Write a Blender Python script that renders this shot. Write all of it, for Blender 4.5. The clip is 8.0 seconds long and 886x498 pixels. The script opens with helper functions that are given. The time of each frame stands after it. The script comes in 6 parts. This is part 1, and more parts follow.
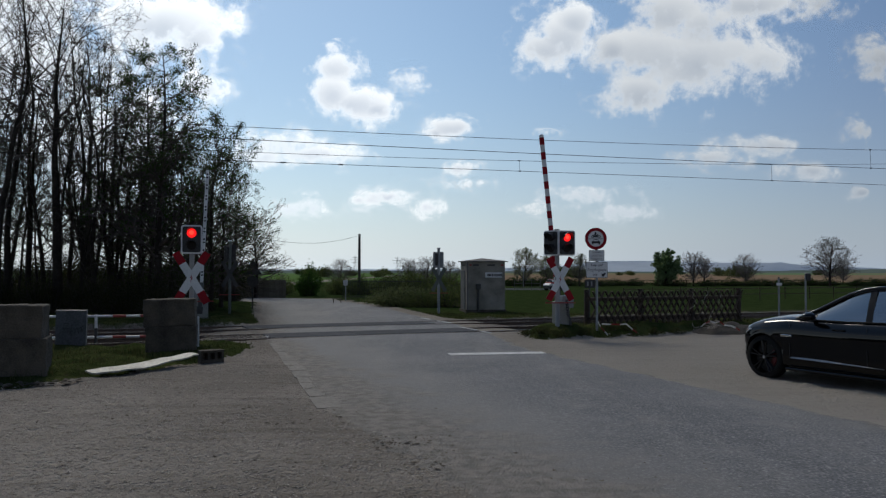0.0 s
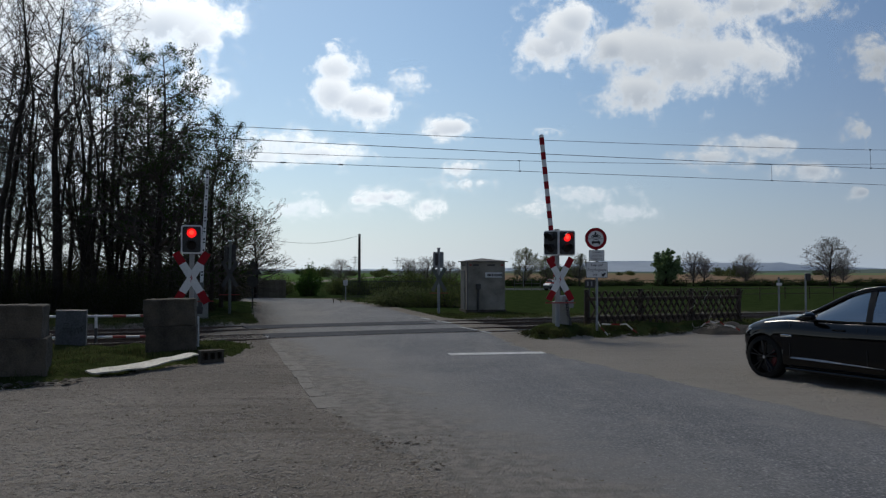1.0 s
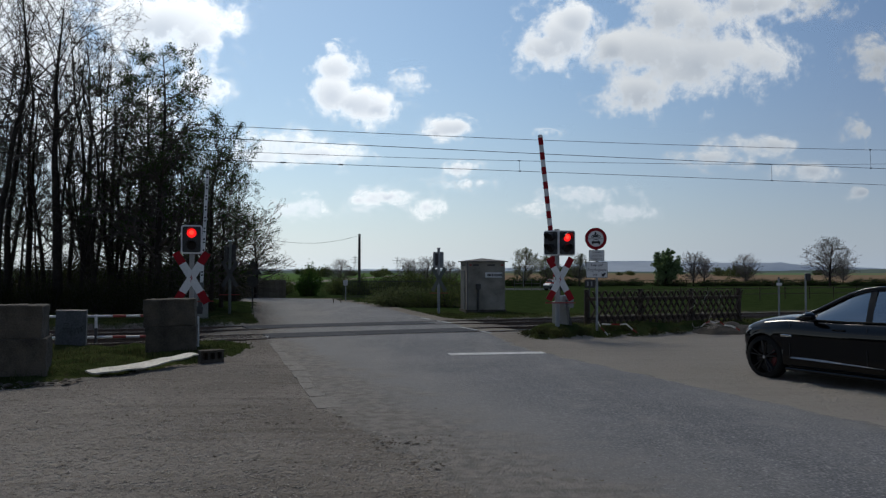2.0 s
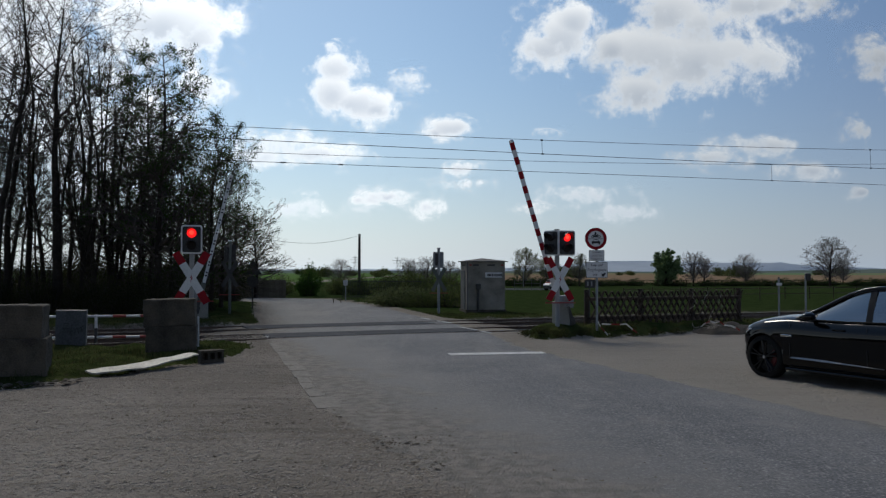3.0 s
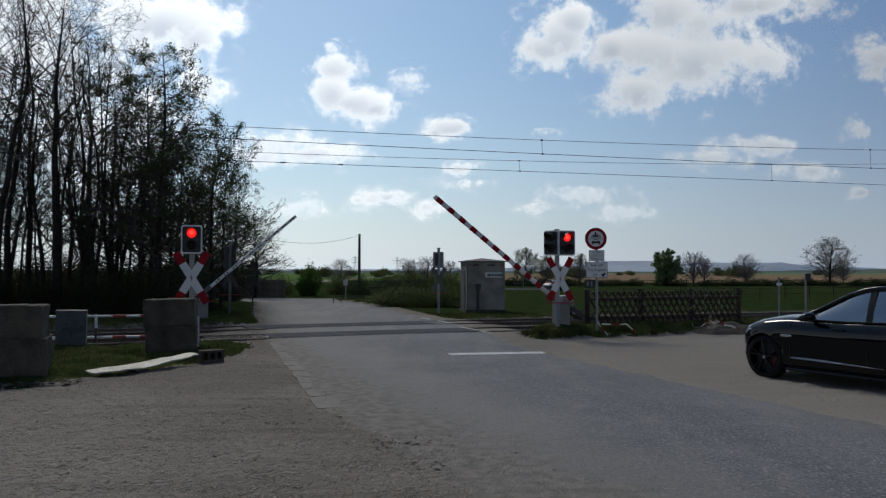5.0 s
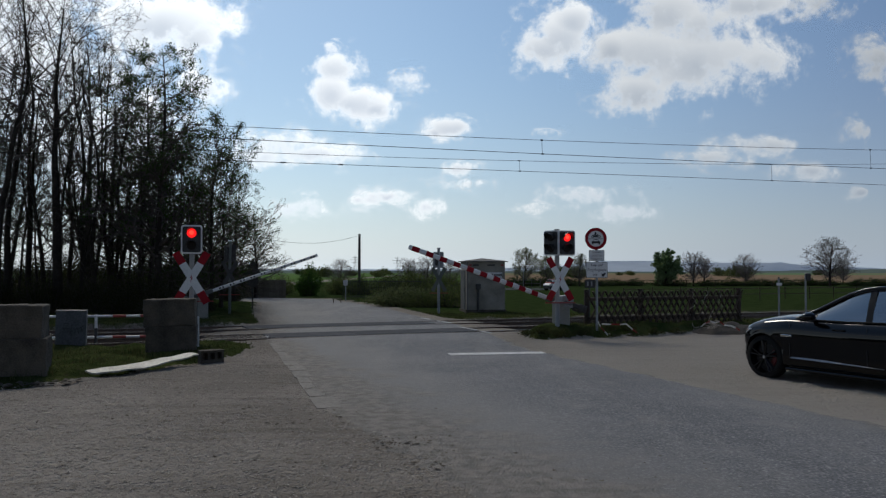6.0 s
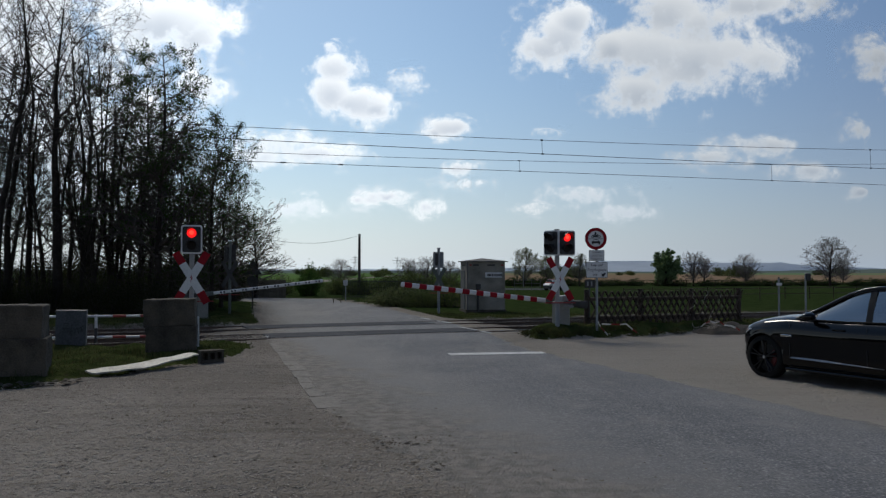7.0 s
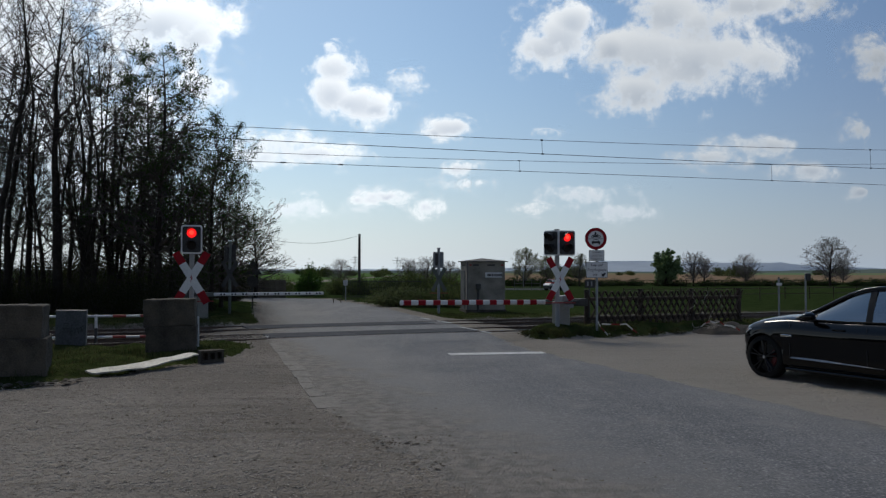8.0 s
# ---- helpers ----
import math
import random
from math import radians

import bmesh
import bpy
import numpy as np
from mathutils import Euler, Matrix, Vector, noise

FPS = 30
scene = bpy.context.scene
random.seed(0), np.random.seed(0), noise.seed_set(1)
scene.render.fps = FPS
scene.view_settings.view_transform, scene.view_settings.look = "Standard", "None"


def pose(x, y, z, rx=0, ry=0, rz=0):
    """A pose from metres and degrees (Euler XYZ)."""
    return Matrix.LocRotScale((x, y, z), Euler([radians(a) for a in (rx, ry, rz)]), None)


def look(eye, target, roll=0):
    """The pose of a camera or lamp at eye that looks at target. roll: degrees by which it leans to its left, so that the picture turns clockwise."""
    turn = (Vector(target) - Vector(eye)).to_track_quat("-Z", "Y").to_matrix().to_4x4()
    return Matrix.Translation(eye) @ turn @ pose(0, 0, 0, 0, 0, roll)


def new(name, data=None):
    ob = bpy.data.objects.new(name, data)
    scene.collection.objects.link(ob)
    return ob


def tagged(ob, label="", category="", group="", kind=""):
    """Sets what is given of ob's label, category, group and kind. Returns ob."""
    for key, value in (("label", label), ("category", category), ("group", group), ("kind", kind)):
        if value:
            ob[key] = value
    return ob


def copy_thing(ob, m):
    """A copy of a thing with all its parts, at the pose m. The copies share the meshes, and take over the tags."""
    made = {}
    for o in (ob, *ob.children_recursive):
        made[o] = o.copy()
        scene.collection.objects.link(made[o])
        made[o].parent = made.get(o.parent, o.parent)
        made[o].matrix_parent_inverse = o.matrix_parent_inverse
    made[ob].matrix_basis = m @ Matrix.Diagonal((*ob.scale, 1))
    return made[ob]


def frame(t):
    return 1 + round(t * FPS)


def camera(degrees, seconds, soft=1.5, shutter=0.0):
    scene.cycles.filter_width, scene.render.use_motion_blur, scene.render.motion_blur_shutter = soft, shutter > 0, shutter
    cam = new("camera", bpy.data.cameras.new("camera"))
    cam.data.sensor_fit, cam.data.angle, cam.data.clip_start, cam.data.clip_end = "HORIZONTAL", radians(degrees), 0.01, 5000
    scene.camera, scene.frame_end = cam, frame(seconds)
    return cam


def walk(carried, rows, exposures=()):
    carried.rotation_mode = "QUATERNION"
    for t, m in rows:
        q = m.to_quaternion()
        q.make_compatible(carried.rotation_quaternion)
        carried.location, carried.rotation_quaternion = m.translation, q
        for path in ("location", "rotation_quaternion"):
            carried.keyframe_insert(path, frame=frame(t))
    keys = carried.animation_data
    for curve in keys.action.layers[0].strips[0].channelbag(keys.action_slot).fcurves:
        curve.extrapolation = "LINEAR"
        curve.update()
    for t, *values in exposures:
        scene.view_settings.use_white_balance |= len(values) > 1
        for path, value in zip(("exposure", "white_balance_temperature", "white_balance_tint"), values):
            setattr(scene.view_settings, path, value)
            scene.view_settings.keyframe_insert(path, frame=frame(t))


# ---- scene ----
cam = camera(58.0, 8.0, soft=1.3)
EYE = pose(0, 0, 1.7, 91.66, 0, 0)
EXPO = 0.12
walk(cam, [(0.0, EYE), (8.0, EYE)], exposures=((0.0, EXPO, 6330, 8), (8.0, EXPO, 6330, 8)))

# ---- world and sun ----
SUN_AZ, SUN_EL = -24.0, 46.0      # degrees right of +y, degrees up
world = bpy.data.worlds.new("sky")
scene.world = world
world.use_nodes = True
_nt = world.node_tree
_sky = _nt.nodes.new("ShaderNodeTexSky")
_sky.sky_type = "NISHITA"
_sky.sun_disc = False
_sky.sun_elevation = radians(SUN_EL)
_sky.sun_rotation = radians(SUN_AZ)
_sky.air_density, _sky.dust_density, _sky.ozone_density = 1.0, 0.6, 5.0
_bg = _nt.nodes["Background"]
_bg.inputs["Strength"].default_value = 0.070
_ld = bpy.data.lights.new("sun", "SUN")
_ld.energy, _ld.angle, _ld.color = 1.6, radians(16), (1.0, 0.90, 0.77)
_sd = Vector((math.sin(radians(SUN_AZ)) * math.cos(radians(SUN_EL)), math.cos(radians(SUN_AZ)) * math.cos(radians(SUN_EL)), math.sin(radians(SUN_EL))))
new("sun", _ld).matrix_world = look(_sd * 100, (0, 0, 0))
# hazy air: the sky brightens towards the sun
_dot = _nt.nodes.new("ShaderNodeVectorMath")
_dot.operation = "DOT_PRODUCT"
_dot.inputs[1].default_value = _sd
_nt.links.new(_nt.nodes.new("ShaderNodeTexCoord").outputs["Generated"], _dot.inputs[0])
_veil = _nt.nodes.new("ShaderNodeMapRange")
_veil.interpolation_type = "SMOOTHSTEP"
for _k, _v in ((1, 0.42), (2, 0.95), (3, 0.0), (4, 1.0)):
    _veil.inputs[_k].default_value = _v
_nt.links.new(_dot.outputs["Value"], _veil.inputs[0])
_hue = _nt.nodes.new("ShaderNodeMix")
_hue.data_type = "RGBA"
_hue.inputs[6].default_value, _hue.inputs[7].default_value = (0.80, 0.735, 0.77, 1), (1.42, 1.42, 1.27, 1)
_nt.links.new(_veil.outputs[0], _hue.inputs[0])
_tone = _nt.nodes.new("ShaderNodeVectorMath")
_tone.operation = "MULTIPLY"
_nt.links.new(_sky.outputs[0], _tone.inputs[0])
_nt.links.new(_hue.outputs[2], _tone.inputs[1])
_nt.links.new(_tone.outputs[0], _bg.inputs[0])


# ---- materials ----
def material(name, dark, light, scale=3.0, fine=60.0, rough=0.8, bump=0.2, metal=0.0, spread=0.0, grow=0.5, dist=0.02, spec=0.5):
    """Two scales of noise between two colours, fine relief; spread: brightness change from object to object."""
    m = bpy.data.materials.new(name)
    m.use_nodes = True
    nt = m.node_tree
    n, ln = nt.nodes, nt.links
    bsdf = n["Principled BSDF"]
    tc = n.new("ShaderNodeTexCoord")
    a, b = n.new("ShaderNodeTexNoise"), n.new("ShaderNodeTexNoise")
    a.inputs["Scale"].default_value, a.inputs["Detail"].default_value = scale, 5
    b.inputs["Scale"].default_value, b.inputs["Detail"].default_value = fine, 4
    for t in (a, b):
        ln.new(tc.outputs["Object"], t.inputs["Vector"])
    mx = n.new("ShaderNodeMix")
    mx.inputs[0].default_value = grow
    ln.new(a.outputs[0], mx.inputs[2])
    ln.new(b.outputs[0], mx.inputs[3])
    ramp = n.new("ShaderNodeValToRGB")
    ramp.color_ramp.elements[0].position, ramp.color_ramp.elements[1].position = 0.36, 0.64
    ramp.color_ramp.elements[0].color, ramp.color_ramp.elements[1].color = (*dark, 1), (*light, 1)
    ln.new(mx.outputs[0], ramp.inputs[0])
    out = ramp.outputs[0]
    if spread:
        oi = n.new("ShaderNodeObjectInfo")
        mr = n.new("ShaderNodeMapRange")
        mr.inputs[3].default_value, mr.inputs[4].default_value = 1 - spread, 1 + spread
        ln.new(oi.outputs["Random"], mr.inputs[0])
        hs = n.new("ShaderNodeHueSaturation")
        ln.new(mr.outputs[0], hs.inputs["Value"])
        ln.new(out, hs.inputs["Color"])
        out = hs.outputs[0]
    ln.new(out, bsdf.inputs["Base Color"])
    bsdf.inputs["Roughness"].default_value, bsdf.inputs["Metallic"].default_value = rough, metal
    bsdf.inputs["Specular IOR Level"].default_value = spec
    if bump:
        bp = n.new("ShaderNodeBump")
        bp.inputs["Strength"].default_value, bp.inputs["Distance"].default_value = bump, dist
        ln.new(b.outputs[0], bp.inputs["Height"])
        ln.new(bp.outputs[0], bsdf.inputs["Normal"])
    return m


def leaf_material(name, dark, light):
    """Thin leaves: diffuse with some light let through, varied leaf by leaf."""
    m = bpy.data.materials.new(name)
    m.use_nodes = True
    n, ln = m.node_tree.nodes, m.node_tree.links
    n.remove(n["Principled BSDF"])
    geo = n.new("ShaderNodeNewGeometry")
    mx = n.new("ShaderNodeMix")
    mx.data_type = "RGBA"
    mx.inputs[6].default_value, mx.inputs[7].default_value = (*dark, 1), (*light, 1)
    ln.new(geo.outputs["Random Per Island"], mx.inputs[0])
    d, t, s = n.new("ShaderNodeBsdfDiffuse"), n.new("ShaderNodeBsdfTranslucent"), n.new("ShaderNodeMixShader")
    s.inputs[0].default_value = 0.35
    ln.new(mx.outputs[2], d.inputs[0])
    ln.new(mx.outputs[2], t.inputs[0])
    ln.new(d.outputs[0], s.inputs[1])
    ln.new(t.outputs[0], s.inputs[2])
    ln.new(s.outputs[0], n["Material Output"].inputs[0])
    return m


def glow(name, color, strength):
    m = bpy.data.materials.new(name)
    m.use_nodes = True
    b = m.node_tree.nodes["Principled BSDF"]
    b.inputs["Base Color"].default_value = (*[c * 0.5 for c in color], 1)
    b.inputs["Emission Color"].default_value, b.inputs["Emission Strength"].default_value = (*color, 1), strength
    return m


def blend_node(n, ln, fac, a, b):
    m = n.new("ShaderNodeMix")
    m.data_type = "RGBA"
    for sock, v in ((0, fac), (6, a), (7, b)):
        if isinstance(v, (tuple, float)):
            m.inputs[sock].default_value = (*v, 1) if isinstance(v, tuple) else v
        else:
            ln.new(v, m.inputs[sock])
    return m.outputs[2]


def noise_node(n, ln, vec, scale, detail=5, rough=0.55):
    t = n.new("ShaderNodeTexNoise")
    t.inputs["Scale"].default_value, t.inputs["Detail"].default_value, t.inputs["Roughness"].default_value = scale, detail, rough
    ln.new(vec, t.inputs["Vector"])
    return t.outputs[0]


def math_node(n, ln, op, a, b=None, clamp=False):
    m = n.new("ShaderNodeMath")
    m.operation, m.use_clamp = op, clamp
    for k, v in ((0, a), (1, b)):
        if v is None:
            continue
        if isinstance(v, (int, float)):
            m.inputs[k].default_value = v
        else:
            ln.new(v, m.inputs[k])
    return m.outputs[0]


def range_node(n, ln, v, a, b, c=0.0, d=1.0):
    m = n.new("ShaderNodeMapRange")
    m.interpolation_type = "SMOOTHSTEP"
    for k, x in ((1, a), (2, b), (3, c), (4, d)):
        m.inputs[k].default_value = x
    ln.new(v, m.inputs[0])
    return m.outputs[0]


WHITE = material("white_paint", (0.50, 0.50, 0.49), (0.72, 0.72, 0.70), 2.5, 40, 0.5, 0.05)
SIGNWHITE = material("sign_white", (0.52, 0.52, 0.51), (0.67, 0.67, 0.66), 1.5, 30, 0.4, 0.02)
RED = material("red_paint", (0.21, 0.004, 0.010), (0.31, 0.007, 0.014), 2.5, 40, 0.6, 0.05, spec=0.2)
OLDRED = material("weathered_red_paint", (0.20, 0.03, 0.025), (0.30, 0.045, 0.04), 4, 40, 0.7, 0.1)
BLACK = material("black_plastic", (0.010, 0.010, 0.011), (0.022, 0.022, 0.024), 4, 80, 0.5, 0.05)
INK = material("black_ink", (0.015, 0.015, 0.015), (0.03, 0.03, 0.03), 5, 60, 0.6, 0)
GREY = material("grey_paint", (0.20, 0.21, 0.21), (0.30, 0.31, 0.31), 3, 50, 0.6, 0.06)
GALV = material("galvanised_steel", (0.24, 0.25, 0.26), (0.40, 0.41, 0.42), 6, 60, 0.45, 0.06, 0.6)
DARKSTEEL = material("dark_steel", (0.035, 0.034, 0.033), (0.075, 0.07, 0.066), 5, 60, 0.6, 0.1, 0.4)
RAILSTEEL = material("rail_steel", (0.08, 0.055, 0.042), (0.15, 0.11, 0.085), 4, 60, 0.6, 0.15, 0.3)
RAILTOP = material("worn_rail_head", (0.08, 0.076, 0.072), (0.14, 0.135, 0.13), 3, 50, 0.55, 0.03, 0.5)
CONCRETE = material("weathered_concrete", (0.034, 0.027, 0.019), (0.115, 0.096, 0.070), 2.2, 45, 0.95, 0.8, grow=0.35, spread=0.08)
PALECONC = material("pale_concrete", (0.17, 0.168, 0.145), (0.28, 0.27, 0.24), 2.5, 50, 0.9, 0.25)
HUTCONC = material("hut_plaster", (0.150, 0.134, 0.106), (0.310, 0.284, 0.235), 1.8, 30, 0.9, 0.5, grow=0.35)
HUTROOF = material("hut_roof_slab", (0.10, 0.095, 0.085), (0.18, 0.17, 0.155), 2, 40, 0.9, 0.3)
CABINET = material("cabinet_grp", (0.045, 0.047, 0.048), (0.105, 0.108, 0.110), 3, 30, 0.7, 0.1)
WOOD = material("dark_weathered_wood", (0.024, 0.015, 0.010), (0.062, 0.042, 0.030), 3, 50, 0.85, 0.3, spread=0.25)
POLEWOOD = material("pole_wood", (0.05, 0.042, 0.035), (0.10, 0.085, 0.07), 3, 50, 0.9, 0.3)
BARK = material("bark", (0.018, 0.015, 0.012), (0.050, 0.042, 0.034), 3, 40, 0.95, 0.6, dist=0.03, spec=0.1)
TWIG = material("twig_bark", (0.035, 0.026, 0.021), (0.075, 0.058, 0.048), 2, 20, 0.95, 0.0)
TWIGPALE = material("pale_twig_bark", (0.14, 0.115, 0.095), (0.24, 0.20, 0.165), 2, 20, 0.95, 0.0)
# bark paled to carry the haze of its distance
TWIGFIELD = material("hazed_field_bark", (0.115, 0.095, 0.088), (0.20, 0.168, 0.15), 2, 20, 0.95, 0.0, spec=0.1)
LEAFDARK = leaf_material("spring_leaves", (0.025, 0.045, 0.014), (0.055, 0.085, 0.024))
LEAFBUSH = leaf_material("shrub_leaves", (0.062, 0.088, 0.028), (0.14, 0.158, 0.06))
LEAFFRESH = leaf_material("fresh_leaves", (0.035, 0.075, 0.015), (0.075, 0.135, 0.03))
# leaf colours raised above real foliage to imitate distance haze
LEAFMEADOW = leaf_material("hazed_meadow_leaves", (0.15, 0.215, 0.085), (0.25, 0.32, 0.15))
LEAFPALE = leaf_material("budding_leaves", (0.15, 0.17, 0.09), (0.26, 0.28, 0.14))
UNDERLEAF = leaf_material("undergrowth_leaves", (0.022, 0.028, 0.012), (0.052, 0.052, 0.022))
BRAMBLE = leaf_material("bramble_leaves", (0.080, 0.102, 0.040), (0.175, 0.192, 0.088))
GRASS = leaf_material("grass_blades", (0.032, 0.044, 0.014), (0.088, 0.088, 0.036))
STONE = material("gravel_stone", (0.24, 0.215, 0.18), (0.44, 0.40, 0.345), 6, 60, 0.95, 0.3, grow=0.6, spec=0.1)
CLOD = material("dark_clod", (0.085, 0.070, 0.054), (0.18, 0.152, 0.122), 9, 60, 0.95, 0.3, spec=0.1)
BALLAST = material("ballast", (0.06, 0.05, 0.042), (0.19, 0.165, 0.14), 9, 40, 0.95, 0.9, dist=0.06)
SLEEPER = material("concrete_sleeper", (0.15, 0.14, 0.125), (0.24, 0.22, 0.20), 3, 40, 0.9, 0.3)
PANEL = material("rubber_crossing_panel", (0.042, 0.044, 0.048), (0.080, 0.083, 0.090), 2, 60, 0.95, 0.2, spread=0.10, spec=0.1)
ROADPAINT = material("worn_road_paint", (0.30, 0.30, 0.29), (0.62, 0.62, 0.60), 3.5, 30, 0.8, 0.1)
BOARD = material("dirty_white_board", (0.20, 0.19, 0.15), (0.52, 0.505, 0.44), 2.2, 30, 0.6, 0.08)
CARPAINT = material("black_car_paint", (0.0015, 0.0015, 0.002), (0.003, 0.003, 0.0035), 2, 30, 0.05, 0, spec=0.36)
TYRE = material("tyre_rubber", (0.009, 0.009, 0.009), (0.018, 0.018, 0.017), 8, 60, 0.9, 0.1, spec=0.15)
RIM = material("black_alloy", (0.030, 0.030, 0.032), (0.050, 0.050, 0.053), 5, 60, 0.22, 0, 1.0)
CHROME = material("chrome", (0.55, 0.56, 0.58), (0.66, 0.67, 0.69), 3, 60, 0.18, 0, 1.0)
SATIN = material("satin_door_trim", (0.16, 0.165, 0.175), (0.24, 0.245, 0.255), 3, 60, 0.3, 0, 0.8)
CALIPER = material("red_caliper", (0.07, 0.004, 0.006), (0.10, 0.006, 0.008), 4, 60, 0.4, 0)
DARKLENS = material("unlit_lens", (0.010, 0.007, 0.006), (0.018, 0.012, 0.010), 6, 60, 0.6, 0, spec=0.2)
REDLIT = glow("lit_red_lens", (1.0, 0.010, 0.010), 1.0)
REDCORE = glow("lit_red_lamp", (1.0, 0.045, 0.025), 1.6)
HEADGLASS = material("headlamp_glass", (0.20, 0.22, 0.25), (0.30, 0.32, 0.35), 4, 60, 0.05, 0)
CARWHITE = material("white_van_paint", (0.55, 0.55, 0.55), (0.68, 0.68, 0.68), 2, 30, 0.3, 0)
CARRED = material("red_van_paint", (0.40, 0.03, 0.02), (0.50, 0.04, 0.03), 2, 30, 0.3, 0)


def glass_material(name, tint, clear, shine, slope):
    """A tinted pane: glossy by Fresnel over a dark see-through body."""
    m = bpy.data.materials.new(name)
    m.use_nodes = True
    n, ln = m.node_tree.nodes, m.node_tree.links
    n.remove(n["Principled BSDF"])
    t, g, s, f = n.new("ShaderNodeBsdfTransparent"), n.new("ShaderNodeBsdfGlossy"), n.new("ShaderNodeMixShader"), n.new("ShaderNodeLayerWeight")
    t.inputs[0].default_value = (*[c * clear for c in tint], 1)
    g.inputs["Roughness"].default_value = 0.02
    f.inputs[0].default_value = 0.5
    k = math_node(n, ln, "POWER", f.outputs["Facing"], 3.0)
    k = math_node(n, ln, "ADD", math_node(n, ln, "MULTIPLY", k, slope), shine)
    ln.new(k, s.inputs[0])
    ln.new(t.outputs[0], s.inputs[1])
    ln.new(g.outputs[0], s.inputs[2])
    ln.new(s.outputs[0], n["Material Output"].inputs[0])
    return m


GLASS = glass_material("tinted_car_glass", (0.8, 0.92, 0.9), 0.4, 0.34, 0.6)
SCREENGLASS = glass_material("shaded_windscreen_glass", (0.8, 0.92, 0.9), 0.02, 0.05, 0.10)
BACKGREY = material("dull_sign_back", (0.065, 0.075, 0.065), (0.115, 0.125, 0.11), 3, 50, 0.7, 0.06)
BOARDS = material("olive_brown_boards", (0.11, 0.092, 0.064), (0.18, 0.152, 0.11), 3, 50, 0.85, 0.3, spread=0.2)


# ---- mesh helpers ----
def link_mesh(name, bm, mat, smooth=False):
    me = bpy.data.meshes.new(name)
    bm.to_mesh(me)
    bm.free()
    me.materials.append(mat)
    if smooth:
        for p in me.polygons:
            p.use_smooth = True
    return me


def part(name, bm, mat, parent, label="", smooth=False):
    me = bm if isinstance(bm, bpy.types.Mesh) else link_mesh(name, bm, mat, smooth)
    ob = new(name, me)
    ob.parent = parent
    return tagged(ob, label)


def thing(name, label, category, m=None, group="", kind=""):
    ob = new(name)
    ob.empty_display_size = 0.1
    if m is not None:
        ob.matrix_basis = m
    return tagged(ob, label, category, group, kind)


def box(bm, x, y, z, sx, sy, sz, bevel=0.0, m=None):
    """A box centred at x, y, z with sizes sx, sy, sz."""
    mat = Matrix.Translation((x, y, z)) @ Matrix.Diagonal((sx, sy, sz, 1))
    vs = bmesh.ops.create_cube(bm, size=1, matrix=(m @ mat) if m is not None else mat)["verts"]
    if bevel:
        es = list({e for v in vs for e in v.link_edges})
        bmesh.ops.bevel(bm, geom=es, offset=bevel, segments=2, affect="EDGES", profile=0.5)
    return bm


def rod(bm, p, q, r0, r1=None, n=10, caps=True):
    """A tapered round bar from p to q."""
    p, q = Vector(p), Vector(q)
    d = q - p
    m = Matrix.Translation((p + q) / 2) @ d.to_track_quat("Z", "Y").to_matrix().to_4x4()
    bmesh.ops.create_cone(bm, cap_ends=caps, segments=n, radius1=r0, radius2=r0 if r1 is None else r1, depth=d.length, matrix=m)
    return bm


def B():
    return bmesh.new()


def one_box(*a, **k):
    return box(B(), *a, **k)


def one_rod(*a, **k):
    return rod(B(), *a, **k)


def extrude(bm, outline, depth, m):
    """A flat outline of (x, z) pairs, given thickness along y, at the pose m."""
    f = [bm.verts.new(m @ Vector((x, 0, z))) for x, z in outline]
    k = [bm.verts.new(m @ Vector((x, depth, z))) for x, z in outline]
    n = len(outline)
    bm.faces.new(f)
    bm.faces.new(k[::-1])
    for i in range(n):
        bm.faces.new((f[(i + 1) % n], f[i], k[i], k[(i + 1) % n]))
    bmesh.ops.recalc_face_normals(bm, faces=bm.faces)
    return bm


def rounded(w, h, r, n=4):
    pts = []
    for cx, cz, a0 in ((w / 2 - r, h / 2 - r, 0), (-w / 2 + r, h / 2 - r, 90), (-w / 2 + r, -h / 2 + r, 180), (w / 2 - r, -h / 2 + r, 270)):
        for i in range(n + 1):
            a = radians(a0 + 90 * i / n)
            pts.append((cx + r * math.cos(a), cz + r * math.sin(a)))
    return pts


def ring_outline(r, n=32):
    return [(r * math.cos(2 * math.pi * i / n), r * math.sin(2 * math.pi * i / n)) for i in range(n)]


def lettering(name, text, size, mat, parent, m, label="", width=0.8):
    """Words in the built-in font as a thin mesh."""
    cu = bpy.data.curves.new(name, "FONT")
    cu.body, cu.size, cu.align_x, cu.align_y, cu.extrude = text, size, "CENTER", "CENTER", 0.001
    tmp = new(name + "_draft", cu)
    me = bpy.data.meshes.new_from_object(tmp.evaluated_get(bpy.context.evaluated_depsgraph_get()))
    bpy.data.objects.remove(tmp)
    bpy.data.curves.remove(cu)
    me.materials.clear()
    me.materials.append(mat)
    ob = new(name, me)
    ob.parent = parent
    ob.matrix_basis = m @ pose(0, 0, 0, 90, 0, 0) @ Matrix.Diagonal((width, 1, 1, 1))
    return tagged(ob, label, kind="stuff")


# ---- the plan: s runs along the railway, t across it ----
ANG = 22.7
E_S = Vector((math.cos(radians(ANG)), math.sin(radians(ANG)), 0))
E_T = Vector((-math.sin(radians(ANG)), math.cos(radians(ANG)), 0))
ORG = Vector((-4.83, 21.16, 0))
FAR_T = 3.55


def st(s, t, z=0.0):
    return ORG + E_S * s + E_T * t + Vector((0, 0, z))


def to_st(x, y):
    d = Vector((x, y, 0)) - ORG
    return d.dot(E_S), d.dot(E_T)


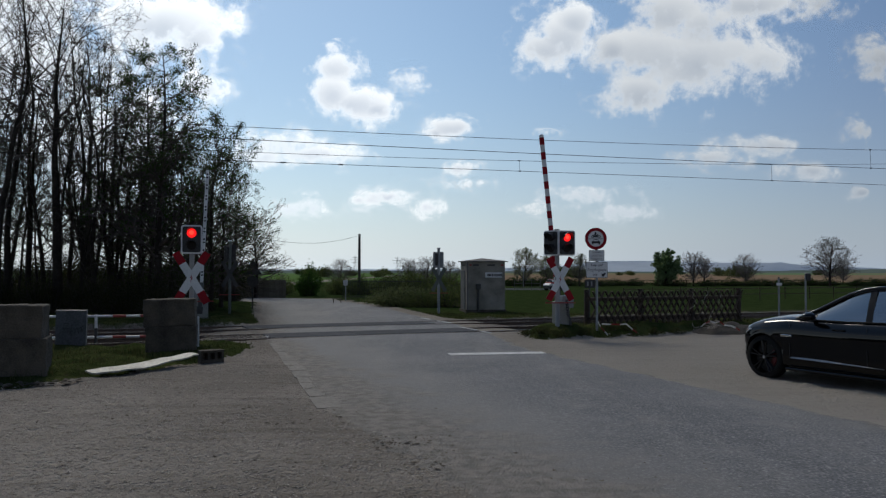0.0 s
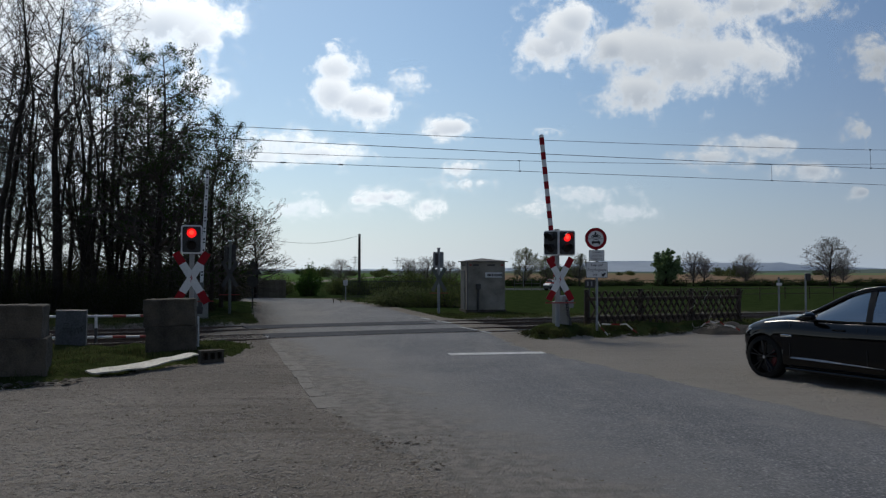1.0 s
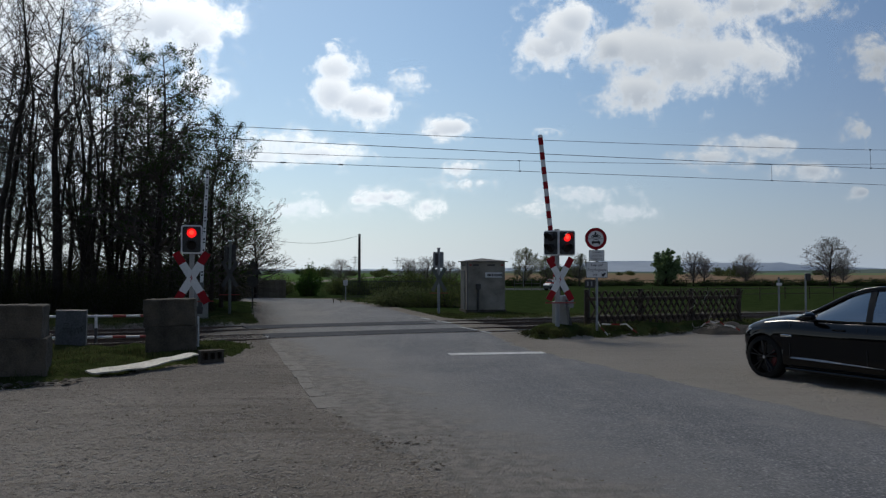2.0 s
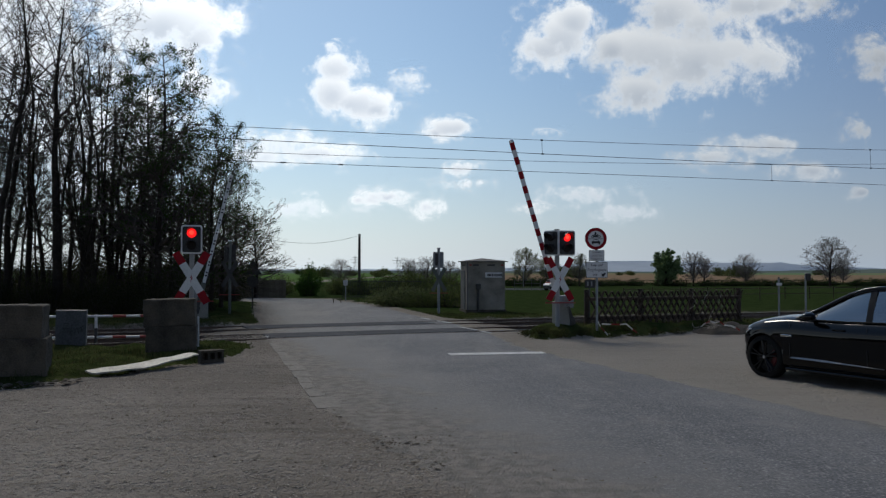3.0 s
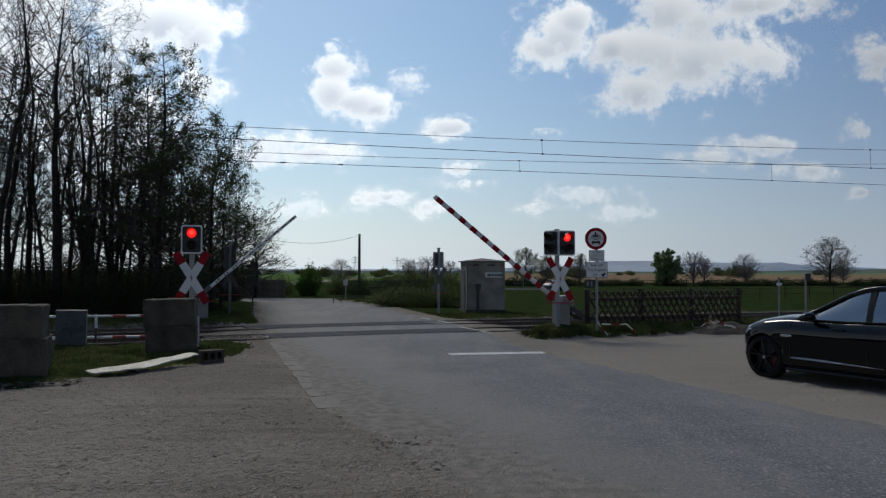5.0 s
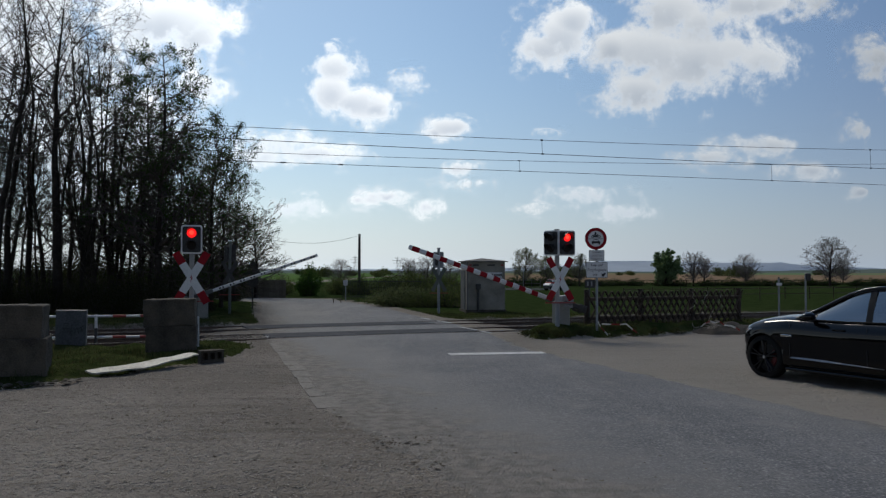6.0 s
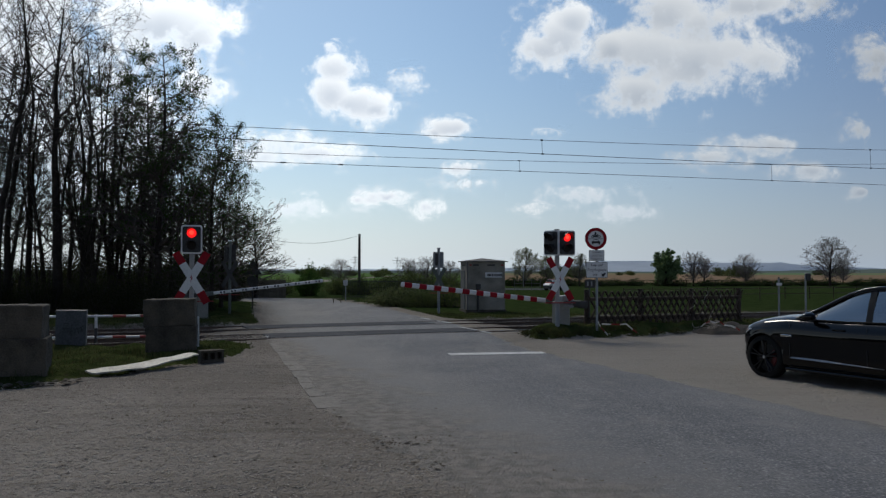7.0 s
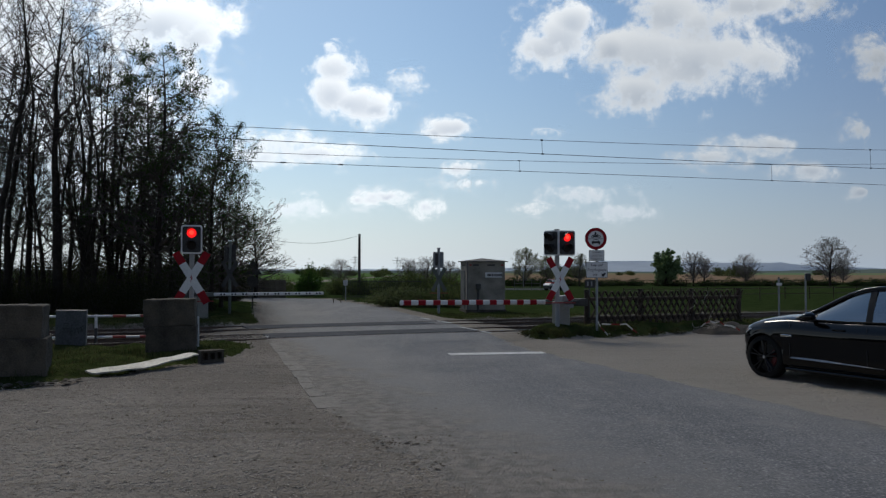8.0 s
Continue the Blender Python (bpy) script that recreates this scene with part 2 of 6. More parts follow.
LEFT_EDGE = [(12.0, -24.0), (1.9, 1.0), (0.07, 6.07), (-1.41, 9.38), (-2.62, 13.57), (-4.11, 18.85), (-4.95, 21.2), (-6.17, 27.4), (-7.2, 31.0), (-9.2, 39.5), (-10.4, 45.0), (-13.5, 49.0), (-26, 54.0)]
RIGHT_EDGE = [(18.5, -26.0), (8.9, -1.0), (5.9, 6.5), (4.75, 9.8), (3.45, 13.6), (2.0, 18.0), (1.6, 21.6), (0.4, 27.4), (-0.74, 30.9), (-2.6, 38.4), (-5.1, 45.2), (-6.9, 50.2), (-20, 60.0)]
_ly = np.array([p[1] for p in LEFT_EDGE]); _lx = np.array([p[0] for p in LEFT_EDGE])
_ry = np.array([p[1] for p in RIGHT_EDGE]); _rx = np.array([p[0] for p in RIGHT_EDGE])


def smooth(a, b, x):
    k = np.clip((x - a) / (b - a), 0, 1)
    return k * k * (3 - 2 * k)


# lot edges: in front of them bare gravel, behind them grass
_vl_x, _vl_y = np.array([-30, -9, -6.41, -5.59, -4.6, -4.3, -4.2]), np.array([6.0, 10.6, 11.62, 12.7, 15.0, 16.2, 20.4])
_vr_x, _vr_y = np.array([1.6, 2.2, 4.63, 8.77, 30]), np.array([22.5, 20.0, 20.75, 23.1, 35])


def fields(x, y):
    """Height of the ground, share of grass, share of road dust, at arrays x, y."""
    dx, dy = x - ORG.x, y - ORG.y
    s, t = dx * E_S.x + dy * E_S.y, dx * E_T.x + dy * E_T.y
    le, re = np.interp(y, _ly, _lx), np.interp(y, _ry, _rx)
    on_road = (x > le + 0.35) & (x < re - 0.35) & (y < 62)
    off = np.maximum(np.maximum(le - x, x - re), 0)
    off = np.where(y > 49, np.maximum(off, (y - 49) * 0.3), off)
    vl = y - np.interp(x, _vl_x, _vl_y)
    vr = y - np.interp(x, _vr_x, _vr_y)
    grass_l = np.where(x < le, np.minimum(smooth(-0.1, 0.5, vl), np.where(y > 24, smooth(0.0, 0.3, off), smooth(0.15, 0.7, off))), 0)
    grass_r = np.where(x > re, np.minimum(smooth(-0.05, 0.4, vr), smooth(0.2, 0.8, off)), 0)
    grass = np.maximum(grass_l, grass_r)
    bed = np.maximum(1 - smooth(1.6, 2.4, np.abs(t)), 1 - smooth(1.6, 2.4, np.abs(t - FAR_T)))
    near = (1 - smooth(20, 40, np.abs(x))) * (1 - smooth(60, 90, y))
    mound = 0.27 * smooth(0.0, 0.75, np.where(x > re, vr, -1)) * smooth(0.3, 1.1, off) * (t < 0)
    mound_l = 0.10 * smooth(0.0, 1.5, np.where(x < le, vl, -1)) * smooth(0.2, 1.2, off)
    z = -0.004 + (mound + mound_l) * (1 - bed) * near
    z = np.where(on_road, -0.03, z)
    z = np.where((bed > 0.5) & ~on_road, -0.02 - 0.09 * smooth(0.6, 2.2, off), z)
    return z, grass * (1 - bed), bed * smooth(0.4, 2.4, off), off


def ground_z(x, y):
    z, _, _, _ = fields(np.array([float(x)]), np.array([float(y)]))
    return float(z[0])


def axis(lo, hi, step, far, grow=1.18):
    c = list(np.arange(lo, hi, step))
    d, up, dn = step, [hi], [lo]
    while up[-1] < far:
        d *= grow
        up.append(up[-1] + d)
    d = step
    while dn[-1] > -far:
        d *= grow
        dn.append(dn[-1] - d)
    return np.array(dn[:0:-1] + c + up)


def attribute(me, name, values):
    a = me.attributes.new(name, "FLOAT", "POINT")
    a.data.foreach_set("value", np.asarray(values, dtype=np.float32))


def grid_mesh(name, X, Y, Z, mat):
    ny, nx = X.shape
    co = np.stack([X, Y, Z], -1).reshape(-1, 3)
    i = np.arange(nx * ny).reshape(ny, nx)
    q = np.stack([i[:-1, :-1], i[:-1, 1:], i[1:, 1:], i[1:, :-1]], -1).reshape(-1, 4)
    me = bpy.data.meshes.new(name)
    me.from_pydata(co.tolist(), [], q.tolist())
    me.polygons.foreach_set("use_smooth", np.ones(len(q), dtype=bool))
    me.materials.append(mat)
    return me


def bumps(X, Y, f, amp, seed=0.0):
    out = np.zeros(X.size)
    for k, (a, b) in enumerate(zip(X.ravel(), Y.ravel())):
        out[k] = noise.noise(Vector((a * f + seed, b * f, seed)))
    return (out * amp).reshape(X.shape)


def ground_material():
    m = bpy.data.materials.new("ground_gravel_and_grass")
    m.use_nodes = True
    n, ln = m.node_tree.nodes, m.node_tree.links
    bs = n["Principled BSDF"]
    pos = n.new("ShaderNodeNewGeometry").outputs["Position"]
    sep = n.new("ShaderNodeSeparateXYZ")
    ln.new(pos, sep.inputs[0])

    def att(name):
        a = n.new("ShaderNodeAttribute")
        a.attribute_name = name
        return a.outputs["Fac"]
    big, mid, fine, grit = (noise_node(n, ln, pos, s) for s in (0.35, 1.7, 9.0, 45.0))
    # tracks of wheels: noise drawn out along the lot
    mp = n.new("ShaderNodeMapping")
    mp.inputs["Scale"].default_value = (0.25, 3.2, 1)
    mp.inputs["Rotation"].default_value = (0, 0, 0.10)
    ln.new(pos, mp.inputs[0])
    streak = noise_node(n, ln, mp.outputs[0], 1.0, 6)
    g = blend_node(n, ln, range_node(n, ln, big, 0.35, 0.65), (0.213, 0.191, 0.163), (0.290, 0.263, 0.227))
    g = blend_node(n, ln, range_node(n, ln, streak, 0.52, 0.64, 0, 0.4), g, (0.150, 0.130, 0.106))
    g = blend_node(n, ln, range_node(n, ln, fine, 0.5, 0.72, 0, 0.7), g, (0.125, 0.108, 0.090))
    g = blend_node(n, ln, range_node(n, ln, grit, 0.55, 0.75, 0, 0.6), g, (0.36, 0.335, 0.295))
    # pebbles: cells of a few centimetres, thicker in patches
    vor = n.new("ShaderNodeTexVoronoi")
    vor.inputs["Scale"].default_value = 24.0
    ln.new(pos, vor.inputs["Vector"])
    sp = n.new("ShaderNodeSeparateColor")
    ln.new(vor.outputs["Color"], sp.inputs[0])
    peb = math_node(n, ln, "MULTIPLY", range_node(n, ln, vor.outputs["Distance"], 0.5, 0.2), range_node(n, ln, math_node(n, ln, "ADD", sp.outputs[0], mid), 0.95, 1.15))
    peb = math_node(n, ln, "MULTIPLY", peb, range_node(n, ln, sep.outputs[0], 3.2, 0.8, 0.12, 1.0))
    g = blend_node(n, ln, range_node(n, ln, sep.outputs[0], 1.0, 3.0, 0.0, 0.7), g, (0.29, 0.270, 0.240))
    g = blend_node(n, ln, math_node(n, ln, "MULTIPLY", peb, 0.8), g, blend_node(n, ln, sp.outputs[1], (0.15, 0.128, 0.105), (0.38, 0.345, 0.295)))
    # grass and earth
    gr = blend_node(n, ln, range_node(n, ln, mid, 0.35, 0.65), (0.028, 0.042, 0.013), (0.058, 0.070, 0.024))
    gr = blend_node(n, ln, range_node(n, ln, fine, 0.52, 0.7, 0, 0.6), gr, (0.070, 0.056, 0.036))
    # far fields: meadow, ploughed land, young corn
    far = range_node(n, ln, sep.outputs[1], 28, 38)
    meadow = blend_node(n, ln, range_node(n, ln, mid, 0.3, 0.7), (0.020, 0.034, 0.011), (0.038, 0.055, 0.019))
    gr = blend_node(n, ln, math_node(n, ln, "MULTIPLY", far, 0.97), gr, meadow)
    side = math_node(n, ln, "SUBTRACT", sep.outputs[0], math_node(n, ln, "MULTIPLY", sep.outputs[1], 0.062))
    brown = blend_node(n, ln, range_node(n, ln, big, 0.3, 0.7), (0.19, 0.135, 0.085), (0.26, 0.19, 0.125))
    corn = blend_node(n, ln, range_node(n, ln, big, 0.3, 0.7), (0.085, 0.145, 0.045), (0.12, 0.19, 0.06))
    land = blend_node(n, ln, range_node(n, ln, side, -3, 3), corn, brown)
    ring = noise_node(n, ln, pos, 0.004, 2)
    land = blend_node(n, ln, math_node(n, ln, "MULTIPLY", range_node(n, ln, sep.outputs[1], 420, 520), range_node(n, ln, ring, 0.42, 0.58)), land, (0.13, 0.20, 0.10))
    gr = blend_node(n, ln, range_node(n, ln, sep.outputs[1], 128, 134), gr, land)
    # bed of the railway
    bal = blend_node(n, ln, range_node(n, ln, fine, 0.35, 0.65), (0.06, 0.05, 0.042), (0.17, 0.15, 0.128))
    ragged = math_node(n, ln, "ADD", att("grass"), math_node(n, ln, "MULTIPLY", math_node(n, ln, "SUBTRACT", fine, 0.5), 1.4))
    col = blend_node(n, ln, range_node(n, ln, ragged, 0.38, 0.62), g, gr)
    col = blend_node(n, ln, att("bed"), col, bal)
    ln.new(col, bs.inputs["Base Color"])
    bs.inputs["Roughness"].default_value = 0.95
    bs.inputs["Specular IOR Level"].default_value = 0.0
    h = math_node(n, ln, "ADD", math_node(n, ln, "MULTIPLY", fine, 0.7), math_node(n, ln, "MULTIPLY", grit, 0.35))
    h = math_node(n, ln, "ADD", h, math_node(n, ln, "MULTIPLY", streak, 0.4))
    h = math_node(n, ln, "ADD", h, math_node(n, ln, "MULTIPLY", noise_node(n, ln, pos, 21.0, 3), 0.55))
    h = math_node(n, ln, "ADD", h, math_node(n, ln, "MULTIPLY", peb, 0.35))
    bp = n.new("ShaderNodeBump")
    bp.inputs["Strength"].default_value, bp.inputs["Distance"].default_value = 1.0, 0.075
    ln.new(h, bp.inputs["Height"])
    ln.new(bp.outputs[0], bs.inputs["Normal"])
    return m


def build_ground():
    xs, ys = axis(-13, 12, 0.14, 4200), axis(3.5, 30, 0.14, 4200)
    X, Y = np.meshgrid(xs, ys)
    Z, grass, bed, off = fields(X, Y)
    close = (np.abs(X) < 16) & (Y < 34) & (Y > 0)
    rough = np.where(close, bumps(X, Y, 1.3, 0.022) + bumps(X * 0.35, Y * 1.3, 3.0, 0.030, 3.0) + bumps(X, Y, 5.0, 0.02, 7.0), 0)
    Z = Z + rough * np.where(off < 0.15, 0.0, 1.0) * (1 + 2.0 * grass)
    me = grid_mesh("ground", X, Y, Z, ground_material())
    attribute(me, "grass", grass.ravel())
    attribute(me, "bed", bed.ravel())
    tagged(new("ground", me), "flat open ground of trodden gravel, rough grass and far fields", "ground", kind="structure")


def road_material():
    m = bpy.data.materials.new("dusty_asphalt")
    m.use_nodes = True
    n, ln = m.node_tree.nodes, m.node_tree.links
    bs = n["Principled BSDF"]
    pos = n.new("ShaderNodeNewGeometry").outputs["Position"]
    at = n.new("ShaderNodeAttribute")
    at.attribute_name = "edge"
    big, mid, blot, grit = (noise_node(n, ln, pos, s) for s in (0.3, 1.4, 6.0, 42.0))
    mp = n.new("ShaderNodeMapping")
    mp.inputs["Rotation"].default_value = (0, 0, radians(-18))
    mp.inputs["Scale"].default_value = (1.5, 0.12, 1)
    ln.new(pos, mp.inputs[0])
    lane = noise_node(n, ln, mp.outputs[0], 1.0, 5)
    c = blend_node(n, ln, range_node(n, ln, big, 0.35, 0.65), (0.115, 0.118, 0.124), (0.155, 0.157, 0.162))
    c = blend_node(n, ln, range_node(n, ln, lane, 0.48, 0.64, 0, 0.35), c, (0.225, 0.220, 0.208))
    c = blend_node(n, ln, range_node(n, ln, lane, 0.48, 0.36, 0, 0.3), c, (0.105, 0.108, 0.113))
    c = blend_node(n, ln, range_node(n, ln, grit, 0.52, 0.66, 0, 0.75), c, (0.33, 0.325, 0.31))
    c = blend_node(n, ln, range_node(n, ln, grit, 0.46, 0.34, 0, 0.75), c, (0.06, 0.06, 0.062))
    c = blend_node(n, ln, range_node(n, ln, blot, 0.5, 0.72, 0, 0.35), c, (0.115, 0.115, 0.115))
    c = blend_node(n, ln, range_node(n, ln, mid, 0.52, 0.75, 0, 0.5), c, (0.23, 0.222, 0.205))
    at2, at3 = n.new("ShaderNodeAttribute"), n.new("ShaderNodeAttribute")
    at2.attribute_name, at3.attribute_name = "worn", "sand"
    worn = math_node(n, ln, "ADD", at2.outputs["Fac"], math_node(n, ln, "MULTIPLY", math_node(n, ln, "SUBTRACT", big, 0.5), 0.9))
    c = blend_node(n, ln, range_node(n, ln, worn, 0.25, 0.95, 0, 0.6), c, (0.215, 0.206, 0.190))
    sand = math_node(n, ln, "ADD", at3.outputs["Fac"], math_node(n, ln, "MULTIPLY", math_node(n, ln, "SUBTRACT", blot, 0.5), 0.9))
    c = blend_node(n, ln, range_node(n, ln, sand, 0.35, 0.75, 0, 0.9), c, (0.27, 0.248, 0.212))
    dust = math_node(n, ln, "ADD", at.outputs["Fac"], math_node(n, ln, "MULTIPLY", math_node(n, ln, "SUBTRACT", mid, 0.5), 1.1))
    cover = range_node(n, ln, dust, 0.3, 0.95, 0, 0.92)
    c = blend_node(n, ln, cover, c, blend_node(n, ln, range_node(n, ln, blot, 0.38, 0.62), (0.152, 0.136, 0.114), (0.232, 0.208, 0.176)))
    ln.new(c, bs.inputs["Base Color"])
    bs.inputs["Roughness"].default_value = 0.85
    bs.inputs["Specular IOR Level"].default_value = 0.3
    bp = n.new("ShaderNodeBump")
    bp.inputs["Strength"].default_value, bp.inputs["Distance"].default_value = 0.9, 0.03
    lumps = math_node(n, ln, "ADD", math_node(n, ln, "MULTIPLY", noise_node(n, ln, pos, 9.0), 1.7), math_node(n, ln, "MULTIPLY", noise_node(n, ln, pos, 21.0, 3), 1.3))
    ln.new(math_node(n, ln, "ADD", grit, math_node(n, ln, "MULTIPLY", lumps, cover)), bp.inputs["Height"])
    ln.new(bp.outputs[0], bs.inputs["Normal"])
    return m


def build_road():
    # edges resampled every 0.2 m or so, a little ragged
    def resample(pts, k):
        p = np.array(pts)
        u = np.linspace(0, len(p) - 1, k)
        return np.stack([np.interp(u, np.arange(len(p)), p[:, 0]), np.interp(u, np.arange(len(p)), p[:, 1])], -1)
    k, w = 360, 28
    L, R = resample(LEFT_EDGE, k), resample(RIGHT_EDGE, k)
    for i in range(k):
        L[i, 0] += 0.20 * noise.noise(Vector((i * 0.23, 0, 3))) + (0.30 if L[i, 1] < 10 else 0.08) * noise.noise(Vector((i * 0.9, 0, 3)))
        R[i, 0] += 0.12 * noise.noise(Vector((i * 0.21, 5, 3))) + 0.06 * noise.noise(Vector((i * 0.9, 5, 3)))
    f = np.linspace(0, 1, w)[None, :, None]
    P = L[:, None, :] * (1 - f) + R[:, None, :] * f
    Z = 0.012 * np.sin(np.pi * f[..., 0]) * np.ones((k, 1)) - 0.0
    Z[:, 0] = Z[:, -1] = -0.05
    me = grid_mesh("road", P[..., 0], P[..., 1], Z, road_material())
    wid = np.linalg.norm(R - L, axis=1)[:, None]
    d = np.minimum(f[..., 0], 1 - f[..., 0]) * wid
    # the left side lies under gravel that cars carry over it
    carry = np.where(f[..., 0] < 0.5, 1 - smooth(0.0, np.interp(P[..., 1], [4, 9, 13, 20], [3.6, 3.4, 2.8, 1.8]), d), 1 - smooth(0.0, 0.55, d))
    attribute(me, "edge", carry.ravel())
    attribute(me, "worn", (1 - smooth(0.15, 0.75, f[..., 0]) * np.ones((k, 1))).ravel())
    attribute(me, "sand", np.where(f[..., 0] > 0.5, 1 - smooth(0.05, 0.45, d), 0).ravel())
    tagged(new("road", me), "dusty grey asphalt road leading over the level crossing", "road", kind="structure")


build_ground()
build_road()


def build_edge_strip():
    strip = thing("edge_strip", "worn pale concrete strip along the road's gravelled edge", "road edge", kind="structure")
    rnd = random.Random(2)
    y = 10.0
    while y < 19.2:
        ln_ = rnd.uniform(0.55, 0.95)
        a = Vector((interp_edge(y), y, 0)); b = Vector((interp_edge(y + ln_), y + ln_, 0))
        d = (b - a).normalized()
        side = Vector((d.y, -d.x, 0))
        w = rnd.uniform(0.18, 0.31)
        bm = bmesh.new()
        q = [a + d * 0.006 + side * (0.05 + rnd.uniform(-.03, .03)), b - d * 0.006 + side * (0.05 + rnd.uniform(-.03, .03)), b - d * rnd.uniform(0.0, 0.06) + side * (0.05 + w), a + d * rnd.uniform(0.0, 0.06) + side * (0.05 + w)]
        lo = [bm.verts.new(p + Vector((0, 0, -0.05))) for p in q]
        up = [bm.verts.new(p + Vector((0, 0, 0.003 + rnd.uniform(-0.002, 0.002)))) for p in q]
        bm.faces.new(up)
        for i in range(4):
            j = (i + 1) % 4
            bm.faces.new((lo[i], lo[j], up[j], up[i]))
        bmesh.ops.recalc_face_normals(bm, faces=bm.faces)
        part("slab", bm, STRIP, strip)
        y += ln_


def interp_edge(y):
    return float(np.interp(y, _ly, _lx))


STRIP = material("dusty_concrete_strip", (0.140, 0.127, 0.108), (0.222, 0.203, 0.175), 2.0, 14, 0.95, 0.8, spread=0.06, dist=0.04)
build_edge_strip()


# ---- railway ----
def rail_mesh(length):
    bm = B()
    prof = [(-0.07, 0), (0.07, 0), (0.07, 0.015), (0.012, 0.035), (0.012, 0.11), (0.035, 0.125), (0.035, 0.155), (-0.035, 0.155), (-0.035, 0.125), (-0.012, 0.11), (-0.012, 0.035), (-0.07, 0.015)]
    m = pose(0, -length / 2, 0)
    extrude(bm, prof, length, m)
    return bm


def build_track(t0, label):
    tr = thing("railway_track", label, "railway track", Matrix.Translation(st(0, t0, -0.06)) @ pose(0, 0, 0, 0, 0, ANG), "railway tracks")
    rm = link_mesh("rail", rail_mesh(180), RAILSTEEL)
    hm = link_mesh("rail_head", one_box(0, 0, 0, 180, 0.06, 0.004), RAILTOP)
    for s in (-1, 1):
        r = part("rail", rm, None, tr, "rusty steel rail with a worn head")
        r.matrix_basis = pose(20, s * 0.7525, -0.08, 0, 0, 90)
        h = part("rail_head", hm, None, r)
        h.matrix_basis = pose(0, 0, 0.158, 0, 0, 90)
    sm = link_mesh("sleeper", one_box(0, 0, -0.09, 0.26, 2.6, 0.10, 0.015), SLEEPER)
    for k in range(-26, 60):
        if -0.5 < k * 0.65 < 6.8:
            continue
        o = part("sleeper", sm, None, tr)
        o.matrix_basis = pose(k * 0.65, 0, -0.03)
    # loose stones between the sleepers
    bm = B()
    rnd = random.Random(5)
    for _ in range(1500):
        s = rnd.choice((rnd.uniform(-9, -0.3), rnd.uniform(6.6, 22)))
        stone(bm, (s, rnd.uniform(-1.9, 1.9), rnd.uniform(-0.10, -0.03)), rnd.uniform(0.025, 0.05), rnd)
    tagged(part("ballast", bm, BALLAST, tr, "grey-brown ballast stones"), kind="stuff")
    # rubber panels where the road crosses
    pm = link_mesh("crossing_panel", one_box(0, 0, 0, 1.185, 1.36, 0.06, 0.01), PANEL)
    for k in range(5):
        o = part("crossing_panel", pm, None, tr)
        o.matrix_basis = pose(0.75 + 1.2 * k, 0, 0.058)


def stone(bm, c, r, rnd):
    """A small angular stone."""
    p = []
    for dx, dy, dz in ((1, 0, 0), (-1, 0, 0), (0, 1, 0), (0, -1, 0), (0, 0, 1), (0, 0, -1)):
        k = rnd.uniform(0.6, 1.15) * r
        p.append(bm.verts.new((c[0] + dx * k + rnd.uniform(-.3, .3) * r, c[1] + dy * k + rnd.uniform(-.3, .3) * r, c[2] + dz * k * 0.36)))
    for a, b, d in ((0, 2, 4), (2, 1, 4), (1, 3, 4), (3, 0, 4), (2, 0, 5), (1, 2, 5), (3, 1, 5), (0, 3, 5)):
        bm.faces.new((p[a], p[b], p[d]))


build_track(0.0, "near railway track with rubber crossing panels and ballast")
build_track(FAR_T, "second railway track behind the first, with crossing panels")


def wire(t0, coef, r):
    """A sagging wire along the railway; coef: height as a parabola of s."""
    bm = B()
    pts = [wire_at(s, t0, coef) for s in np.linspace(-34, 46, 61)]
    rings = [[bm.verts.new(p + E_T * (r * math.cos(w)) + Vector((0, 0, r * math.sin(w)))) for w in (0.3, 1.56, 2.81, 4.07, 5.33)] for p in pts]
    for u, v in zip(rings, rings[1:]):
        for i in range(5):
            bm.faces.new((u[i], u[(i + 1) % 5], v[(i + 1) % 5], v[i]))
    return bm


def wire_at(s, t0, coef):
    return st(s, t0, coef[0] + coef[1] * s + coef[2] * s * s)


def build_catenary(t0, mess, cont, droppers, clamps, label):
    c = thing("overhead_line", label, "overhead line", group="overhead lines")
    part("messenger_wire", wire(t0, mess, 0.0075), WIRE, c)
    part("contact_wire", wire(t0, cont, 0.009), WIRE, c)
    for s in droppers:
        top, low = wire_at(s - 0.03, t0, mess), wire_at(s, t0, cont)
        part("dropper", one_rod(top, low, 0.006, n=5), WIRE, c)
        for p in (top, low):
            part("clamp", one_rod(p - E_S * 0.04, p + E_S * 0.04, 0.022, n=6), WIRE, c)
    for s in clamps:
        p = wire_at(s, t0, cont)
        part("clamp", one_rod(p - E_S * 0.08, p + E_S * 0.08, 0.022, n=6), WIRE, c)


WIRE = material("dark_wire", (0.010, 0.010, 0.010), (0.020, 0.020, 0.020), 5, 60, 0.8, 0, spec=0.1)
build_catenary(0.0, (5.539, 0.02063, 0.00056), (5.207, 0.01273, 0.00021), (8.55, 22.65), (), "near overhead line: sagging messenger and contact wire with droppers")
build_catenary(FAR_T, (5.393, 0.01767, 0.00076), (5.109, 0.01713, -0.00005), (9.67, 21.34), (1.29, 3.15), "far overhead line: sagging messenger and contact wire with droppers")

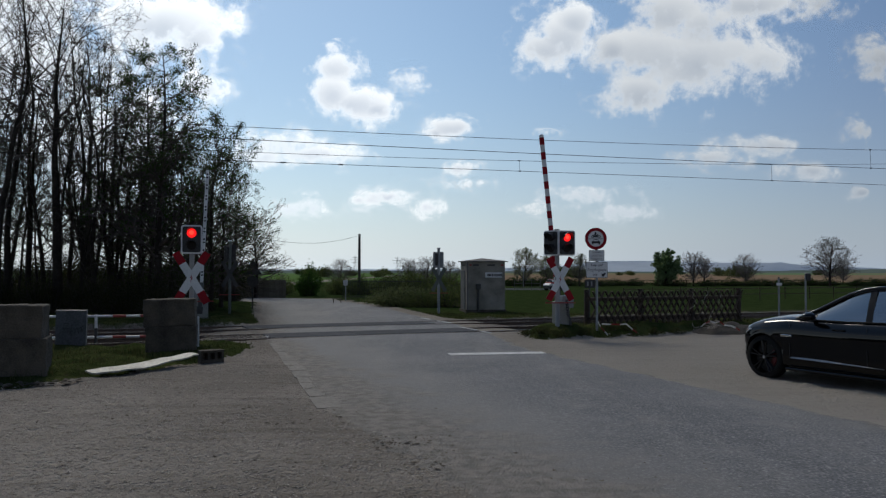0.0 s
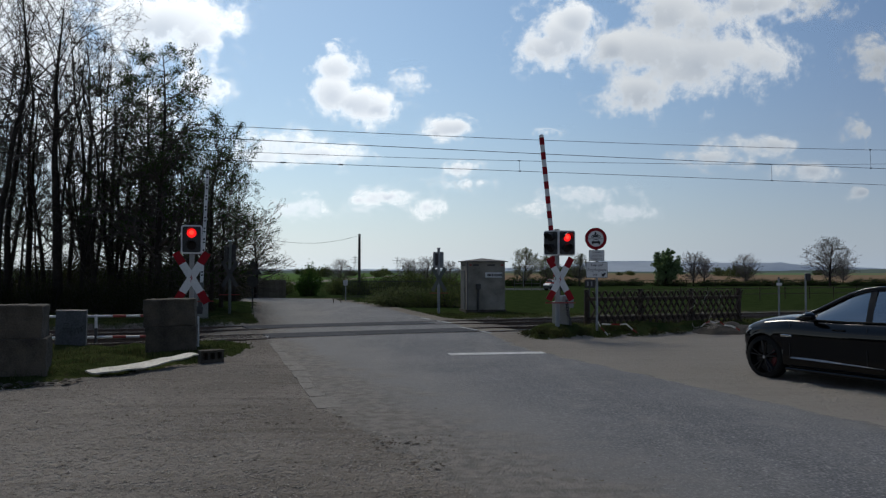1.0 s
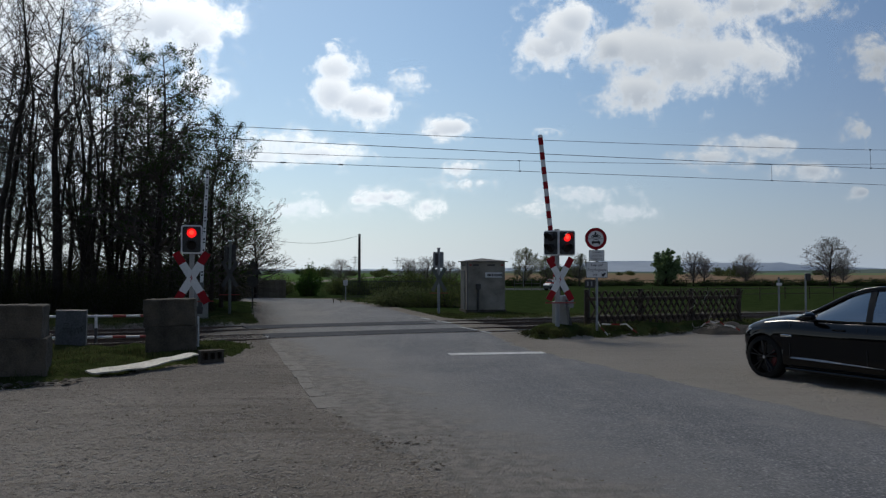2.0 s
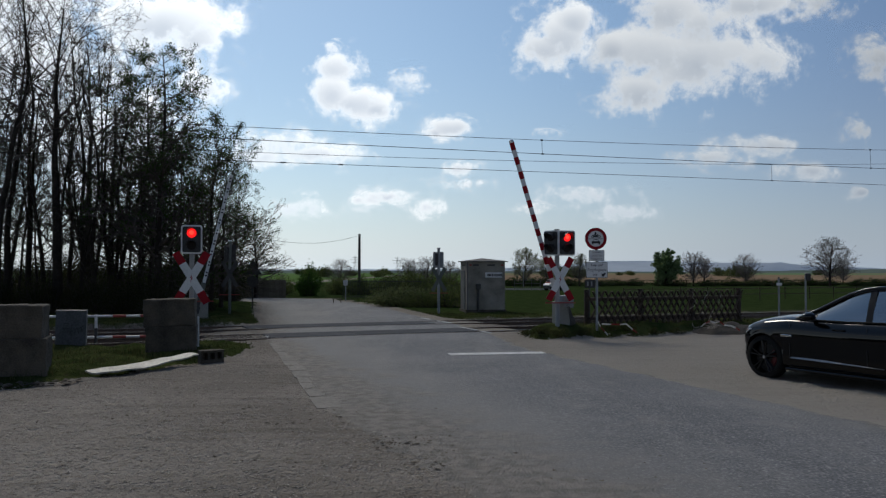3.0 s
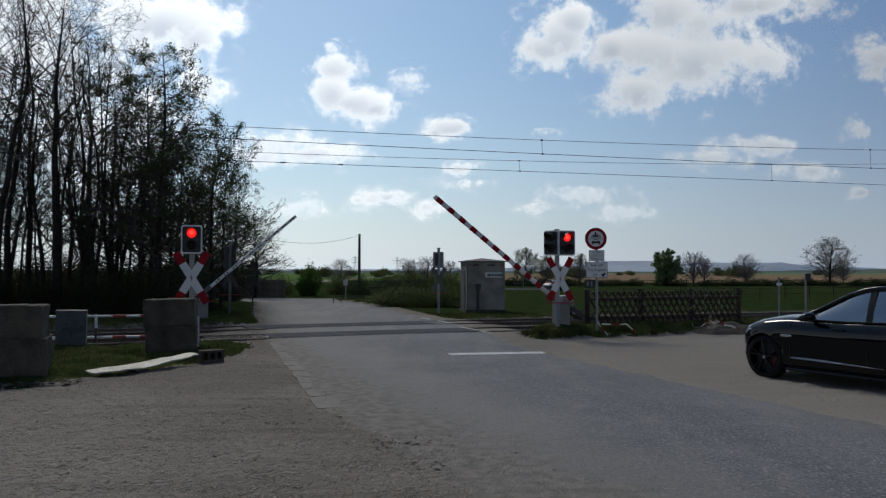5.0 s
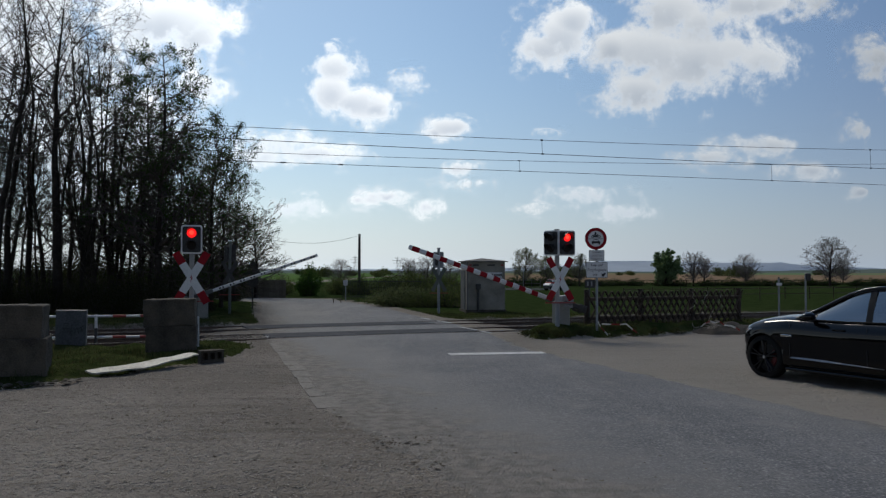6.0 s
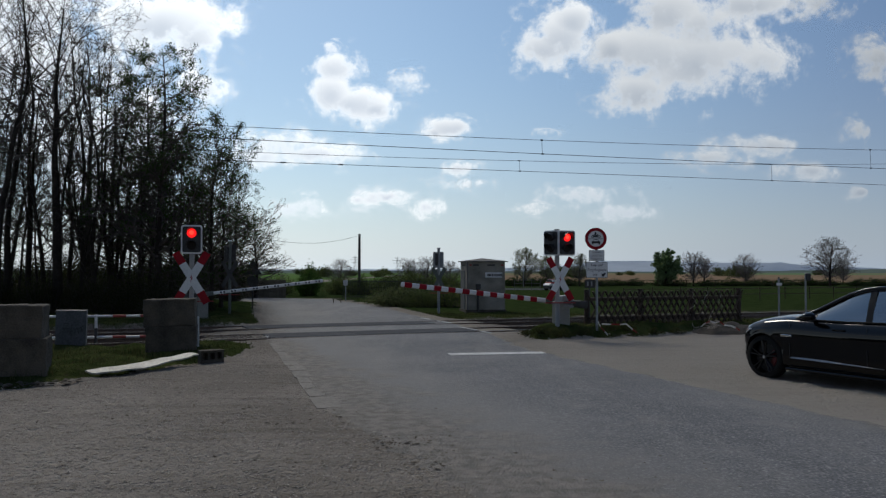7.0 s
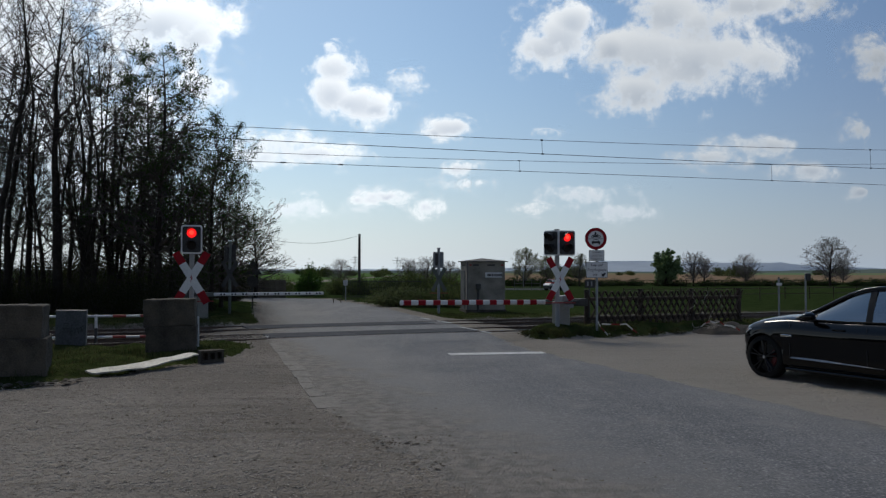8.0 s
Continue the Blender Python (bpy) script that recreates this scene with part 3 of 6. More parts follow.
# ---- road markings ----
STOP = tagged(new("stop_line", link_mesh("stop_line", one_box(0, 0, 0.008, 2.02, 0.40, 0.012, m=pose(1.12, 16.68, 0, 0, 0, 10)), ROADPAINT)), "worn white stop line on the asphalt", "road marking", kind="structure")
for sx, ty, w, h, rz in ((6.1, -1.0, 0.8, 0.10, 90), (6.2, 0.35, 1.0, 0.10, 90), (6.8, 3.6, 1.2, 0.10, 90), (6.9, 5.6, 0.8, 0.10, 90), (0.18, -0.2, 0.4, 0.12, 90)):
    o = new("edge_marking", link_mesh("edge_marking", one_box(0, 0, 0.0, w, h, 0.012), ROADPAINT))
    o.matrix_basis = Matrix.Translation(st(sx, ty, 0.016)) @ pose(0, 0, 0, 0, 0, rz + ANG)
    tagged(o, "short worn white edge dash beside the rails", "road marking", "edge markings", "structure")


# ---- level crossing signals ----
def signal_head(parent, m, lit):
    """A black two-lamp head with a white rim, facing -y."""
    h = part("signal_head", extrude(B(), rounded(0.465, 0.655, 0.06), 0.05, pose(0, 0.0, 0)), SIGNWHITE, parent, "white-rimmed signal board")
    h.matrix_basis = m
    part("front_plate", extrude(B(), rounded(0.40, 0.59, 0.035), 0.02, pose(0, -0.02, 0)), BLACK, h, "black front plate")
    part("housing", one_box(0, 0.14, 0, 0.36, 0.20, 0.52, 0.03), BLACK, h)
    for z, on in ((0.145, lit), (-0.145, False)):
        part("lens", rod(B(), (0, -0.045, z), (0, -0.02, z), 0.095, 0.105, 24), REDLIT if on else DARKLENS, h, "lit red lamp" if on else "unlit dark lamp")
        if on:
            part("lamp_core", rod(B(), (0, -0.05, z + 0.01), (0, -0.044, z + 0.01), 0.05, 0.055, 20), REDCORE, h, "bright core of the lit lamp")
        bm = B()
        n = 14
        for k in range(n):
            a0, a1 = radians(-15 + 210 * k / n), radians(-15 + 210 * (k + 1) / n)
            for r in (0.125,):
                v = [bm.verts.new((r * math.cos(a), y, z + r * math.sin(a))) for a, y in ((a0, -0.02), (a1, -0.02), (a1, -0.12 - 0.12 * max(0, math.sin(a1))), (a0, -0.12 - 0.12 * max(0, math.sin(a0))))]
                bm.faces.new(v)
        bmesh.ops.remove_doubles(bm, verts=bm.verts, dist=0.0005)
        bmesh.ops.solidify(bm, geom=bm.faces[:], thickness=0.006)
        part("hood", bm, BLACK, h)
    return h


def saltire(parent, m, size, plain=None, angle=61):
    """The St Andrew's cross: two crossed boards, white with red ends."""
    c = part("cross", one_box(0, 0.012, 0, 0.02, 0.02, 0.02), GALV, parent, "bracket behind the cross")
    c.matrix_basis = m
    w = 0.15 * size
    for k, a in enumerate((-angle, angle)):
        q = pose(0, -0.012 * k, 0, 0, a, 0)
        body, ends = (plain, plain) if plain else (SIGNWHITE, RED)
        part("cross_arm", box(B(), 0, 0, 0, 0.66 * size, 0.010, w, m=q), body, c, "grey back of a cross board" if plain else "white board of the cross")
        for s in (-1, 1):
            part("cross_end", box(B(), s * 0.455 * size, 0, 0, 0.25 * size, 0.0105, w, m=q), ends, c, "" if plain else "red end of the cross board")
    if not plain:
        part("flash", extrude(B(), [(0.02, 0.11), (-0.03, -0.01), (0.0, 0.0), (-0.025, -0.11), (0.035, 0.015), (0.0, 0.01)], 0.003, pose(0, -0.024, 0)), RED, c, "red lightning arrow")
    return c


def build_signal_left():
    x, y = -5.76, 18.3
    s = thing("crossing_signal", "red-lit crossing signal with a St Andrew's cross behind concrete blocks", "crossing signal", pose(x, y, 0, 0, 0, 14), "crossing signals")
    part("mast", one_rod((0, 0.16, 0), (0, 0.16, 2.5), 0.055, n=14), GREY, s)
    signal_head(s, pose(0, 0, 2.45), True)
    saltire(s, pose(0.0, 0.05, 1.57), 1.16, angle=59)
    part("crossbar", one_box(0.12, 0.06, 1.03, 0.75, 0.02, 0.025), OLDRED, s, "thin weathered red bar")
    part("footing", one_box(0, 0.16, 0.15, 0.35, 0.35, 0.35, 0.02), PALECONC, s)


def build_signal_right():
    s = thing("crossing_signal", "red-lit twin-headed crossing signal with a St Andrew's cross", "crossing signal", pose(3.02, 20.85, 0.0, 0, 0, 4), "crossing signals")
    part("mast", one_rod((0, 0.2, 0.1), (0, 0.2, 2.80), 0.06, n=14), GREY, s)
    part("mast_cap", one_rod((0, 0.2, 2.80), (0, 0.2, 2.83), 0.07, n=14), DARKSTEEL, s)
    signal_head(s, pose(0.215, 0.0, 2.46, 0, 0, 9), True)
    signal_head(s, pose(-0.195, 0.02, 2.46, 0, 0, -47), False)
    saltire(s, pose(0.05, 0.08, 1.52), 1.08)
    part("crossbar", one_box(0.05, 0.06, 0.90, 0.80, 0.02, 0.03), OLDRED, s, "thin weathered red bar")


def build_signal_back(x, y, zc, rz, label, head, back, steel):
    """A signal seen from behind, for the other side of the crossing."""
    s = thing("crossing_signal", label, "crossing signal", pose(x, y, -0.02, 0, 0, rz), "crossing signals")
    part("mast", one_rod((0, -0.08, 0), (0, -0.08, zc + 0.45), 0.055, n=12), steel, s)
    part("mast_cap", one_rod((0, -0.08, zc + 0.45), (0, -0.08, zc + 0.49), 0.07, n=12), GALV, s)
    part("signal_head", extrude(B(), rounded(0.44, 0.66, 0.06), 0.05, pose(0, 0, zc)), head, s, "grey back of a signal board")
    part("housing", one_box(-0.07, -0.07, zc + 0.02, 0.13, 0.12, 0.50, 0.03), DARKSTEEL, s, "dark housing seen from behind")
    saltire(s, pose(0, -0.14, zc - 0.80), 0.95, back)
    part("crossbar", one_box(0.0, -0.10, 0.86, 0.75, 0.02, 0.025), OLDRED, s, "thin weathered red bar")


build_signal_left()
build_signal_right()
build_signal_back(-0.19, 33.0, 2.23, 8, "grey crossing signal with a cross, seen from behind", GREY, BACKGREY, GREY)
# darker materials than its twin put the wood's shade into the colour
build_signal_back(-8.15, 30.6, 2.45, 10, "crossing signal in the shade of the wood, seen from behind", DARKSTEEL, DARKSTEEL, BACKGREY)


# ---- half barriers ----
def round_band(w, deep, high):
    """A band that wraps the rounded boom."""
    return extrude(B(), rounded(deep, high, deep * 0.43), w, pose(-w / 2, 0, 0, 0, 0, -90))


def build_barrier(label, px, py, pz, length, rz, front, deep, high):
    """A half barrier; the boom reaches along local +x from the pivot and lifts about local y."""
    b = thing("half_barrier", label, "level crossing barrier", pose(px, py, 0, 0, 0, rz), "half barriers")
    part("pedestal", one_box(0.08, 0.26, 0.40, 0.36, 0.34, 1.05, 0.03), PALECONC, b, "pale concrete pedestal")
    part("drive_housing", one_box(-0.05, 0.28, pz + 0.02, 0.36, 0.30, 0.34, 0.04), GREY, b, "grey drive housing")
    part("axle", one_rod((0, -0.06, pz), (0, 0.3, pz), 0.05, n=14), DARKSTEEL, b)
    boom = part("boom", one_box(length / 2, 0, 0, length, deep, high, min(deep, high) * 0.42), SIGNWHITE if front else WHITE, b, "white boom with red bands" if front else "white back of the boom with dark fittings")
    boom.matrix_basis = pose(0, 0, pz)
    n = 10
    seg = (length - 0.75) / (2 * n)
    if front:
        rm = link_mesh("red_band", round_band(seg * 1.06, deep + 0.006, high + 0.006), RED)
        for k in range(n):
            o = part("red_band", rm, None, boom, "red band")
            o.matrix_basis = pose(length - 0.09 - seg * 0.5 - k * seg * 2.09, 0, 0)
    else:
        dm = link_mesh("dark_fitting", one_rod((0, -deep / 2 - 0.006, 0), (0, deep / 2 + 0.006, 0), 0.034, n=12), BLACK)
        for k in range(n):
            for q in (-0.055, 0.055):
                o = part("dark_fitting", dm, None, boom, "round dark fitting")
                o.matrix_basis = pose(length - 0.2 - k * (length - 0.55) / n + q, 0, 0)
    part("boom_socket", one_box(0.16, 0, 0, 0.52, 0.13, 0.15, 0.02), BACKGREY, boom, "dull grey boom socket")
    part("counterweight_arm", one_box(-0.27, 0.40, 0, 0.75, 0.06, 0.13, 0.02), DARKSTEEL, boom)
    part("counterweight_arm", one_box(-0.27, 0.10, 0, 0.75, 0.05, 0.13, 0.02), DARKSTEEL, boom)
    part("counterweight", one_box(-0.54, 0.25, 0, 0.26, 0.34, 0.20, 0.02), DARKSTEEL, boom, "dark counterweight block")
    return boom, pz


BOOM_R, PZ_R = build_barrier("red and white half barrier on a pale pedestal beside the signal", 3.13, 21.7, 0.89, 4.56, 180 + ANG, True, 0.09, 0.125)
BOOM_L, PZ_L = build_barrier("half barrier across the railway, its white back showing", -8.32, 27.5, 0.93, 4.30, ANG, False, 0.05, 0.11)


# ---- traffic sign ----
def build_sign():
    s = thing("traffic_sign", "round no-entry-for-motors sign with two text plates on a pole", "traffic sign", pose(4.02, 21.0, 0.15, 0, 0, 3))
    part("pole", one_rod((0.03, 0.05, -0.2), (0.03, 0.05, 2.62), 0.032, n=12), GREY, s)
    d = part("sign_disc", extrude(B(), ring_outline(0.29), 0.008, pose(0, 0, 2.43)), RED, s, "round red-bordered sign disc")
    part("white_field", extrude(B(), ring_outline(0.207), 0.004, pose(0, -0.0045, 2.43)), SIGNWHITE, d)
    # motorcycle and rider in outline, car from the front
    part("divider", one_box(0, -0.006, 2.425, 0.42, 0.003, 0.012), INK, d)
    bm = B()
    for cx in (-0.082, 0.082):
        outer, inner = ring_outline(0.042, 18), ring_outline(0.022, 18)
        for k in range(18):
            j = (k + 1) % 18
            extrude(bm, [(cx + outer[k][0], outer[k][1]), (cx + outer[j][0], outer[j][1]), (cx + inner[j][0], inner[j][1]), (cx + inner[k][0], inner[k][1])], 0.003, pose(0, -0.0075, 2.482))
    extrude(bm, [(-0.075, 0.0), (-0.02, -0.022), (0.03, -0.018), (0.06, 0.045), (0.075, 0.075), (0.045, 0.072), (0.03, 0.052), (-0.03, 0.040), (-0.085, 0.052), (-0.09, 0.035)], 0.003, pose(0, -0.008, 2.482))
    extrude(bm, [(-0.045, 0.05), (0.01, 0.055), (0.02, 0.10), (0.0, 0.125), (-0.03, 0.11)], 0.003, pose(0, -0.0085, 2.482))
    part("motorcycle_symbol", bm, INK, d)
    bm = B()
    extrude(bm, [(-0.115, 0), (0.115, 0), (0.115, 0.055), (0.08, 0.065), (0.06, 0.105), (-0.06, 0.105), (-0.08, 0.065), (-0.115, 0.055)], 0.003, pose(0, -0.0075, 2.305))
    for cx in (-0.09, 0.09):
        box(bm, cx, -0.006, 2.293, 0.045, 0.003, 0.03)
    part("car_symbol", bm, INK, d)
    part("car_window", extrude(B(), [(-0.062, 0.062), (0.062, 0.062), (0.047, 0.092), (-0.047, 0.092)], 0.002, pose(0, -0.0105, 2.305)), SIGNWHITE, d)
    for zc, h, w, lines, sz in ((1.985, 0.29, 0.41, ("Landwirt-", "schaftlicher", "Verkehr frei"), 0.075), (1.61, 0.42, 0.57, ("Kies- und", "Recyclingwerk", "frei"), 0.105)):
        p = part("text_plate", extrude(B(), rounded(w, h, 0.02), 0.006, pose(0.02, 0, zc)), INK, s, "white text plate with a black rim")
        part("plate_face", extrude(B(), rounded(w - 0.02, h - 0.02, 0.015), 0.003, pose(0.02, -0.0032, zc)), SIGNWHITE, p)
        for k, line in enumerate(lines):
            lettering("lettering", line, sz, INK, p, pose(0.02 - (0.04 if line == "frei" else 0), -0.005, zc + h * 0.30 - k * h * 0.30))
    g = part("sticker", extrude(B(), [(-0.05, -0.05), (0.0, -0.06), (0.03, -0.02), (0.06, 0.03), (0.02, 0.05), (-0.02, 0.01), (-0.05, 0.04)], 0.002, pose(0.2, -0.0065, 1.49)), INK, s, "black scribble on the plate")
    part("clamp", one_rod((0.03, 0.05, 2.40), (0.03, 0.05, 2.45), 0.045, n=12), GALV, s)
    part("clamp", one_rod((0.03, 0.05, 1.62), (0.03, 0.05, 1.66), 0.045, n=12), GALV, s)


build_sign()


# ---- concrete blocks, cabinet, rail fence, board ----
def concrete_block(m, label, sx, sy, sz, seed):
    bm = one_box(0, 0, sz / 2, sx, sy, sz)
    bmesh.ops.subdivide_edges(bm, edges=bm.edges[:], cuts=15, use_grid_fill=True)
    bmesh.ops.bevel(bm, geom=[e for e in bm.edges if e.calc_face_angle(0) > 1], offset=0.012, segments=1, affect="EDGES")
    for v in bm.verts:
        p = v.co
        v.co += v.normal * (0.018 * noise.noise(p * 3.1 + Vector((seed, 0, 0))) + 0.016 * noise.noise(p * 8 + Vector((seed, 4, 0))) + 0.010 * noise.noise(p * 19 + Vector((seed, 9, 0))))
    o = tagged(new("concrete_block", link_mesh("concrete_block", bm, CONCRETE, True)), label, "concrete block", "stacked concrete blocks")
    o.matrix_basis = m


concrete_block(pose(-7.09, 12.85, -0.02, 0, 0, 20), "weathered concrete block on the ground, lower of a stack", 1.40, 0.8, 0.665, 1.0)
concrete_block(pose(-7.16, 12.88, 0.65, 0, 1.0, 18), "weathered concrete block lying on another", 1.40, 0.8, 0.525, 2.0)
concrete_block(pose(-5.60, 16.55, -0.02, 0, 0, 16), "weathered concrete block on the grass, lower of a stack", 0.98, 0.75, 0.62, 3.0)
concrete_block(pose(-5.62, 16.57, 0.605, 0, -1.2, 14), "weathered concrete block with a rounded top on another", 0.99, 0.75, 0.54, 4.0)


def build_cabinet():
    c = thing("switch_cabinet", "grey-blue trackside switch cabinet with scrawled marks", "switch cabinet", pose(-8.03, 17.3, 0.0, 0, 1.0, 20))
    part("body", one_box(0, 0, 0.42, 0.60, 0.36, 0.88, 0.008), CABINET, c)
    part("door", one_box(0, -0.183, 0.42, 0.56, 0.010, 0.80, 0.003), CABINET, c)
    part("cap", one_box(0, 0, 0.872, 0.608, 0.37, 0.02, 0.006), CABINET, c)
    part("plinth", one_box(0, 0, -0.05, 0.53, 0.34, 0.14), CONCRETE, c)
    part("lock", one_rod((0.22, -0.19, 0.45), (0.22, -0.21, 0.45), 0.018, n=10), DARKSTEEL, c)
    bm = B()
    for x0, z0, x1, z1 in ((-0.16, 0.50, -0.02, 0.50), (-0.09, 0.42, 0.0, 0.43), (0.02, 0.58, 0.0, 0.40), (0.06, 0.40, 0.13, 0.52), (0.13, 0.52, 0.16, 0.38), (0.16, 0.5, 0.24, 0.55), (0.2, 0.55, 0.22, 0.42), (-0.14, 0.60, -0.05, 0.61)):
        rod(bm, (x0, -0.1935, z0), (x1, -0.1935, z1), 0.007, n=5)
    part("scrawl", bm, INK, c, "dark scrawled marks")


def build_guard_rail():
    g = thing("guard_rail", "low red and white tube railing beside the track", "railing")
    a, b = Vector((-9.95, 19.35, 0)), Vector((-6.25, 20.1, 0))
    for zz in (0.62, 0.11):
        p = a + Vector((0, 0, zz))
        d = (b - a) / 14
        r = part("rail_tube", one_rod(p, p + d * 14, 0.029, n=10), WHITE, g, "white tube with red bands")
        for k in (3.2, 6.9, 9.25, 12.0):
            part("red_band", one_rod(p + d * k, p + d * (k + 1.15), 0.032, n=10), OLDRED, r, "weathered red band")
    for k in (0.02, 0.39):
        q = a.lerp(b, k)
        o = part("post", one_rod(q + Vector((0, 0, -0.05)), q + Vector((0, 0, 0.66)), 0.034, n=10), WHITE, g, "white post with a dark foot")
        part("post_foot", one_rod(q + Vector((0, 0, -0.05)), q + Vector((0, 0, 0.33)), 0.037, n=10), DARKSTEEL, o, "dark foot of the post")


def build_board():
    bm = B()
    n, w = 26, 0.34
    top = []
    for i in range(n + 1):
        f = i / n
        p = Vector((-5.52, 12.75, 0.02)).lerp(Vector((-4.52, 14.75, 0.22)), f)
        z = 0.03 + 0.09 * f * f - 0.03 * math.sin(math.pi * f)
        ww = w * (0.35 + 0.65 * math.sin(math.pi * min(1, 0.12 + 0.9 * f)) ** 0.5) * (1 + 0.10 * noise.noise(Vector((f * 7, 0, 0))))
        side = Vector((-0.87, 0.5, 0))
        top.append([bm.verts.new((p.x + side.x * ww * k, p.y + side.y * ww * k, max(0.0, z) + 0.05 + 0.03 * k)) for k in (0.0, 0.5, 1.0)])
    for i in range(n):
        for j in range(2):
            bm.faces.new((top[i][j], top[i + 1][j], top[i + 1][j + 1], top[i][j + 1]))
    for v in bm.verts:
        v.co.x += 0.035 * noise.noise(v.co * 7.0)
        v.co.y += 0.035 * noise.noise(v.co * 6.0 + Vector((9, 0, 0)))
        v.co.z += 0.018 * noise.noise(v.co * 4.0)
    bmesh.ops.recalc_face_normals(bm, faces=bm.faces)
    bmesh.ops.solidify(bm, geom=bm.faces[:], thickness=0.022)
    tagged(new("discarded_board", link_mesh("discarded_board", bm, BOARD, False)), "bent dirty white board lying on the grass edge", "board")


def build_hollow_block():
    h = thing("hollow_block", "grey hollow concrete block lying on its side", "concrete block", pose(-4.40, 15.2, -0.01, 0, 0, 34) @ Matrix.Scale(0.88, 4))
    bm = B()
    box(bm, 0, 0, 0.035, 0.50, 0.24, 0.07, 0.006)
    box(bm, 0, 0, 0.245, 0.50, 0.24, 0.05, 0.006)
    for x in (-0.225, -0.075, 0.075, 0.225):
        box(bm, x, 0, 0.145, 0.05 if abs(x) < 0.2 else 0.045, 0.236, 0.16, 0.004)
    box(bm, 0, 0.09, 0.145, 0.46, 0.04, 0.15)
    part("shell", bm, CONCRETE, h)


build_cabinet()
build_guard_rail()
build_board()
build_hollow_block()
_o = thing("marker_post", "small white marker post beside the blocks", "marker post", pose(-5.22, 17.05, 0))
part("post", one_box(0, 0, 0.36, 0.06, 0.04, 0.80, 0.01), WHITE, _o)


# ---- lattice fence ----
def build_fence():
    L, H = 5.45, 0.93
    f = thing("lattice_fence", "dark weathered wooden lattice fence on the grass bank", "fence", pose(3.92, 21.95, 0.24, 0, 0, ANG))
    pm = link_mesh("post", one_rod((0, 0.04, -0.3), (0, 0.04, H + 0.05), 0.075, 0.07, 9), WOOD)
    for k in range(4):
        part("post", pm, None, f).matrix_basis = pose(0.05 + k * (L - 0.1) / 3, 0, 0)
    for z in (0.2, 0.72):
        part("cross_rail", one_rod((0, 0.0, z), (L, 0, z), 0.05, n=8), WOOD, f)
    slat = link_mesh("slat", one_rod((0, 0, -0.54), (0, 0, 0.54), 0.031, 0.028, 7), WOOD)
    rnd = random.Random(3)
    lean = 31
    for sgn in (-1, 1):
        for k in range(25):
            o = part("slat", slat, None, f)
            o.matrix_basis = pose(0.28 + k * 0.204 + rnd.uniform(-.01, .01), -0.055 - 0.02 * sgn, 0.46 + rnd.uniform(-.015, .015), 0, sgn * lean + rnd.uniform(-1.5, 1.5), 0)
    # dry stems hanging over the top
    bm = B()
    for x in (3.55, 4.1, 4.55):
        p = Vector((x, -0.1, 0.9))
        for _ in range(7):
            q = p + Vector((rnd.uniform(-.12, .12), rnd.uniform(-.02, .02), rnd.uniform(-.13, -.02)))
            rod(bm, p, q, 0.006, n=4)
            p = q
    part("dry_stems", bm, STONE, f, "pale dry stems caught in the lattice")


build_fence()


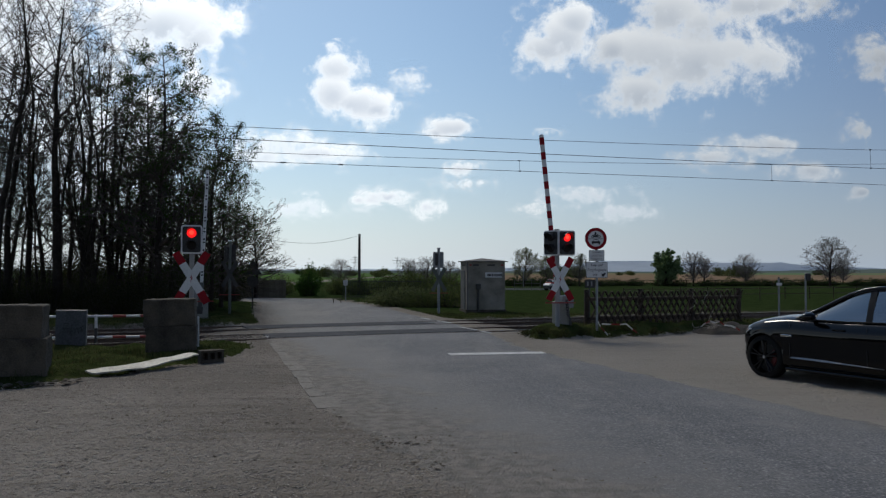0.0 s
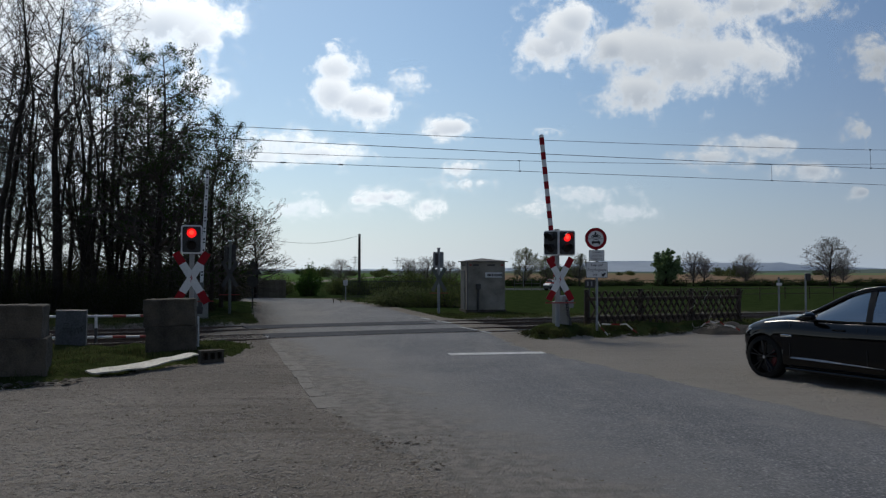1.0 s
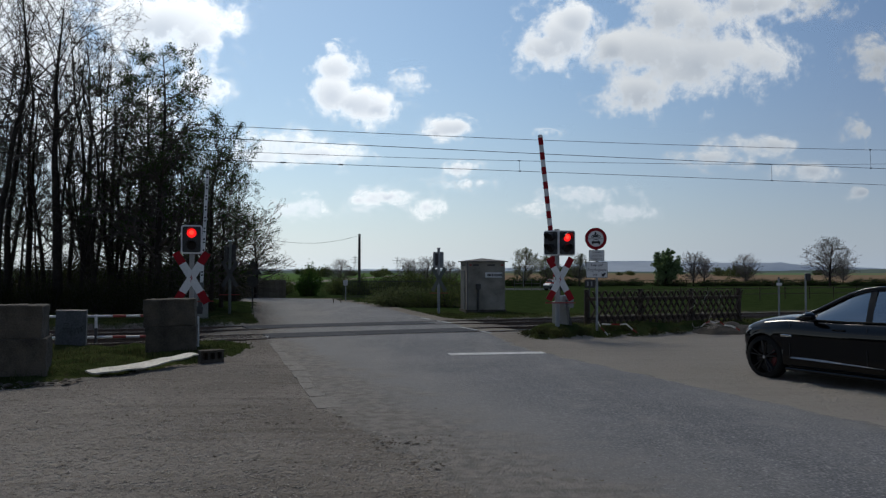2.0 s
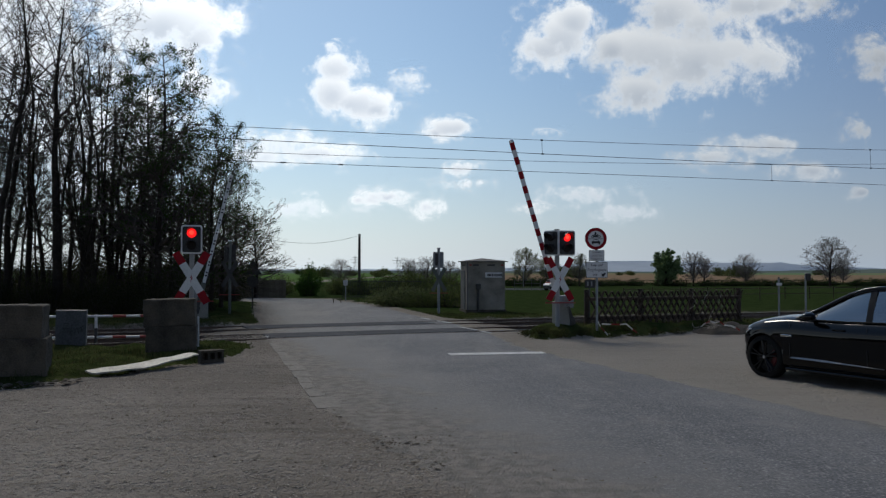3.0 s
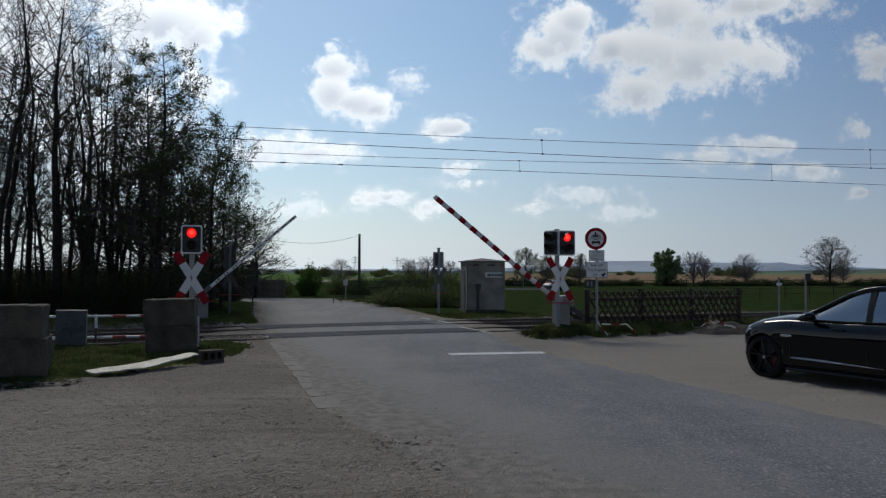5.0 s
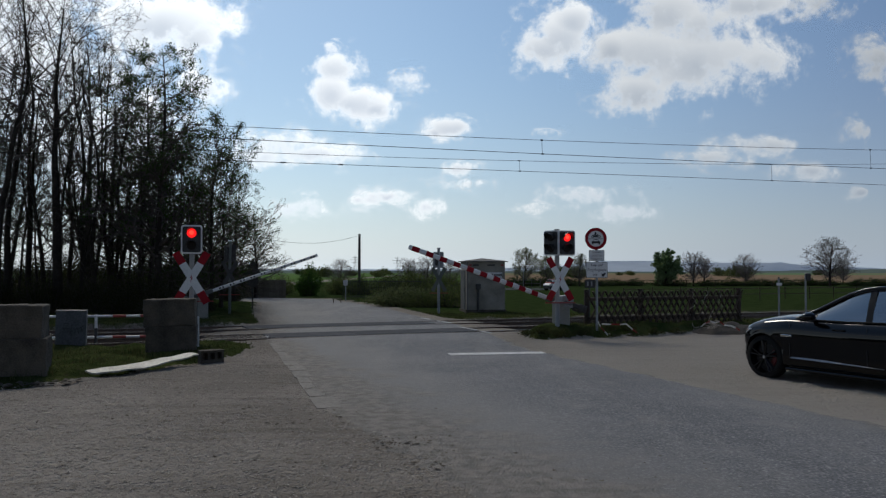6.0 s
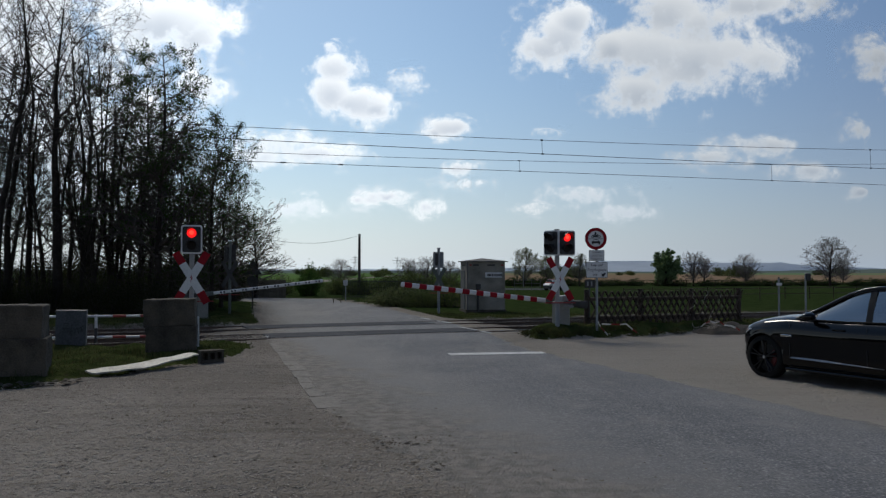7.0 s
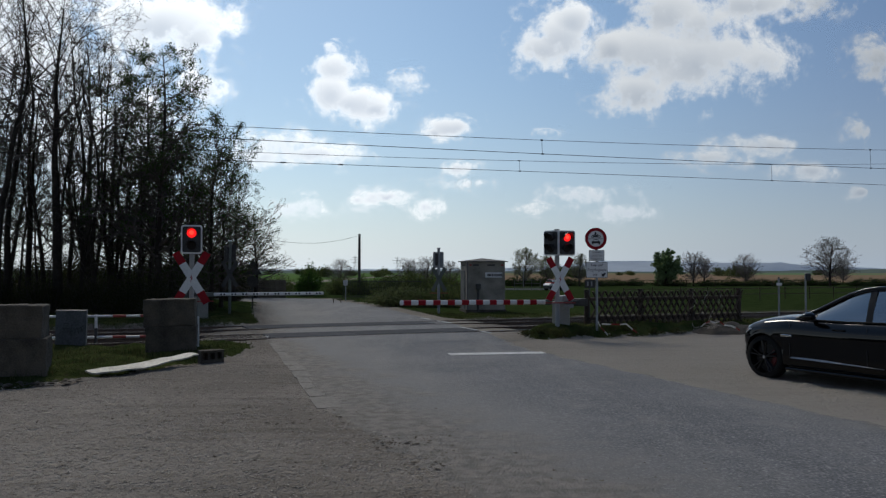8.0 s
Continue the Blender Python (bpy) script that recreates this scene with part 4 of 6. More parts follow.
# ---- signal hut ----
def build_hut():
    h = thing("signal_hut", "small weathered concrete railway hut with a low pyramid roof", "hut", pose(1.72, 34.85, 0, 0, 0, 10))
    W, Dp, H = 1.68, 1.35, 2.14
    part("body", one_box(0, 0, H / 2 - 0.1, W, Dp, H + 0.2, 0.02), HUTCONC, h)
    bm = B()
    e = [(-W / 2 - .10, -Dp / 2 - .10), (W / 2 + .10, -Dp / 2 - .10), (W / 2 + .10, Dp / 2 + .10), (-W / 2 - .10, Dp / 2 + .10)]
    lo = [bm.verts.new((x, y, H)) for x, y in e]
    up = [bm.verts.new((x, y, H + .035)) for x, y in e]
    tip = bm.verts.new((0, 0, H + 0.17))
    bm.faces.new(lo[::-1])
    for i in range(4):
        j = (i + 1) % 4
        bm.faces.new((lo[i], lo[j], up[j], up[i]))
        bm.faces.new((up[i], up[j], tip))
    part("roof", bm, HUTROOF, h, "low concrete roof slab")
    # vents, door, pipe, plate
    for x, w in ((-0.68, 0.10), (-0.45, 0.26), (0.22, 0.34), (0.70, 0.12)):
        part("vent", one_box(x, -Dp / 2 - 0.012, H - 0.14, w, 0.03, 0.06, 0.008), OLDRED if w < 0.2 else DARKSTEEL, h, "rusty vent" if w < 0.2 else "")
    part("vent", one_box(-W / 2 - 0.012, 0.0, H - 0.14, 0.03, 0.4, 0.06, 0.008), DARKSTEEL, h)
    part("corner_trim", one_box(-W / 2 + 0.03, -Dp / 2 - 0.008, H / 2, 0.06, 0.02, H - 0.02, 0.004), HUTROOF, h, "worn corner edging")
    d = part("door", one_box(-W / 2 - 0.015, 0.05, 0.9, 0.03, 0.85, 1.75, 0.008), CABINET, h, "grey steel door")
    part("handle", one_box(-W / 2 - 0.04, -0.28, 0.95, 0.03, 0.03, 0.14), DARKSTEEL, d)
    part("pipe", one_rod((-0.36, -Dp / 2 - 0.06, 0), (-0.36, -Dp / 2 - 0.06, 1.0), 0.05, n=10), DARKSTEEL, h, "dark upright pipe")
    part("box_fitting", one_box(-0.36, -Dp / 2 - 0.08, 1.08, 0.2, 0.14, 0.24, 0.02), DARKSTEEL, h)
    p = part("name_plate", one_box(0.34, -Dp / 2 - 0.01, 1.58, 0.74, 0.02, 0.22, 0.004), WHITE, h, "white plate with dark lettering bars")
    for k, (x, w) in enumerate(((-0.20, 0.10), (-0.08, 0.07), (0.03, 0.06), (0.12, 0.06), (0.21, 0.07), (0.30, 0.06), (-0.28, 0.05))):
        part("lettering_bar", one_box(0.36 + x, -Dp / 2 - 0.022, 1.575, w, 0.006, 0.09 + 0.03 * (k % 2)), DARKSTEEL, p)
    part("plinth", one_box(0, 0, 0.02, W + 0.1, Dp + 0.1, 0.16), CONCRETE, h)


build_hut()


# ---- trees and shrubs ----
class Shape:
    """Collects the triangles of many small pieces quickly."""

    def __init__(self):
        self.v, self.f = [], []

    def limb(self, p, q, r0, r1, n=3):
        d = (q - p)
        if d.length < 1e-6:
            return
        d.normalize()
        a = d.orthogonal().normalized()
        b = d.cross(a)
        k = len(self.v)
        for c, r in ((p, r0), (q, r1)):
            for i in range(n):
                w = 2 * math.pi * i / n
                self.v.append(c + a * (r * math.cos(w)) + b * (r * math.sin(w)))
        for i in range(n):
            j = (i + 1) % n
            self.f.append((k + i, k + j, k + n + j, k + n + i))

    def leaf(self, c, size, rnd):
        a = Vector((rnd.gauss(0, 1), rnd.gauss(0, 1), rnd.gauss(0, 1))).normalized()
        b = a.orthogonal().normalized() * size * 0.55
        a = a * size
        k = len(self.v)
        self.v += [c - a * 0.5, c + b * 0.5, c + a * 0.5, c - b * 0.5]
        self.f.append((k, k + 1, k + 2, k + 3))

    def mesh(self, name, mat):
        me = bpy.data.meshes.new(name)
        me.from_pydata([tuple(p) for p in self.v], [], self.f)
        me.materials.append(mat)
        return me


def bend(d, rnd, amount, up=0.0):
    d = d + Vector((rnd.gauss(0, amount), rnd.gauss(0, amount), rnd.gauss(0, amount) + up))
    return d.normalized()


def grow_tree(seed, height, trunk_r, clear, n_limbs, reach, twigs, leaf_count, leaf_size, leaf_from, rise=0.55, fine=0.006, twig_levels=2, stems=1, clumps=0, lean_to=(0, 0), taper=0.72):
    """Trunk, limbs and leaves of one tree. clear: bare share of the trunk; reach: limb length as a share of height."""
    rnd = random.Random(seed)
    trunk, limbs, leaves = Shape(), Shape(), Shape()
    tips = []

    def twig(p, d, length, r, level):
        k = 3 if level > 0 else 2
        pts = [p]
        for i in range(k):
            d = bend(d, rnd, 0.22, 0.05)
            q = p + d * (length / k)
            limbs.limb(p, q, r * (1 - 0.7 * i / k), r * (1 - 0.7 * (i + 1) / k), 3)
            p = q
            pts.append(p)
        tips.extend(pts[1:])
        if level > 0:
            for _ in range(twigs):
                f = rnd.uniform(0.15, 1.0) * k
                i = min(k - 1, int(f))
                o = pts[i].lerp(pts[i + 1], f - i)
                side = bend(d, rnd, 0.75, 0.1)
                twig(o, side, length * rnd.uniform(0.35, 0.6), max(fine, r * 0.5), level - 1)

    for stem in range(stems):
        lean = Vector((rnd.gauss(0, 0.045 + 0.02 * (stems > 1)) * (lean_to == (0, 0)), rnd.gauss(0, 0.045 + 0.02 * (stems > 1)) * (lean_to == (0, 0)), 1)).normalized()
        h = height * (1 if stem == 0 else rnd.uniform(0.75, 0.97))
        segs = 14
        p = Vector((0, 0, -0.1)) if stem == 0 else Vector((rnd.uniform(-.35, .35), rnd.uniform(-.35, .35), -0.1))
        d, line = lean, [p]
        for i in range(segs):
            d = bend(d, rnd, 0.045, 0.03)
            if i > segs // 2:
                d = (d + Vector((*lean_to, 0))).normalized()
            q = p + d * (h / segs)
            ra, rb = (trunk_r * (1 - 0.93 * (j / segs) ** 0.9) for j in (i, i + 1))
            trunk.limb(p, q, ra * (1.25 if i == 0 else 1), rb, 8 if i < 9 else 5)
            p = q
            line.append(p)
        for k in range(n_limbs // stems):
            f = clear + (1 - clear) * ((k + rnd.random()) / (n_limbs // stems))
            f = min(f, 0.985)
            i = int(f * segs)
            o = line[i].lerp(line[i + 1], f * segs - i)
            az = rnd.uniform(0, 2 * math.pi)
            slope = rise * (0.5 + 0.9 * f) + rnd.gauss(0, 0.15)
            d = Vector((math.cos(az), math.sin(az), slope)).normalized()
            length = height * reach * (1 - taper * max(0, (f - clear) / (1 - clear)) ** 1.3) * rnd.uniform(0.65, 1.15)
            r = trunk_r * (1 - 0.9 * f) * 0.42 + 0.006
            m = 5
            pts = [o]
            for j in range(m):
                d = bend(d, rnd, 0.13, 0.07)
                q = o + d * (length / m)
                limbs.limb(o, q, r * (1 - 0.8 * j / m), r * (1 - 0.8 * (j + 1) / m), 4)
                o = q
                pts.append(o)
            for _ in range(twigs + 2):
                g = rnd.uniform(0.2, 1.0) * m
                j = min(m - 1, int(g))
                a = pts[j].lerp(pts[j + 1], g - j)
                twig(a, bend(d, rnd, 0.6, 0.05), length * rnd.uniform(0.25, 0.5), max(fine * 1.3, r * 0.45), twig_levels - 1)
    if leaf_count:
        lo = leaf_from * height
        spots = [t for t in tips if t.z > lo]
        if clumps:
            spots = rnd.sample(spots, min(clumps, len(spots)))
        for _ in range(leaf_count):
            c = rnd.choice(spots)
            leaves.leaf(c + Vector((rnd.gauss(0, .10), rnd.gauss(0, .10), rnd.gauss(0, .075))), leaf_size * rnd.uniform(0.6, 1.3), rnd)
    return trunk, limbs, leaves


def grow_bare(seed, height, trunk_r, fork, width, n_limbs, fine=0.008, levels=3, rise=1.1, leaf_count=0, leaf_size=0.06, wander=0.06, top=0.45, ball=False):
    """A leafless tree: a wandering trunk and limbs that divide again and again into fine twigs.
    fork: share of the height where the limbs begin; width: half width of the crown; top: where in the crown it is widest."""
    rnd = random.Random(seed)
    trunk, limbs, leaves = Shape(), Shape(), Shape()
    tips = []

    def branch(p, d, length, r, level):
        n = 5 if level > 1 else 3
        end = max(fine * 0.5, r * 0.4)
        for i in range(n):
            d = bend(d, rnd, 0.20, 0.05 if level > 1 else 0.0)
            q = p + d * (length / n) * rnd.uniform(0.8, 1.2)
            ra, rb = (r + (end - r) * j / n for j in (i, i + 1))
            limbs.limb(p, q, ra, rb, 5 if ra > 0.03 else 3)
            p = q
            if level > 0 and (i > 0 or rnd.random() < 0.4):
                branch(p, bend(d, rnd, 0.75, 0.02), length * rnd.uniform(0.28, 0.5) * (1 if level > 1 else 0.85), max(fine * 0.75, rb * 0.6), level - 1)
        if level > 0:
            branch(p, bend(d, rnd, 0.35, 0.0), length * rnd.uniform(0.3, 0.45), max(fine * 0.75, end), level - 1)
        tips.append(p)
    segs = 16
    p, d, line = Vector((0, 0, -0.1)), Vector((rnd.gauss(0, 0.03), rnd.gauss(0, 0.03), 1)).normalized(), [Vector((0, 0, -0.1))]
    for i in range(segs):
        d = bend(d, rnd, wander * (0.5 + i / segs), 0.05)
        q = p + d * (height / segs)
        ra, rb = (trunk_r * (1 - 0.95 * (j / segs) ** 1.15) for j in (i, i + 1))
        trunk.limb(p, q, ra * (1.3 if i == 0 else 1), rb, 9 if i < 9 else 5)
        p = q
        line.append(p)
    az = rnd.uniform(0, 6.28)
    for k in range(n_limbs):
        g = (k + rnd.random()) / n_limbs
        f = min(0.97, fork + (1 - fork) * (g ** 1.5 * 0.85 if ball else g))
        i = int(f * segs)
        o = line[i].lerp(line[i + 1], f * segs - i)
        az += 2.4 + rnd.gauss(0, 0.4)
        env = width * math.sqrt(max(0.06, 1 - ((g - top) / (1.05 - top if g > top else top + 0.35)) ** 2))
        slope = rise * (0.55 + 0.8 * g) + rnd.gauss(0, 0.15)
        d = Vector((math.cos(az), math.sin(az), slope)).normalized()
        length = env * math.sqrt(1 + slope * slope) * rnd.uniform(0.55, 0.85)
        if ball:
            # limbs end on an egg-shaped outline
            mid, high = height * (fork + 1) * 0.5, height * (1 - fork) * 0.52
            m = Vector((1 / width, 1 / width, 1 / high))
            u, v = (o - Vector((0, 0, mid))) * m, d * m
            qa, qb, qc = v.dot(v), u.dot(v), u.dot(u) - 1
            length = max(0.25, (-qb + math.sqrt(max(0.0, qb * qb - qa * qc))) / qa) * rnd.uniform(0.68, 0.80)
        branch(o, d, length, max(fine * 1.5, trunk_r * (1 - 0.95 * f) * rnd.uniform(0.45, 0.65)), levels)
    for _ in range(leaf_count):
        c = rnd.choice(tips)
        leaves.leaf(c + Vector((rnd.gauss(0, .06), rnd.gauss(0, .06), rnd.gauss(0, .06))), leaf_size * rnd.uniform(0.6, 1.3), rnd)
    return trunk, limbs, leaves


def tree(label, category, m, shapes, bark, twig, leaf, group=""):
    trunk, limbs, leaves = shapes
    t = thing("tree", label, category, m, group)
    part("trunk", trunk.mesh("trunk", bark), None, t)
    part("branchwork", limbs.mesh("limbs", twig), None, t)
    if leaves.f:
        part("crown", leaves.mesh("crown", leaf), None, t)
    return t


def put(x, y, sc=1.0, rz=0.0, z=-0.03):
    return pose(x, y, z, 0, 0, rz) @ Matrix.Scale(sc, 4)


def copy_scaled(ob, x, y, sc, rz):
    c = copy_thing(ob, pose(x, y, -0.03, 0, 0, rz))
    c.scale = (sc, sc, sc)
    return c


def build_wood():
    wood = "trees of the wood"
    rnd = random.Random(77)

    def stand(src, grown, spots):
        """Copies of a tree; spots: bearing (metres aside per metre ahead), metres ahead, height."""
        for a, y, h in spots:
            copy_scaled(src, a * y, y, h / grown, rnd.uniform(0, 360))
    bare = "tall bare spring tree with a dark trunk in the wood"
    big = tree(bare, "tree", pose(-15.4, 32.0, 0), grow_bare(11, 13.2, 0.20, 0.48, 2.9, 18, 0.008, 3, 1.2, 0), BARK, TWIG, LEAFDARK, wood)
    bowed = tree("tall bare tree with bowed dark boughs at the wood's edge", "tree", pose(-17.2, 31.0, 0), grow_bare(14, 14.5, 0.15, 0.36, 2.7, 17, 0.008, 3, 1.0, 0, wander=0.10), BARK, TWIG, LEAFDARK, wood)
    slim = tree(bare, "tree", pose(-14.9, 33.4, 0), grow_bare(17, 12.6, 0.11, 0.32, 1.7, 16, 0.008, 3, 1.1, 500, 0.06), BARK, TWIG, LEAFDARK, wood)
    twin = tree(bare, "tree", pose(-14.0, 34.0, 0), grow_tree(12, 11.6, 0.11, 0.22, 40, 0.20, 6, 900, 0.07, 0.3, rise=0.9, fine=0.008, stems=2), BARK, TWIG, LEAFDARK, wood)
    leafy = "broad tree with layered sparse dark leaves at the wood's edge"
    alder = tree(leafy, "tree", pose(-11.05, 31.0, 0), grow_tree(21, 10.4, 0.17, 0.22, 50, 0.29, 5, 6500, 0.085, 0.25, rise=0.22, fine=0.007, clumps=560, lean_to=(-0.045, 0), taper=0.62), BARK, TWIG, LEAFDARK, wood)
    low_alder = tree("smaller tree with layered dark leaves and reaching limbs", "tree", pose(-9.65, 33.2, 0), grow_tree(26, 7.9, 0.12, 0.16, 40, 0.34, 5, 4400, 0.085, 0.15, rise=0.30, fine=0.007, clumps=440, lean_to=(0.02, 0), taper=0.55), BARK, TWIG, LEAFDARK, wood)
    thin = tree("thin young tree with a bare trunk in the wood", "tree", pose(-13.2, 33.6, 0), grow_tree(31, 10.5, 0.07, 0.25, 30, 0.13, 5, 500, 0.07, 0.2, rise=0.7, fine=0.008), BARK, TWIG, LEAFDARK, wood)
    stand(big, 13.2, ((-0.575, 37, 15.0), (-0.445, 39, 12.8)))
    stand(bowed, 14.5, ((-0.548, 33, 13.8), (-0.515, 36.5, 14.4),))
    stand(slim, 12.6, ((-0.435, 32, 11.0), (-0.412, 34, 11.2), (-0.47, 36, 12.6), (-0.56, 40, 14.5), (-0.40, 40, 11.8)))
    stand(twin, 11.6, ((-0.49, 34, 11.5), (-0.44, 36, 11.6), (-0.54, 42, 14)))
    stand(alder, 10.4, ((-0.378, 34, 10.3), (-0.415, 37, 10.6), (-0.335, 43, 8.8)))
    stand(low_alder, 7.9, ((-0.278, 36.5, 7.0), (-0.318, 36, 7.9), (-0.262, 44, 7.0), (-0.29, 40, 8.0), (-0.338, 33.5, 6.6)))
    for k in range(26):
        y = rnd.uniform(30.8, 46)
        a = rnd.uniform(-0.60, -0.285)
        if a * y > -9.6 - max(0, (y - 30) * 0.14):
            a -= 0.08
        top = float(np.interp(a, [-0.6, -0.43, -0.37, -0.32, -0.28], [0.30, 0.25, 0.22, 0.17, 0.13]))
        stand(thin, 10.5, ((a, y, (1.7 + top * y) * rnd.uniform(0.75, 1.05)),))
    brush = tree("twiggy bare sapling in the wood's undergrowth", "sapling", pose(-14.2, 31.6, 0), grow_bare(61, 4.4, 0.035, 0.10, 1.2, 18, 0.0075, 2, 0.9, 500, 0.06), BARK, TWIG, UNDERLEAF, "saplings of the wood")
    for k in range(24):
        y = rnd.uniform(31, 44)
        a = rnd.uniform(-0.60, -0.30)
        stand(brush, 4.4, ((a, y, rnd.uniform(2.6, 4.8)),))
    pale = tree("small bare pale tree leaning out over the road beyond the wood", "tree", pose(-12.3, 52.5, 0), grow_bare(43, 5.5, 0.12, 0.20, 2.5, 34, 0.011, 3, 0.55, 200, 0.07), BARK, TWIGPALE, LEAFPALE)
    copy_scaled(pale, -14.5, 55, 1.0, 140)


def shrub_shape(seed, rx, ry, h, count, size, stems=40):
    """Bushy mound: stems from the foot and leaves in uneven clumps."""
    rnd = random.Random(seed)
    st_, lv = Shape(), Shape()
    for _ in range(stems):
        a, f = rnd.uniform(0, 6.283), math.sqrt(rnd.random())
        tip = Vector((rx * f * math.cos(a), ry * f * math.sin(a), h * (1 - 0.65 * f * f) * rnd.uniform(0.6, 1.15)))
        foot = Vector((tip.x * 0.35, tip.y * 0.35, -0.03))
        mid = foot.lerp(tip, 0.5) + Vector((rnd.gauss(0, .06), rnd.gauss(0, .06), rnd.uniform(0, .15) * h))
        st_.limb(foot, mid, 0.014, 0.009)
        st_.limb(mid, tip, 0.009, 0.003)
        for _ in range(count // stems):
            g = rnd.random() ** 0.7
            c = (foot.lerp(mid, g * 2) if g < 0.5 else mid.lerp(tip, g * 2 - 1))
            c = c + Vector((rnd.gauss(0, .10 * rx), rnd.gauss(0, .10 * ry), rnd.gauss(0, .07 * h)))
            if c.z > 0.0:
                lv.leaf(c, size * rnd.uniform(0.5, 1.3), rnd)
    return st_, lv


def shrub(label, m, shape, leaf, group="", name="shrub"):
    s = thing(name, label, "shrub", m, group)
    part("woody_base", shape[0].mesh("stems", TWIG), None, s)
    part("foliage", shape[1].mesh("foliage", leaf), None, s)
    return s


def build_shrubs():
    rnd = random.Random(9)
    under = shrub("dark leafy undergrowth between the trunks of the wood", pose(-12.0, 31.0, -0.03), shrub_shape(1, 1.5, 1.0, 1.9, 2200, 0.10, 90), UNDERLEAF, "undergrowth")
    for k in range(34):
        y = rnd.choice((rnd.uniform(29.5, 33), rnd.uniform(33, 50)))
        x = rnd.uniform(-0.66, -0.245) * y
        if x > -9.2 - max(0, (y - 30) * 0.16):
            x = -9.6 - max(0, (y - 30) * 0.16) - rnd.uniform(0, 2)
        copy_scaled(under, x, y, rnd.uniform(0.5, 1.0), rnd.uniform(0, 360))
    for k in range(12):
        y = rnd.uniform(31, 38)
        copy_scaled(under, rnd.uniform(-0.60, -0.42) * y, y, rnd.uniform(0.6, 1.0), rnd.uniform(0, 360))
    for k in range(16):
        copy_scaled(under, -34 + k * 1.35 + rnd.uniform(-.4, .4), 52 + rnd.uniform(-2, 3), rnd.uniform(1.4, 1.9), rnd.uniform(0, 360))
    shrub("mound of tangled brambles beside the road", pose(-2.1, 40.2, -0.03), shrub_shape(2, 2.1, 1.4, 1.05, 6500, 0.11, 140), BRAMBLE)
    shrub("mound of tangled brambles beside the road", pose(-0.2, 42.0, -0.03), shrub_shape(3, 2.0, 1.3, 1.0, 3600, 0.12, 90), BRAMBLE)
    shrub("fresh green bush at the far road bend", pose(-9.55, 57.0, -0.03), shrub_shape(4, 1.05, 1.0, 2.3, 4200, 0.13, 70), LEAFFRESH)
    hedge = shrub("green hedge shrub behind the fence by the field", pose(-6.2, 60.0, -0.03), shrub_shape(5, 1.7, 1.0, 1.7, 2600, 0.13, 60), LEAFBUSH, "field hedge")
    for x, y, s in ((-4.2, 61, 1.1), (-2.4, 62, 1.25), (-0.6, 62, 1.05), (1.0, 63, 1.0), (-8.0, 61, .9), (-12.2, 60, 1.0), (-14.6, 60, 1.1), (2.8, 60, 1.0)):
        copy_scaled(hedge, x, y, s, rnd.uniform(0, 360))
    dark = shrub("green hedge shrub beside the hut", pose(0.2, 39.0, -0.03), shrub_shape(6, 1.3, 0.9, 1.2, 2200, 0.10, 60), LEAFBUSH, "hedge by the hut")
    for x, y, s in ((-0.9, 38.6, .75), (1.1, 40, 1.0)):
        copy_scaled(dark, x, y, s, rnd.uniform(0, 360))
    wide = shrub("low dark hedge along the far field road", pose(9.0, 98.0, -0.03), shrub_shape(7, 2.6, 1.0, 1.15, 3000, 0.16, 80), LEAFDARK, "far hedge")
    for k in range(30):
        copy_scaled(wide, 11 + k * 2.6 + rnd.uniform(-.5, .5), 98 + rnd.uniform(-1.5, 1.5), rnd.uniform(0.72, 0.95), rnd.choice((0, 180)) + rnd.uniform(-12, 12))
    # bushes on the far horizon
    far = shrub("distant green bush in the fields", pose(-40, 260, -0.03), shrub_shape(8, 5, 3, 4.0, 1400, 0.5, 50), LEAFBUSH, "distant bushes")
    for k in range(34):
        y = rnd.uniform(220, 620)
        copy_scaled(far, rnd.uniform(-0.33, 0.6) * y, y, rnd.uniform(0.5, 1.25), rnd.uniform(0, 360))


def build_field_trees():
    rnd = random.Random(4)
    pale = tree("rounded budding tree in the meadow beside the field road", "tree", pose(9.4, 93, 0), grow_bare(51, 4.3, 0.11, 0.20, 1.75, 40, 0.013, 3, 0.9, 6000, 0.09, ball=True), BARK, TWIGFIELD, LEAFPALE, "field trees")
    bare = tree("bare spreading tree in the meadow", "tree", pose(46.5, 96, 0), grow_bare(53, 5.6, 0.17, 0.20, 3.1, 44, 0.015, 3, 0.8, 0, ball=True), BARK, TWIGFIELD, LEAFPALE, "field trees")
    green = tree("dense fresh green tree in the meadow", "tree", pose(27.3, 98, 0), grow_bare(55, 4.1, 0.14, 0.10, 1.85, 46, 0.012, 3, 0.5, 30000, 0.17, ball=True), BARK, TWIG, LEAFMEADOW, "field trees")
    copy_scaled(pale, 16.4, 96, .88, 40)
    copy_scaled(pale, 13.0, 99, .85, 140)
    copy_scaled(bare, 31.0, 99, .72, 60)
    copy_scaled(bare, 38.2, 101, .68, 200)
    copy_scaled(bare, 56, 112, .6, 100)
    copy_scaled(bare, 42.4, 130, .7, 100)
    copy_scaled(bare, -3.2, 72, .5, 130)
    copy_scaled(bare, -1.4, 70, .52, 30)
    copy_scaled(bare, -9.6, 75, .50, 30)
    copy_scaled(bare, 0.6, 72, .46, 30)


build_wood()
build_shrubs()
build_field_trees()


